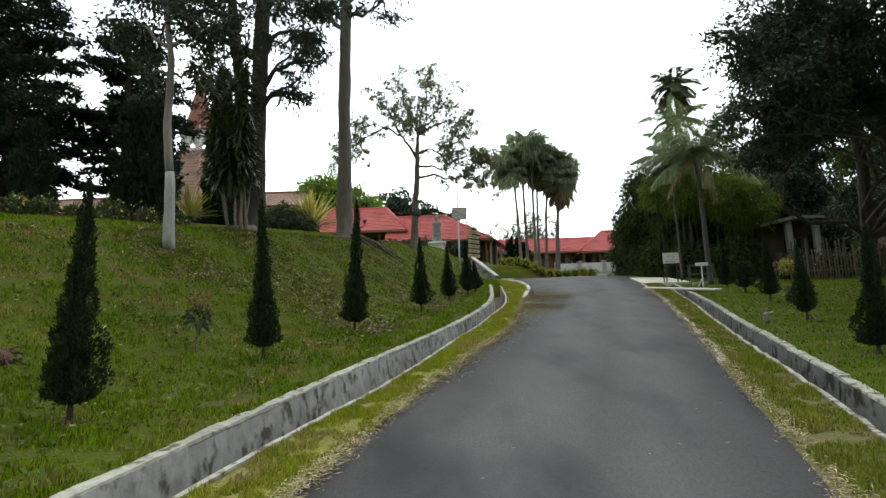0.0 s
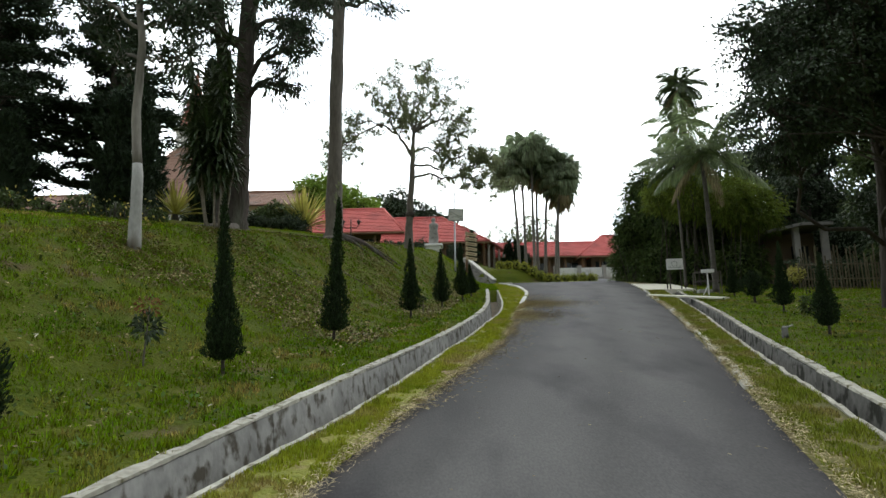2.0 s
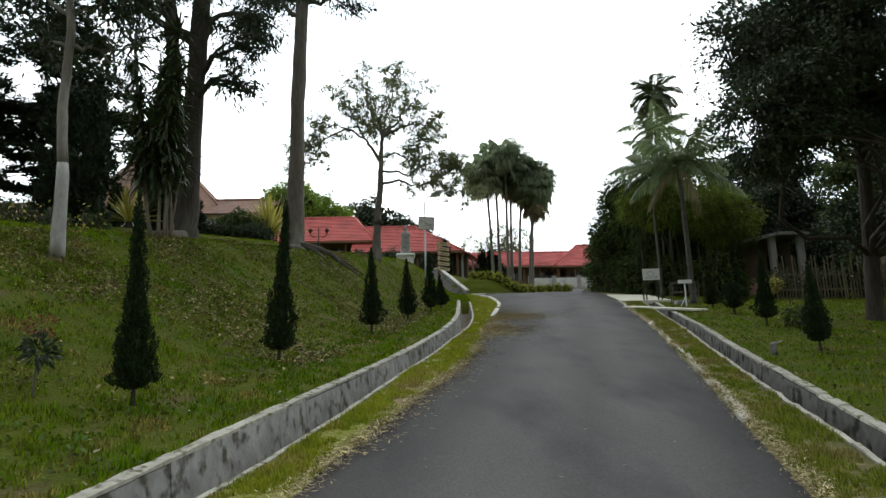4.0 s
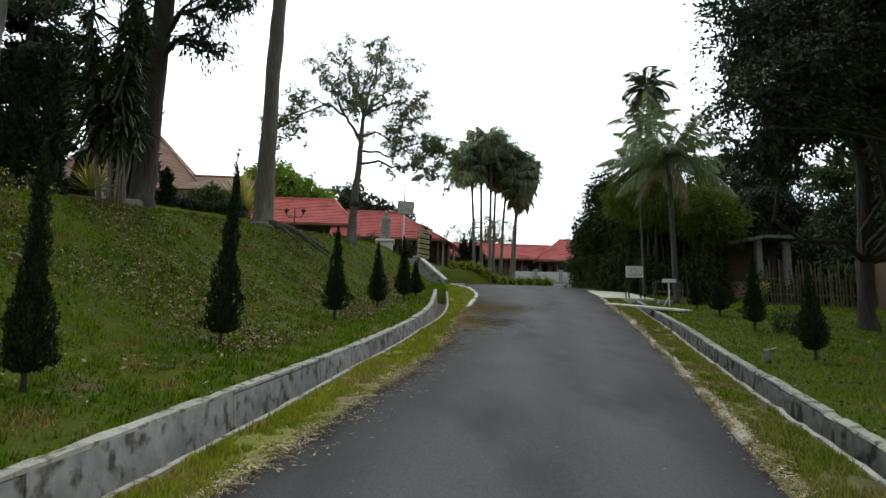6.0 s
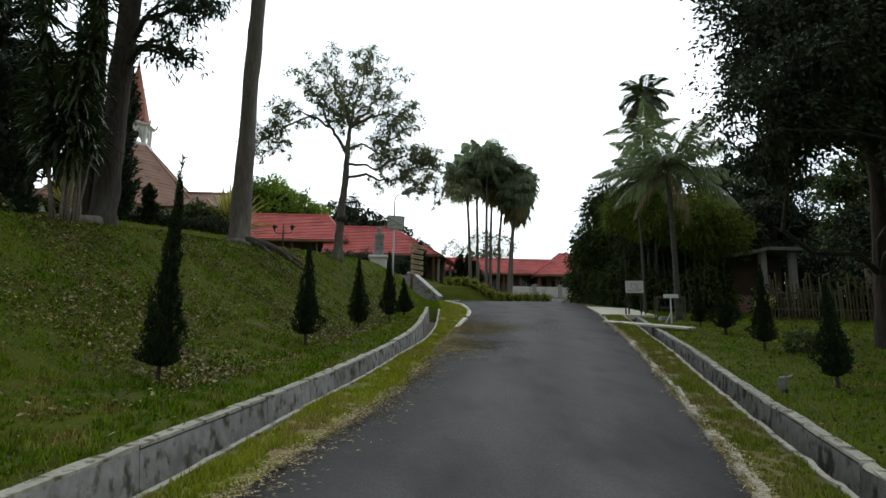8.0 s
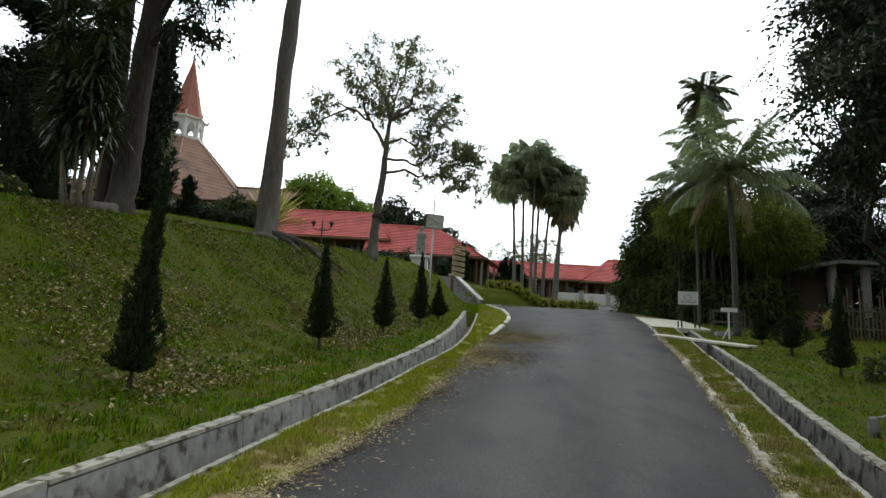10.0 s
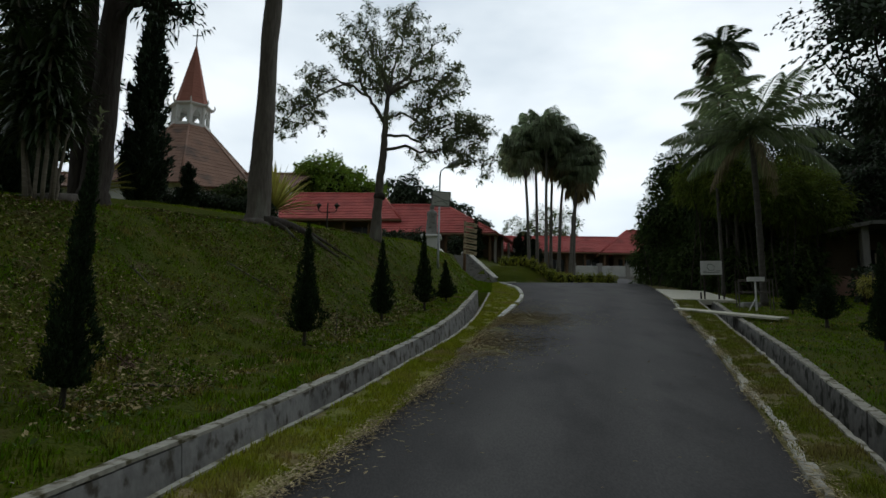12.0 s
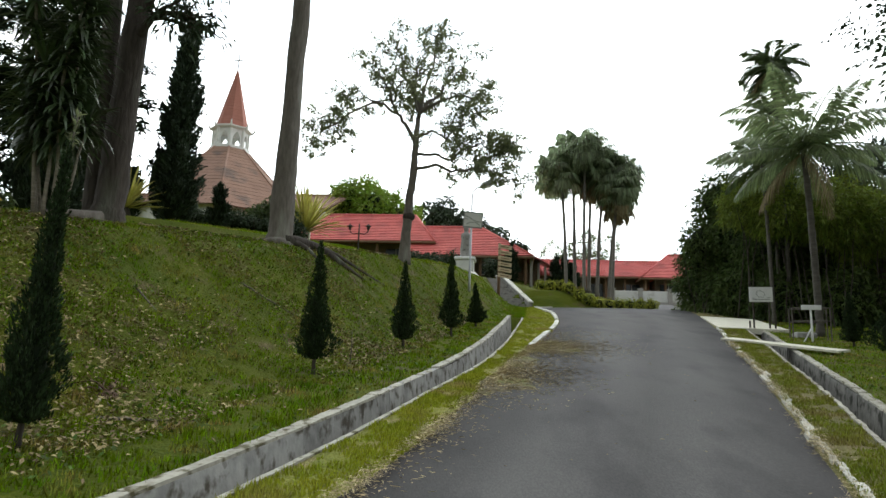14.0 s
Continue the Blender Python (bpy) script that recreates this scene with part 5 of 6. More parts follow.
def hip_building(name, label, x0, x1, y0, y1, eave, top, rx0, rx1, ground, posts=8, roof=ROOF_RED, wall=WALL_DARK, hips=(True, True)):
    """A long low building: hipped tile roof with deep eaves, recessed walls with windows, veranda posts."""
    root = thing(name)
    tagged(root, label, "building")
    ym = (y0 + y1) / 2
    A, B, C, D = (x0, y0, eave), (x1, y0, eave), (x1, y1, eave), (x0, y1, eave)
    R0, R1 = (rx0, ym, top), (rx1, ym, top)
    roof_slope(root, A, B, R0, R1, mat=roof)
    roof_slope(root, C, D, R1, R0, mat=roof)
    if hips[1]:
        roof_slope(root, B, C, R1, R1, mat=roof)
        ridge(root, [B, R1], 0.10, roof)
        ridge(root, [C, R1], 0.10, roof)
    if hips[0]:
        roof_slope(root, D, A, R0, R0, mat=roof)
        ridge(root, [A, R0], 0.10, roof)
        ridge(root, [D, R0], 0.10, roof)
    ridge(root, [R0, R1], 0.13, roof)
    for a, b in ((A, B), (B, C), (D, A)):
        d = (Vector(b) - Vector(a)).normalized() * 0.02
        Geo().tube([Vector(a) - d - Vector((0, 0, 0.12)), Vector(b) + d - Vector((0, 0, 0.12))], [0.09, 0.09], 6).obj("fascia", WOOD, root)
    ins = 1.5
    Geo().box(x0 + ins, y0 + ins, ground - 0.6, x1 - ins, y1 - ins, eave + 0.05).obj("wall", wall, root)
    k = max(2, int((x1 - x0 - 2 * ins) / 2.6))
    for i in range(k):
        cx = x0 + ins + (i + 0.5) * (x1 - x0 - 2 * ins) / k
        h = min(eave - 0.35, ground + 2.0)
        w = Geo().box(cx - 0.75, y0 + ins - 0.05, ground + 0.75, cx + 0.75, y0 + ins + 0.02, h).obj("window", GLASS_DARK, root)
        Geo().box(cx - 0.82, y0 + ins - 0.08, ground + 0.68, cx + 0.82, y0 + ins - 0.01, ground + 0.75).obj("sill", PILLAR, w)
        Geo().box(cx - 0.03, y0 + ins - 0.09, ground + 0.76, cx + 0.03, y0 + ins - 0.051, h - 0.01).obj("mullion", PILLAR, w)
    for i in range(posts):
        px = x0 + 0.5 + (x1 - x0 - 1.0) * i / (posts - 1)
        Geo().box(px - 0.09, y0 + 0.35, ground - 0.6, px + 0.09, y0 + 0.53, eave + 0.1, ch=0.02).obj("post", WOOD, root)
    return root


hip_building("long_building", "long low building under a red tiled hipped roof", -15.6, -3.4, 53.2, 61.0, 12.35, 15.15, -12.4, -5.4, 10.2, 7)
hip_building("long_building", "low veranda building under a red tiled hipped roof", -5.2, 3.6, 52.0, 60.0, 11.15, 14.0, -5.2, -0.2, 9.3, 6, hips=(False, True))
wing = hip_building("far_building", "distant long building under a red tiled roof", 3.4, 16.4, 67.8, 76.5, 12.35, 14.5, 3.4, 16.4, 9.8, 8, hips=(False, False))
hip_building("far_building", "distant gatehouse under a peaked red tiled roof", 13.6, 21.4, 66.6, 74.5, 12.1, 14.9, 16.9, 18.2, 9.7, 5)
# the sloping side roof that links the two ranges
link = thing("side_range")
tagged(link, "side range under a red tiled roof with posts below", "building")
roof_slope(link, (3.7, 52.0, 11.1), (7.6, 67.6, 12.2), (-0.2, 57.0, 13.7), (3.4, 70.0, 14.3))
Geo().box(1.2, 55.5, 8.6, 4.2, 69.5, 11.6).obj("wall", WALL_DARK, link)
for i in range(7):
    f = i / 6
    x, y = 3.5 + 3.6 * f, 52.8 + 14.0 * f
    Geo().box(x - 0.09, y - 0.09, ground_z(x, y) - 0.2, x + 0.09, y + 0.09, 11.05 + 1.0 * f, ch=0.02).obj("post", PILLAR, link)

# low white gate wall
gate = thing("gate_wall")
tagged(gate, "low white wall panels between grey pillars", "wall")
gz = base_z(65.8)
for x in (11.0, 13.35, 15.85, 17.6):
    Geo().box(x - 0.19, 65.6, gz - 0.3, x + 0.19, 65.98, gz + 1.3, ch=0.03).obj("pillar", PILLAR, gate)
    Geo().box(x - 0.24, 65.55, gz + 1.3, x + 0.24, 66.03, gz + 1.38, ch=0.02).obj("pillar_cap", PILLAR, gate)
for a, b in ((11.19, 13.16), (13.54, 15.66), (16.04, 17.41)):
    Geo().box(a, 65.72, gz + 0.22, b, 65.86, gz + 1.18, ch=0.02).obj("panel", WALL_WHITE, gate)
    Geo().box(a, 65.68, gz - 0.3, b, 65.90, gz + 0.218, ch=0.02).obj("plinth", PILLAR, gate)


# ---- church ----
def octagon(r, z, phase=22.5):
    return [(r * math.cos(math.radians(45 * k + phase)), r * math.sin(math.radians(45 * k + phase)), z) for k in range(8)]


def church(x, y):
    z0 = ground_z(x, y)
    root = thing("church", (x, y, -0.64))
    root.scale = (1.22, 1.22, 1.22)
    z0 = (z0 + 0.64) / 1.22
    tagged(root, "church with a brown tiled roof, white belfry and spire", "church")
    # wings and crossing
    for a, b in ((-17, -4.5), (4.5, 11.5)):
        roof_slope(root, (a, -6.5, 15.3), (b, -6.5, 15.3), (a, 0, 18.1), (b, 0, 18.1), 0.5, ROOF_BROWN)
        roof_slope(root, (b, 6.5, 15.3), (a, 6.5, 15.3), (b, 0, 18.1), (a, 0, 18.1), 0.5, ROOF_BROWN)
        ridge(root, [(a, 0, 18.15), (b, 0, 18.15)], 0.16, ROOF_BROWN)
        Geo().box(a + 0.6, -5.6, z0 - 0.5, b - 0.6, 5.6, 15.4).obj("wall", WALL_WHITE, root)
        for i in range(4):
            cx = a + (b - a) * (i + 0.5) / 4
            Geo().box(cx - 0.5, -5.66, z0 + 0.9, cx + 0.5, -5.58, z0 + 2.3).obj("window", GLASS_DARK, root)
    lo, hi = octagon(8.6, 15.3), octagon(1.75, 22.2)
    for k in range(8):
        roof_slope(root, lo[k], lo[(k + 1) % 8], hi[k], hi[(k + 1) % 8], 0.5, ROOF_BROWN)
        ridge(root, [lo[k], hi[k]], 0.10, ROOF_BROWN)
    Geo().lathe([(7.6, z0 - 0.5), (7.6, 15.5)], 8, phase=math.radians(22.5)).obj("wall", WALL_WHITE, root)
    # belfry of eight pointed arches
    belfry = Geo().lathe([(1.72, 22.15), (1.80, 22.2), (1.80, 22.45), (1.55, 22.5)], 8, phase=math.radians(22.5)).obj("belfry", WALL_WHITE, root, label="white octagonal belfry with pointed arches")
    for k in range(8):
        m = Matrix.Rotation(math.radians(45 * k), 4, "Z")
        half, r, b, t = 0.60, 1.42, 22.48, 24.05
        arch = [(-0.34, b), (-0.34, b + 0.75), (-0.20, b + 1.12), (0, b + 1.36), (0.20, b + 1.12), (0.34, b + 0.75), (0.34, b)]
        out = [(-half, b), (-half, t), (half, t), (half, b)]
        g = Geo()
        for depth in (r, r - 0.16):
            g.v += [(depth, px, pz) for px, pz in arch] + [(depth, px, pz) for px, pz in out]
        L = 11
        for o, flip in ((0, False), (L, True)):
            fs = [(7, 0, 1, 8), (8, 1, 2, 3), (8, 3, 9), (9, 3, 4, 5), (9, 5, 6, 10)]
            g.f += [tuple((i + o) for i in (reversed(f) if flip else f)) for f in fs]
        g.f += [(i, i + 1, i + 1 + L, i + L) for i in range(6)]
        g.v = [tuple(m @ Vector(p)) for p in g.v]
        g.obj("arch", WALL_WHITE, belfry)
        p = m @ Matrix.Rotation(math.radians(22.5), 4, "Z")
        Geo().tube([p @ Vector((1.52, 0, 22.3)), p @ Vector((1.52, 0, 24.1))], [0.15, 0.15], 8).obj("pier", WALL_WHITE, belfry)
        Geo().tube([p @ Vector((1.5, 0, 24.12)), p @ Vector((1.85, 0, 24.2)), p @ Vector((2.02, 0, 24.45)), p @ Vector((1.98, 0, 24.72))], [0.10, 0.11, 0.08, 0.03], 6).obj("finial", WALL_WHITE, belfry)
    Geo().lathe([(1.35, 24.0), (1.62, 24.08), (1.84, 24.2), (1.84, 24.32), (1.4, 24.36)], 8, phase=math.radians(22.5)).obj("cornice", WALL_WHITE, belfry)
    a, b = octagon(1.48, 24.33), octagon(0.09, 30.1)
    spire = Geo().lathe([(0.10, 29.9), (0.14, 30.1), (0.05, 30.25)], 8).obj("spire", ROOF_SPIRE, root, label="steep octagonal red-brown tiled spire")
    for k in range(8):
        roof_slope(root, a[k], a[(k + 1) % 8], b[k], b[(k + 1) % 8], 0.34, ROOF_SPIRE, "spire_face").parent = spire
    cross = Geo().box(-0.05, -0.05, 30.2, 0.05, 0.05, 31.95, ch=0.01).obj("cross", STEEL, root)
    Geo().box(-0.42, -0.04, 31.25, 0.42, 0.04, 31.34, ch=0.01).obj("cross_arm", STEEL, cross)
    return root


church(-29.4, 74.0)

# ---- statue, steps, lamp and signs ----
sx, sy = -0.85, 49.5
sz = ground_z(sx, sy)
ped = thing("pedestal", (sx, sy, sz))
tagged(ped, "white rendered square pedestal with a moulded cap", "pedestal")
Geo().box(-0.66, -0.66, -0.2, 0.66, 0.66, 0.22, ch=0.03).obj("plinth", WALL_WHITE, ped)
Geo().box(-0.56, -0.56, 0.22, 0.56, 0.56, 1.02, ch=0.02).obj("shaft", WALL_WHITE, ped)
Geo().box(-0.68, -0.68, 1.02, 0.68, 0.68, 1.22, ch=0.05).obj("cap", WALL_WHITE, ped)
st = Geo().lathe([(0.46, 0), (0.46, 0.10), (0.36, 0.14), (0.38, 0.5), (0.33, 0.9), (0.31, 1.2), (0.36, 1.45), (0.34, 1.6), (0.16, 1.72), (0.12, 1.78), (0.17, 1.88), (0.16, 2.02), (0.07, 2.12)], 18)
st.v = [(x * (1 + 0.08 * noise.noise((x * 4, y * 4, z * 3))), y * 0.8 * (1 + 0.08 * noise.noise((x * 4, y * 4, z * 3 + 5))), z) for x, y, z in st.v]
statue = st.obj("statue", STONE, soft=True)
statue.matrix_basis = pose(sx, sy, sz + 1.22)
tagged(statue, "weathered grey robed stone statue on a white pedestal", "statue")

stairs = thing("steps", (2.25, 43.9, 6.80), 27)
tagged(stairs, "concrete steps with sloping side walls up the bank", "steps", kind="structure")
N_STEP, RISE, GO = 11, 0.178, 0.31
for i in range(N_STEP):
    Geo().box(-0.85, i * GO, -0.5, 0.85, N_STEP * GO + 0.6, (i + 1) * RISE, ch=0.012).obj("step", STONE, stairs) if i == N_STEP - 1 else Geo().box(-0.85, i * GO, -0.5, 0.85, (i + 1) * GO + 0.02, (i + 1) * RISE, ch=0.012).obj("step", STONE, stairs)
for s in (-1, 1):
    g = Geo()
    a, b = s * 0.855, s * 1.10
    top = N_STEP * RISE
    run = N_STEP * GO
    prof = [(-0.25, -0.5), (run + 0.6, -0.5), (run + 0.6, top + 0.28), (run, top + 0.28), (-0.25, 0.24)]
    g.v = [(a, p, q) for p, q in prof] + [(b, p, q) for p, q in prof]
    g.f = [(0, 1, 2, 3, 4), (9, 8, 7, 6, 5)] + [(i, i + 5, (i + 1) % 5 + 5, (i + 1) % 5) for i in range(5)]
    side = g.obj("side_wall", CONCRETE, stairs)
    c = Geo()
    c.v = [(x, p, q) for x in (a - 0.03 * s, b + 0.03 * s) for p, q in ((-0.28, 0.245), (run, top + 0.285), (run + 0.62, top + 0.285), (run + 0.62, top + 0.345), (run, top + 0.345), (-0.28, 0.305))]
    c.f = [(0, 1, 2, 3, 4, 5), (11, 10, 9, 8, 7, 6)] + [(i, i + 6, (i + 1) % 6 + 6, (i + 1) % 6) for i in range(6)]
    c.obj("coping", WHITEKERB, side)

lx, ly = 0.55, 33.0
lz = ground_z(lx, ly)
lamp = thing("street_lamp", (lx, ly, lz))
tagged(lamp, "steel street lamp pole with a curved arm and lamp head", "street lamp")
Geo().tube([(0, 0, -0.2), (0, 0, 0.4), (0.02, 0, 10.0 - lz)], [0.055, 0.045, 0.035], 10).obj("pole", STEEL, lamp, True)
Geo().tube([(0.02, 0, 9.98 - lz), (0.05, 0, 10.2 - lz), (0.22, 0, 10.35 - lz), (0.34, 0, 10.38 - lz)], [0.03, 0.028, 0.025, 0.025], 8).obj("arm", STEEL, lamp, True)
head = Geo().tube([(0.30, 0, 10.35 - lz), (0.40, 0, 10.40 - lz), (0.62, 0, 10.52 - lz), (0.80, 0, 10.58 - lz), (0.92, 0, 10.58 - lz)], [0.05, 0.10, 0.15, 0.13, 0.04], 12, squash=1.0).obj("lamp_head", STEEL, lamp, True)
Geo().tube([(0.48, 0, 10.36 - lz), (0.66, 0, 10.43 - lz), (0.82, 0, 10.48 - lz)], [0.06, 0.10, 0.05], 10).obj("lens", BOARD, head, True)


def sign_board(name, label, cat, at, w, h, z0, tilt, yaw, bars, posts, post_mat, frame_mat=MARK):
    root = thing(name, at, yaw)
    tagged(root, label, cat)
    m = Matrix.Translation((0, 0, z0 + h / 2)) @ Matrix.Rotation(math.radians(tilt), 4, "Y")
    Geo().box(-w / 2, -0.015, -h / 2, w / 2, 0.015, h / 2, m, ch=0.004).obj("panel", BOARD, root)
    for a in (-1, 1):
        Geo().box(-w / 2 - 0.02, -0.022, a * h / 2 - 0.02, w / 2 + 0.02, 0.018, a * h / 2 + 0.02, m).obj("frame_rail", frame_mat, root)
        Geo().box(a * w / 2 - 0.02, -0.024, -h / 2 - 0.018, a * w / 2 + 0.02, 0.020, h / 2 + 0.018, m).obj("frame_rail", frame_mat, root)
    for pts, r in bars:
        Geo().tube([m @ Vector((x * w / 2, -0.02, z * h / 2)) for x, z in pts], [r] * len(pts), 5).obj("marking", MARK, root)
    for px, top in posts:
        Geo().tube([(px, 0.05, -0.2), (px, 0.05, top)], [0.03, 0.03], 8).obj("post", post_mat, root)
    return root


sign_board("map_sign", "white framed map board fixed to the lamp pole", "sign", (lx + 0.08, ly - 0.07, 0), 0.74, 0.60, 8.70, 4, 0,
           [([(-0.9, 0.5), (-0.4, 0.3), (0.0, 0.0), (0.5, -0.2), (0.9, -0.25)], 0.014), ([(-0.7, -0.6), (-0.2, -0.35), (0.3, -0.3), (0.8, -0.7)], 0.012), ([(-0.9, 0.1), (-0.5, 0.05)], 0.01)], [], STEEL)
gzr = base_z(31.2)
sign_board("notice_board", "white notice board on two dark posts beyond the slab", "sign", (10.75, 31.2, gzr - 0.05), 0.70, 0.47, 1.02, 0, -8,
           [([(-0.3, 0.5), (-0.45, 0.1), (-0.2, -0.4), (0.25, -0.4), (0.35, 0.2), (0.0, 0.55), (-0.3, 0.5)], 0.010), ([(-0.8, -0.75), (0.8, -0.7)], 0.012), ([(-0.8, -0.55), (-0.5, -0.55)], 0.01), ([(0.5, -0.5), (0.85, -0.45)], 0.01)],
           [(-0.38, 0.35), (0.42, 0.35), (-0.25, 1.1), (0.25, 1.1)], BARK_DARK, BOARD)
wz = ground_z(10.8, 27.5)
ws = thing("white_sign", (10.8, 27.5, wz), -10)
tagged(ws, "small white signboard on a white post by the palm", "sign")
Geo().box(-0.30, -0.02, 0.92, 0.22, 0.02, 1.06, ch=0.005).obj("panel", BOARD, ws)
Geo().tube([(-0.05, 0.03, -0.1), (-0.05, 0.03, 1.0)], [0.03, 0.03], 8).obj("post", BOARD, ws)
Geo().tube([(-0.28, 0.0, 0.0), (-0.05, 0.03, 0.42)], [0.02, 0.02], 6).obj("brace", BOARD, ws)
fr = thing("metal_stand", (10.95, 28.1, ground_z(10.95, 28.1)), -10)
tagged(fr, "rusty thin metal frame stand behind the signboard", "stand")
for x in (-0.5, 0.5):
    for y in (-0.2, 0.2):
        Geo().tube([(x, y, -0.1), (x, y, 0.95)], [0.018, 0.018], 6).obj("leg", RUST, fr)
for y in (-0.2, 0.2):
    for z in (0.93, 0.55):
        Geo().tube([(-0.52, y, z), (0.52, y, z)], [0.016, 0.016], 6).obj("rail", RUST, fr)
dz = ground_z(1.45, 44.2)
ds = thing("direction_sign", (1.45, 44.2, dz - 0.1))
tagged(ds, "wooden signpost with six pale tilted direction boards", "signpost")
Geo().tube([(0, 0, -0.1), (0.02, 0, 10.5 - dz)], [0.09, 0.08], 8).obj("post", WOOD, ds, True)
for i in range(6):
    m = Matrix.Translation((0.35, -0.11, 8.6 - dz + 0.33 * i)) @ Matrix.Rotation(math.radians(10), 4, "Y")
    b = Geo().box(-0.40, -0.02, -0.11, 0.36, 0.02, 0.11, m, ch=0.008).obj("direction_board", SIGN_WOOD, ds)
    Geo().box(-0.26, -0.026, -0.025, 0.20, -0.0215, 0.025, m).obj("lettering", WOOD, b)
gl = thing("garden_lamp", (-5.7, 40.0, ground_z(-5.7, 40.0)))
tagged(gl, "iron garden lamp post with two lanterns", "lamp")
gt = 10.45 - ground_z(-5.7, 40.0)
Geo().tube([(0, 0, -0.1), (0, 0, 0.15), (0, 0, gt)], [0.07, 0.045, 0.035], 8).obj("post", BARK_DARK, gl, True)
for s in (-1, 1):
    Geo().tube([(0, 0, gt - 0.5), (s * 0.3, 0, gt - 0.55), (s * 0.48, 0, gt - 0.4), (s * 0.48, 0, gt - 0.3)], [0.022] * 4, 6).obj("arm", BARK_DARK, gl, True)
    Geo().lathe([(0.05, 0), (0.10, 0.16), (0.17, 0.18), (0.05, 0.28), (0.01, 0.33)], 8, (s * 0.48, 0, gt - 0.32)).obj("lantern", BARK_DARK, gl)

# ---- by the drain ----
pa, pb = Vector((8.12, 26.65, 0)), Vector((9.95, 24.12, 0))
slab = Geo()
along = (pb - pa).normalized()
across = Vector((-along.y, along.x, 0)) * 0.26
for i in range(9):
    p = pa.lerp(pb, i / 8)
    for s, dzz in ((-1, 0), (1, 0), (1, 0.05), (-1, 0.05)):
        q = p + across * s * (1 + 0.05 * noise.noise((i, s, 1)))
        slab.v.append((q.x, q.y, base_z(q.y) + 0.03 + dzz))
slab.f = [(r * 4 + c, r * 4 + (c + 1) % 4, r * 4 + 4 + (c + 1) % 4, r * 4 + 4 + c) for r in range(8) for c in range(4)] + [(3, 2, 1, 0), (32, 33, 34, 35)]
tagged(slab.obj("footbridge_slab", PALE_SLAB), "narrow pale concrete slab laid across the drain", "slab")
ap = Geo()
quad = [(9.30, 31.2), (11.45, 30.7), (12.3, 36.4), (10.55, 37.8)]
ap.v = [(x, y, base_z(y) + 0.045) for x, y in quad] + [(x, y, base_z(y) - 0.14) for x, y in quad]
ap.f = [(0, 1, 2, 3), (7, 6, 5, 4)] + [(i, i + 4, (i + 1) % 4 + 4, (i + 1) % 4) for i in range(4)]
tagged(ap.obj("driveway_slab", PALE_SLAB), "pale concrete driveway slab over the drain", "slab", kind="structure")
Geo().box(10.9, 28.9, ground_z(11, 29) - 0.1, 11.5, 29.3, ground_z(11, 29) + 0.16, ch=0.03).obj("concrete_block", CONCRETE)
tagged(bpy.data.objects["concrete_block"], "loose grey concrete block on the grass", "block")
tp = thing("water_stub", (6.68, 13.9, ground_z(6.68, 13.9)))
tagged(tp, "short mossy concrete stub with a pale pipe on top", "post")
Geo().lathe([(0.065, -0.1), (0.06, 0.18), (0.05, 0.20)], 10).obj("stub", CONCRETE_DARK, tp, True)
Geo().tube([(-0.04, 0, 0.21), (0.10, 0.02, 0.22), (0.18, 0.03, 0.25)], [0.016, 0.016, 0.012], 7).obj("pipe", CONCRETE, tp, True)


# ---- garden house, fence and shrubs ----
house = thing("garden_house", (0, 0, 0))
tagged(house, "low garden house with a flat concrete canopy roof", "house")
hz = ground_z(18.5, 36)
g = Geo()
g.v = [(16.9, 34.6, 8.05), (18.8, 34.6, 8.45), (20.4, 34.6, 8.45), (20.4, 41.0, 8.45), (18.8, 41.0, 8.45), (16.9, 41.0, 8.05)]
g.v += [(x, y, z + 0.16) for x, y, z in g.v]
g.f = [(0, 5, 4, 1), (1, 4, 3, 2), (6, 7, 10, 11), (7, 8, 9, 10), (0, 1, 7, 6), (1, 2, 8, 7), (2, 3, 9, 8), (3, 4, 10, 9), (4, 5, 11, 10), (5, 0, 6, 11)]
g.obj("roof", STONE, house)
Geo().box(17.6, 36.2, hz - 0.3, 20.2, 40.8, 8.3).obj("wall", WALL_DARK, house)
for x in (18.6, 20.1):
    Geo().box(x - 0.16, 34.9, hz - 0.3, x + 0.16, 35.2, 8.42, ch=0.03).obj("pillar", PILLAR, house)
Geo().box(18.9, 36.12, hz + 0.9, 19.8, 36.19, hz + 2.0).obj("window", GLASS_DARK, house)
Geo().box(17.2, 35.2, hz - 0.2, 18.3, 35.5, hz + 0.7, ch=0.03).obj("low_wall", material("pinkish_render", (0.36, 0.20, 0.16), (0.46, 0.28, 0.22), 0.9, 2, 15, 0.2), house)
porch = thing("porch_house")
tagged(porch, "low house with a pale metal porch roof among trees", "house")
pz = ground_z(22, 26)
roof_slope(porch, (19.4, 24.0, pz + 2.3), (27.0, 24.0, pz + 2.3), (19.4, 28.0, pz + 3.2), (27.0, 28.0, pz + 3.2), 0.6, PILLAR)
Geo().box(20.0, 26.5, pz - 0.3, 26.5, 30.0, pz + 2.9).obj("wall", WALL_DARK, porch)
for x in (19.7, 22.2, 24.7):
    Geo().box(x - 0.08, 24.2, pz - 0.3, x + 0.08, 24.36, pz + 2.35, ch=0.02).obj("post", PILLAR, porch)
Geo().box(20.4, 25.0, pz + 0.42, 23.0, 25.4, pz + 0.50, ch=0.02).obj("bench_top", PILLAR, porch)
fence = thing("bamboo_fence")
tagged(fence, "uneven upright bamboo fence behind the lawn", "fence")
frng = random.Random(5)
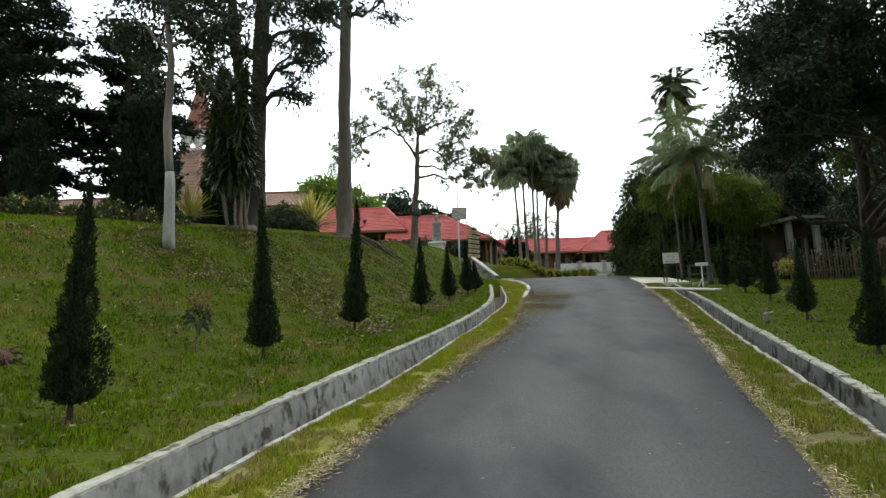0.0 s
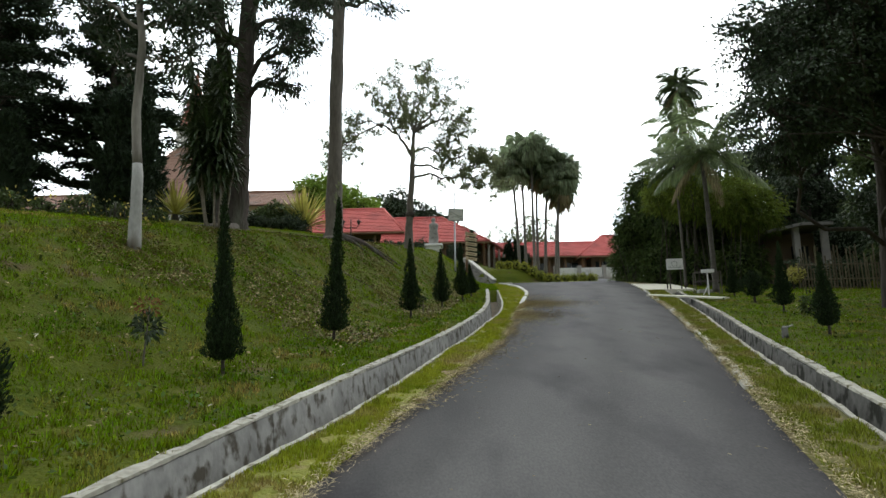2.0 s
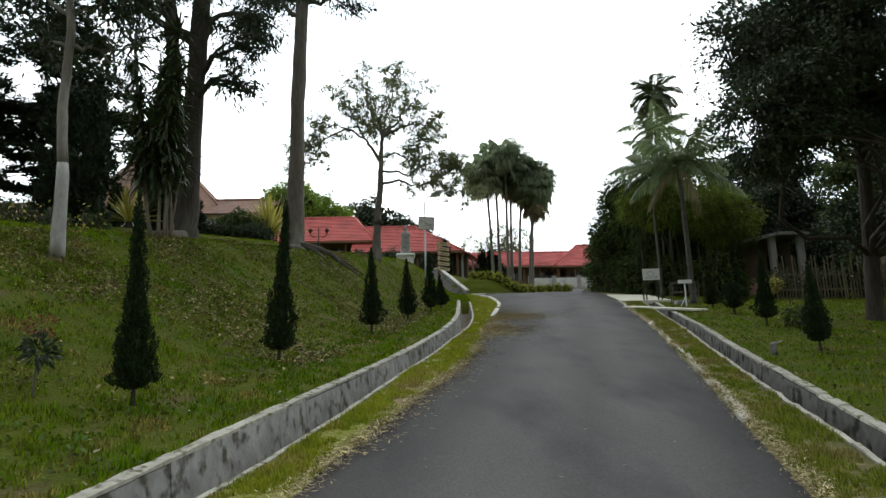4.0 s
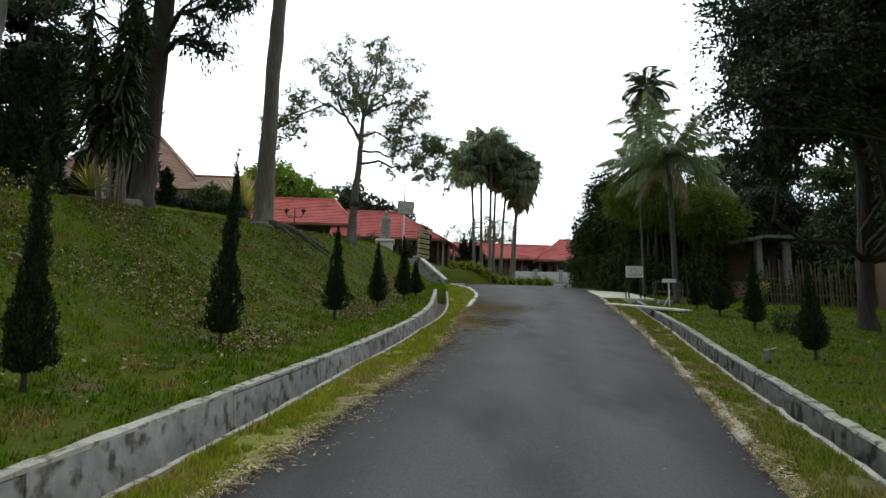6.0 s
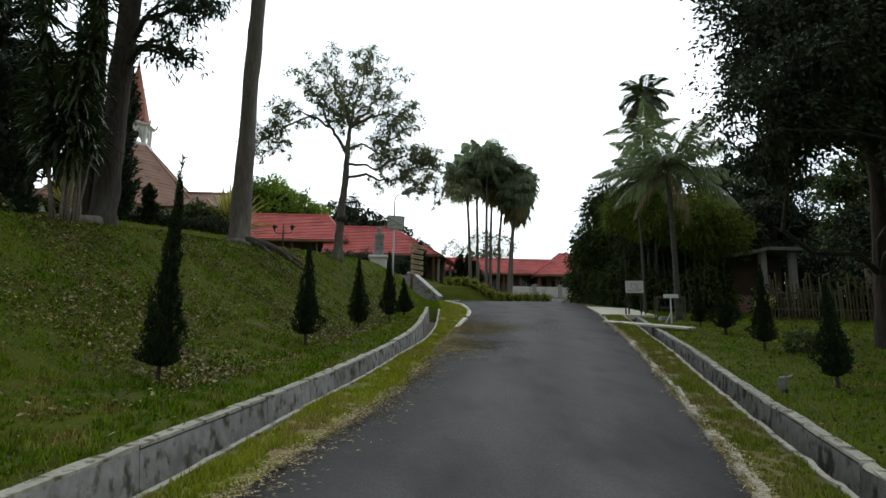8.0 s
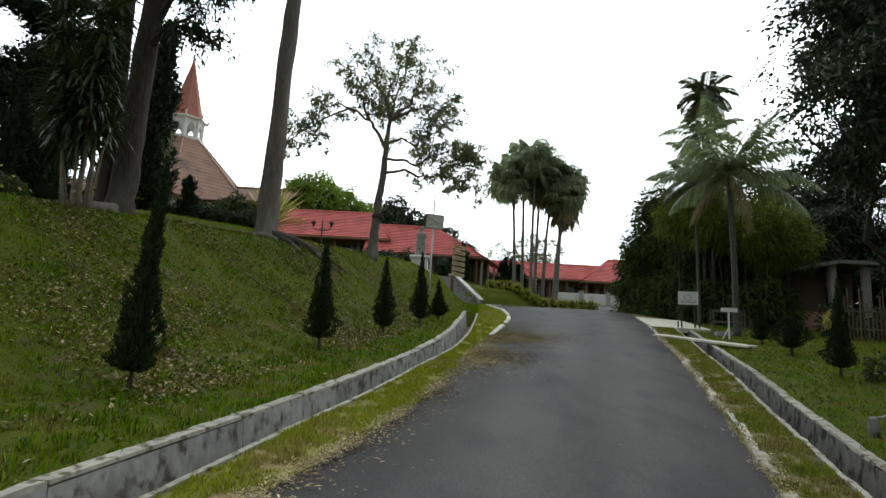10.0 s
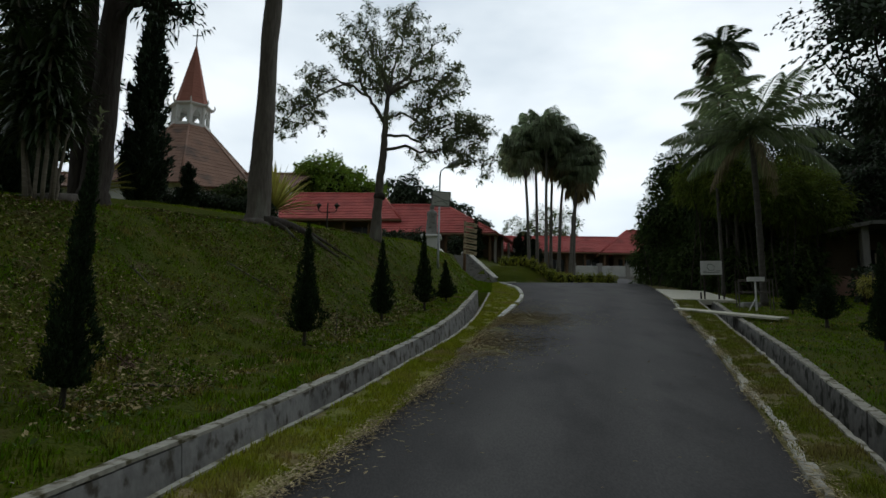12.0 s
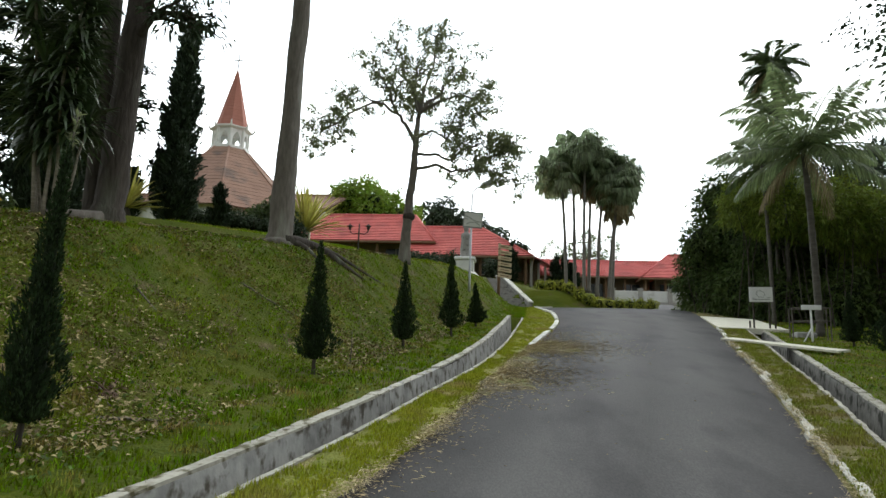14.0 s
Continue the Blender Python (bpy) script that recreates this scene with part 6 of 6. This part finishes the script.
for i in range(44):
    x = 15.9 + 0.118 * i + frng.uniform(-0.02, 0.02)
    y = 30.2 - 0.039 * i
    z = ground_z(x, y)
    h = frng.uniform(1.35, 2.0) if i % 5 else frng.uniform(0.9, 1.3)
    lean = frng.uniform(-0.03, 0.03)
    Geo().tube([(x, y, z - 0.1), (x + lean, y, z + h)], [0.034, 0.030], 6).obj("slat", BAMBOO, fence)
for h in (0.45, 1.1):
    Geo().tube([(15.8, 30.26, ground_z(15.8, 30.2) + h), (21.0, 28.55, ground_z(21, 28.5) + h)], [0.03, 0.03], 6).obj("rail", BAMBOO, fence)
rail = thing("low_fence")
tagged(rail, "low white rail fence before the church", "fence")
for i in range(9):
    x = -17.0 + 1.0 * i
    z = ground_z(x, 42.0)
    Geo().box(x - 0.06, 41.95, z - 0.2, x + 0.06, 42.05, z + 0.85, ch=0.01).obj("post", WALL_WHITE, rail)
for h in (0.4, 0.75):
    Geo().tube([(-17.0, 42.0, ground_z(-17, 42) + h), (-9.0, 42.0, ground_z(-9, 42) + h)], [0.035, 0.035], 6).obj("rail", WALL_WHITE, rail)

thicket("hedge", "clipped hedge with yellow-green tops above the lane", "hedge", [(3.9 + 0.55 * i, 46.9 - 0.16 * i, 0.22, 0.40) for i in range(12)], 9000, (0.10, 0.05), material("hedge_leaves", (0.17, 0.22, 0.02), (0.46, 0.45, 0.05), 0.7, 1.2, 5, 0, per_island=0.4), 151)
thicket("flower_bed", "flowering shrubs with yellow blooms along the bank's crest", "shrubs", [(-14.5 + 0.75 * i, 17.0 + 0.3 * i + 0.4 * math.sin(i), 0.14, 0.38 + 0.1 * math.sin(2.3 * i)) for i in range(9)], 7000, (0.13, 0.06), LEAF_MID, 152, False)
thicket("flower_bed", "yellow flowers scattered over the crest shrubs", "flowers", [(-14.4 + 0.75 * i, 16.9 + 0.3 * i, 0.30, 0.40) for i in range(9)], 300, (0.09, 0.08), FLOWER, 153, False)
thicket("shrub", "pale leafy shrub before the church", "shrub", [(-10.1, 39.0, 1.0, 0.9), (-9.3, 39.2, 0.9, 0.7), (-10.8, 39.3, 0.8, 0.7)], 4200, (0.20, 0.09), LEAF_MID, 154, False)
thicket("hedge", "low dark hedge along the crest before the church", "hedge", [(-14.6 + 0.7 * i, 37.6 + 0.15 * math.sin(2 * i), 0.40, 0.55 + 0.1 * math.sin(1.7 * i)) for i in range(10)], 9000, (0.15, 0.07), LEAF_DARK, 159)
thicket("shrub", "dark shrubs beside the garden house", "shrub", [(16.8, 31.5, 0.5, 0.8), (18.4, 30.8, 0.5, 0.9), (20.2, 29.8, 0.5, 0.9), (21.8, 28.0, 0.5, 0.9)], 8000, (0.16, 0.08), LEAF_DARK, 155)
thicket("shrub", "yellow-flowered shrub beside the bamboo fence", "shrub", [(15.9, 30.4, 0.7, 0.34)], 550, (0.13, 0.055), LEAF_YELLOW, 156, False)
thicket("shrub", "small leafy shrub beside the cypress", "shrub", [(9.95, 18.6, 0.22, 0.32)], 500, (0.12, 0.06), LEAF_MID, 157, False)
thicket("shrub", "dark shrubs in front of the long building", "shrub", [(-4.5, 50.6, 0.6, 0.8), (-3.2, 50.6, 0.6, 0.8), (-1.9, 51.2, 0.8, 0.7), (0.8, 51.2, 0.7, 0.6)], 4000, (0.18, 0.09), LEAF_DARK, 158)


def croton(x, y):
    root = thing("croton", on_ground(x, y, 0.0))
    root.scale = (0.8, 0.8, 0.92)
    tagged(root, "thin young croton with reddish top leaves on the bank", "shrub")
    nr = np.random.default_rng(160)
    rng = random.Random(160)
    Geo().tube(fork_path((0, 0, -0.05), (0.05, 0, 0.85), rng, 0.02, 5), [0.016, 0.015, 0.014, 0.012, 0.010, 0.008], 6).obj("stem", BARK, root, True)
    for nm, zc, r, n, mat, le in (("leaves", 0.56, 0.24, 150, LEAF_DARK, 0.12), ("top_leaves", 0.86, 0.19, 110, RED_LEAF, 0.07)):
        v = unit(nr.normal(size=(n, 3))) * r * nr.uniform(0.3, 1, (n, 1)) * np.array([1, 1, 0.75])
        new(nm, leaf_mesh(nm, v + np.array([0.03, 0, zc]), v + np.array([0, 0, 0.05]), le, le * 0.45, mat, nr, 0.3)).parent = root


croton(-3.75, 9.6)

# ---- kerbs, grass, straw and fallen leaves ----
kerb = thing("kerb")
tagged(kerb, "worn white concrete kerb round the grass corner", "kerb", kind="structure")
krng = random.Random(9)
y = 23.6
while y < 43.6:
    e = y + krng.uniform(0.45, 0.8)
    if krng.random() < 0.90:
        a, b = Vector((road_left(y) - 0.02, y, base_z(y))), Vector((road_left(e - 0.03) - 0.02, e - 0.03, base_z(e)))
        n = Vector((-(b - a).y, (b - a).x, 0)).normalized() * 0.085
        h = krng.uniform(0.06, 0.10)
        up = Vector((0, 0, h))
        dn = Vector((0, 0, -0.1))
        g = Geo()
        g.v = [a - n + dn, a + n + dn, a + n * 0.85 + up, a - n * 0.85 + up, b - n + dn, b + n + dn, b + n * 0.85 + up * 0.9, b - n * 0.85 + up * 0.95]
        g.f = [(3, 2, 1, 0), (4, 5, 6, 7), (0, 1, 5, 4), (1, 2, 6, 5), (2, 3, 7, 6), (3, 0, 4, 7)]
        g.obj("kerb_stone", WHITEKERB, kerb)
    y = e
edge = thing("road_edging")
tagged(edge, "broken pale concrete edging along the asphalt", "edging", kind="structure")
y = 9.0
while y < 31.0:
    e = y + krng.uniform(0.18, 0.55)
    if krng.random() < 0.93:
        w = krng.uniform(0.04, 0.085)
        off = krng.uniform(-0.03, 0.04)
        k = 4
        g = Geo()
        for i in range(k + 1):
            q = y + (e - y - 0.02) * i / k
            x = road_right(q) + 0.06 + off + 0.025 * noise.noise((q * 5, 2, 2))
            ww = w * (0.7 + 0.5 * abs(noise.noise((q * 6, 8, 2))))
            z = base_z(q)
            g.v += [(x - ww, q, z - 0.02), (x - ww * 0.9, q, z + 0.036), (x + ww * 0.9, q, z + 0.036), (x + ww, q, z - 0.02)]
        g.f = [(r * 4 + c, r * 4 + c + 1, r * 4 + 5 + c, r * 4 + 4 + c) for r in range(k) for c in range(3)] + [(0, 1, 2, 3), (k * 4 + 3, k * 4 + 2, k * 4 + 1, k * 4)]
        g.obj("edging_piece", WHITEKERB, edge)
    y = e

GY = np.arange(-14.0, 47.0, 0.25)
GD = np.concatenate([np.arange(0.1, 12.0, 0.25)])
LEFT_Z = np.array([[ground_z(wall_left(q) - d, q) for d in GD] for q in GY])
RIGHT_Z = np.array([[ground_z(wall_right(q) + d, q) for d in GD] for q in GY])
WL, WR = np.array([wall_left(q) for q in GY]), np.array([wall_right(q) for q in GY])
RL, RR = np.array([road_left(q) for q in GY]), np.array([road_right(q) for q in GY])
LR = np.array([lip_right(q) for q in GY])
LL = np.array([lip_left(q) for q in GY])
BZ = np.array([base_z(q) for q in GY])


def table(t, d, q):
    i = np.clip((q - GY[0]) / 0.25, 0, len(GY) - 1.001)
    j = np.clip((d - GD[0]) / 0.25, 0, len(GD) - 1.001)
    a, b = i.astype(int), j.astype(int)
    u, v = i - a, j - b
    return t[a, b] * (1 - u) * (1 - v) + t[a + 1, b] * u * (1 - v) + t[a, b + 1] * (1 - u) * v + t[a + 1, b + 1] * u * v


gr = np.random.default_rng(200)


def scatter(kind, n, y0, y1, d0, d1, near=1.0):
    """Points on the left bank, the right lawn or a verge; near > 1 packs them towards the start of the lane."""
    q = y0 + (y1 - y0) * gr.uniform(0, 1, n) ** near
    d = gr.uniform(d0, d1, n)
    if kind == "left":
        return np.stack([np.interp(q, GY, WL) - d, q, table(LEFT_Z, d, q)], 1)
    if kind == "right":
        return np.stack([np.interp(q, GY, WR) + d, q, table(RIGHT_Z, d, q)], 1)
    if kind == "gap_left":
        a, b = np.interp(q, GY, WL) - 0.05, np.interp(q, GY, WL) + 0.62
    elif kind == "verge_left":
        a, b = np.interp(q, GY, LL) + 0.01, np.interp(q, GY, RL) + 0.06
    else:
        a, b = np.interp(q, GY, RR) - 0.02, np.interp(q, GY, LR) - 0.01
    return np.stack([a + (b - a) * d, q, np.interp(q, GY, BZ) + 0.012], 1)


def blades(name, label, p, height, width, mat, lean=0.5):
    tuft = np.array([noise.noise((x * 2.3, y * 2.3, 1.0)) + 0.8 * noise.noise((x * 7.0, y * 7.0, 5.0)) for x, y, z in p])
    p, tuft = p[tuft > -0.26], tuft[tuft > -0.26]
    n = len(p)
    a = gr.uniform(0, 2 * np.pi, n)
    h = height * gr.uniform(0.5, 1.3, (n, 1)) * np.clip(0.85 + 1.1 * tuft, 0.35, 1.8)[:, None]
    s = np.stack([np.cos(a), np.sin(a), np.zeros(n)], 1) * width / 2
    b = gr.uniform(0, 2 * np.pi, n)
    tip = p + np.stack([np.cos(b), np.sin(b), np.zeros(n)], 1) * h * lean * gr.uniform(0.2, 1.2, (n, 1)) + np.array([0, 0, 1.0]) * h
    v = np.stack([p - s, p + s, tip], 1).reshape(-1, 3)
    ob = new(name, raw_mesh(name, v, np.arange(n * 3).reshape(n, 3), mat))
    return tagged(ob, label, "grass", kind="stuff")


blades("grass", "short mown grass on the bank", np.concatenate([scatter("left", 350000, 2.0, 43.0, 0.03, 11.6, 1.35), scatter("left", 60000, -12.0, 2.2, 0.03, 11.6), scatter("gap_left", 9000, 33.8, 43.0, 0.0, 1.0)]), 0.062, 0.020, BLADE)
blades("grass", "short mown grass on the lawn", np.concatenate([scatter("right", 170000, 2.0, 36.0, 0.02, 11.6, 1.25), scatter("right", 50000, -12.0, 2.2, 0.02, 11.6)]), 0.05, 0.017, BLADE)
blades("grass", "yellowish verge grass below the drain wall", np.concatenate([scatter("verge_left", 75000, 2.0, 43.5, 0.0, 1.0, 1.3), scatter("verge_left", 14000, -12.0, 2.2, 0.0, 1.0)]), 0.045, 0.014, BLADE_DRY)
blades("grass", "worn olive verge grass between asphalt and drain", np.concatenate([scatter("verge_right", 50000, 2.0, 31.0, 0.06, 1.0, 1.3), scatter("verge_right", 14000, -12.0, 2.2, 0.06, 1.0)]), 0.042, 0.014, BLADE_WORN)


def flakes(name, label, cat, p, size, aspect, mat, lift=0.012, tilt=0.35):
    n = len(p)
    a = gr.uniform(0, 2 * np.pi, n)
    s = size * gr.uniform(0.4, 1.4, (n, 1))
    u = np.stack([np.cos(a), np.sin(a), gr.normal(0, tilt, n)], 1)
    w = np.stack([-np.sin(a), np.cos(a), gr.normal(0, tilt, n)], 1) * aspect
    c = p + np.array([0, 0, lift]) + np.abs(u[:, 2:3]) * s * np.array([0, 0, 0.5])
    v = np.stack([c - u * s / 2, c + w * s / 2 + np.array([0, 0, 0.004]), c + u * s / 2, c - w * s / 2 + np.array([0, 0, 0.004])], 1).reshape(-1, 3)
    return tagged(new(name, raw_mesh(name, v, np.arange(n * 4).reshape(n, 4), mat)), label, cat, kind="stuff")


lit = np.concatenate([scatter("left", 60000, 11.5, 30.0, 1.0, 7.5), scatter("left", 4000, 3.0, 12.0, 1.2, 7.5)])
keep = np.array([noise.noise((x * 0.45, y * 0.45, 4.0)) for x, y, z in lit]) + gr.normal(0, 0.18, len(lit)) > 0.02
flakes("fallen_leaves", "dry brown leaves scattered over the bank", "leaves", np.concatenate([lit[keep], scatter("left", 700, 3, 30, 0.1, 8), scatter("right", 500, 6, 28, 0.1, 8)]), 0.058, 0.5, LITTER, 0.045)
PALE_LEAF = material("bleached_leaves", (0.30, 0.28, 0.19), (0.46, 0.43, 0.32), 0.7, 2, 20, 0, per_island=0.4)
flakes("fallen_leaves", "single bleached leaves lying on the grass", "leaves", np.concatenate([scatter("left", 260, 5, 30, 0.1, 9), scatter("right", 80, 5, 28, 0.1, 8)]), 0.065, 0.45, PALE_LEAF, 0.04)


def straw_strip(n, y0, y1, left, spread, shift=0.0):
    q = gr.uniform(y0, y1, n)
    x = np.interp(q, GY, RL if left else RR) + gr.normal(0, spread, n) + shift
    m = np.array([noise.noise((2.0 if left else 9.0, t * 0.9, 3.0)) for t in q]) + gr.normal(0, 0.25, n) > -0.05
    p = np.stack([x, q, np.interp(q, GY, BZ) + 0.042], 1)
    return p[m]


flakes("straw", "dry pale grass cuttings along the asphalt edge", "straw", np.concatenate([straw_strip(34000, 2.5, 24.0, True, 0.075, 0.07), straw_strip(22000, 2.5, 26.0, False, 0.065, 0.03)]), 0.055, 0.11, STRAW, 0.012, 0.2)
q = np.concatenate([gr.normal(23.2, 1.0, 6500), gr.normal(18.8, 0.8, 3600), gr.normal(26.5, 1.2, 900), gr.uniform(8.0, 24.0, 2600)])
xx = np.interp(q, GY, RL) + np.abs(gr.normal(0, 0.75, len(q))) * np.where(q > 20.5, 1.15, np.where(q > 16.0, 0.8, 0.35))
flakes("road_litter", "dry leaves and straw swept onto the asphalt", "leaves", np.stack([xx, q, np.interp(q, GY, BZ) + 0.045], 1), 0.06, 0.28, SWEEPINGS, 0.012, 0.12)
q = gr.uniform(2, 34, 150)
xx = np.interp(q, GY, RL) + gr.uniform(0.1, 0.95, len(q)) * (np.interp(q, GY, RR) - np.interp(q, GY, RL))
flakes("road_litter", "single fallen leaves on the asphalt", "leaves", np.stack([xx, q, np.interp(q, GY, BZ) + 0.052], 1), 0.05, 0.35, LITTER, 0.004, 0.04)
for i, (x, y, le, yaw) in enumerate(((-2.6, 20.3, 1.1, 10), (-3.4, 17.5, 0.9, -25), (-1.6, 14.4, 0.7, 20), (-2.2, 14.8, 0.5, -40))):
    d = Vector((math.cos(math.radians(yaw)), math.sin(math.radians(yaw)), 0)) * le / 2
    a, b = Vector((x, y, 0)) - d, Vector((x, y, 0)) + d
    a.z, b.z = ground_z(a.x, a.y) + 0.02, ground_z(b.x, b.y) + 0.02
    tagged(Geo().tube(fork_path(a, b, random.Random(i), 0.02, 5), [0.014, 0.018, 0.017, 0.014, 0.01, 0.006], 6).obj("fallen_branch", BARK, soft=True), "thin dry fallen branch on the bank", "branch")

# soil and moss washed onto the asphalt
SOIL = material("washed_soil", (0.075, 0.062, 0.040), (0.16, 0.13, 0.07), 0.95, 3.5, 18, 0.7, col_c=(0.15, 0.16, 0.04), c_scale=1.4, c_lo=0.48, c_hi=0.62)


def soil_patch(x, y, rx, ry, seed):
    g = Geo()
    n, rings = 40, 4
    g.v.append((x, y, base_z(y) + 0.062))
    for r in range(1, rings + 1):
        for k in range(n):
            a = 2 * math.pi * k / n
            f = r / rings * (1 + 0.5 * noise.noise((math.cos(a) * 1.5 + seed, math.sin(a) * 1.5, 1)) + 0.45 * noise.noise((math.cos(a) * 5 + seed, math.sin(a) * 5, 2)))
            px, py = x + math.cos(a) * rx * f, y + math.sin(a) * ry * f
            px = max(px, road_left(py) - 0.05)
            g.v.append((px, py, base_z(py) + (0.060 if r < rings else 0.026)))
    g.f = [(0, 1 + k, 1 + (k + 1) % n) for k in range(n)]
    g.f += [(1 + (r - 1) * n + k, 1 + r * n + k, 1 + r * n + (k + 1) % n, 1 + (r - 1) * n + (k + 1) % n) for r in range(1, rings) for k in range(n)]
    tagged(g.obj("soil_patch", SOIL, soft=True), "thin patch of washed soil and moss on asphalt", "soil", kind="structure")


soil_patch(3.15, 23.2, 0.75, 1.2, 1)
soil_patch(2.1, 18.0, 0.5, 0.8, 5)
soil_patch(2.4, 20.6, 0.35, 0.8, 13)

# broad-leaved weeds among the grass
wp = np.concatenate([scatter("left", 9000, 3.0, 26.0, 0.05, 8.0, 1.3), scatter("right", 3500, 4.0, 24.0, 0.05, 8.0, 1.3)])
wk = np.array([noise.noise((x * 0.8, y * 0.8, 9.0)) for x, y, z in wp]) > -0.05
WEED = material("weed_leaves", (0.035, 0.070, 0.010), (0.095, 0.150, 0.022), 0.8, 1.2, 5, 0, per_island=0.5, through=0.2)
flakes("weeds", "small broad-leaved weeds among the mown grass", "weeds", wp[wk], 0.055, 0.7, WEED, 0.045, 0.5)


DEADWOOD = material("rotten_wood", (0.05, 0.030, 0.018), (0.12, 0.075, 0.045), 0.95, 6, 30, 0.8)


def dead_stump(x, y, seed, size):
    root = thing("dead_stump", on_ground(x, y, 0.05))
    tagged(root, "small dead stump with a tangle of brown roots", "stump")
    rng = random.Random(seed)
    Geo().lathe([(0.24 * size, -0.05), (0.20 * size, 0.06 * size), (0.15 * size, 0.12 * size), (0.06 * size, 0.15 * size)], 9).obj("stump", DEADWOOD, root, True)
    for i in range(16):
        a = rng.uniform(0, 6.28)
        le = rng.uniform(0.25, 0.6) * size
        dx, dy = math.cos(a) * le, math.sin(a) * le
        e = (dx, dy, ground_z(x + dx, y + dy) - root.location.z + rng.uniform(0.0, 0.08))
        Geo().tube(fork_path((0, 0, 0.12 * size), e, rng, 0.04, 4), [0.022 * size, 0.018 * size, 0.014 * size, 0.010 * size, 0.004], 5).obj("root", DEADWOOD, root, True)


dead_stump(-2.23, 14.9, 3, 0.62)
dead_stump(-5.15, 7.4, 4, 0.85)
sk = thing("stake", on_ground(-0.53, 19.0, 0.05))
tagged(sk, "thin dead twig standing in the grass", "twig")
Geo().tube([(0, 0, 0), (0.02, 0, 0.3), (0.01, 0, 0.62)], [0.012, 0.010, 0.006], 6).obj("stem", BARK, sk, True)
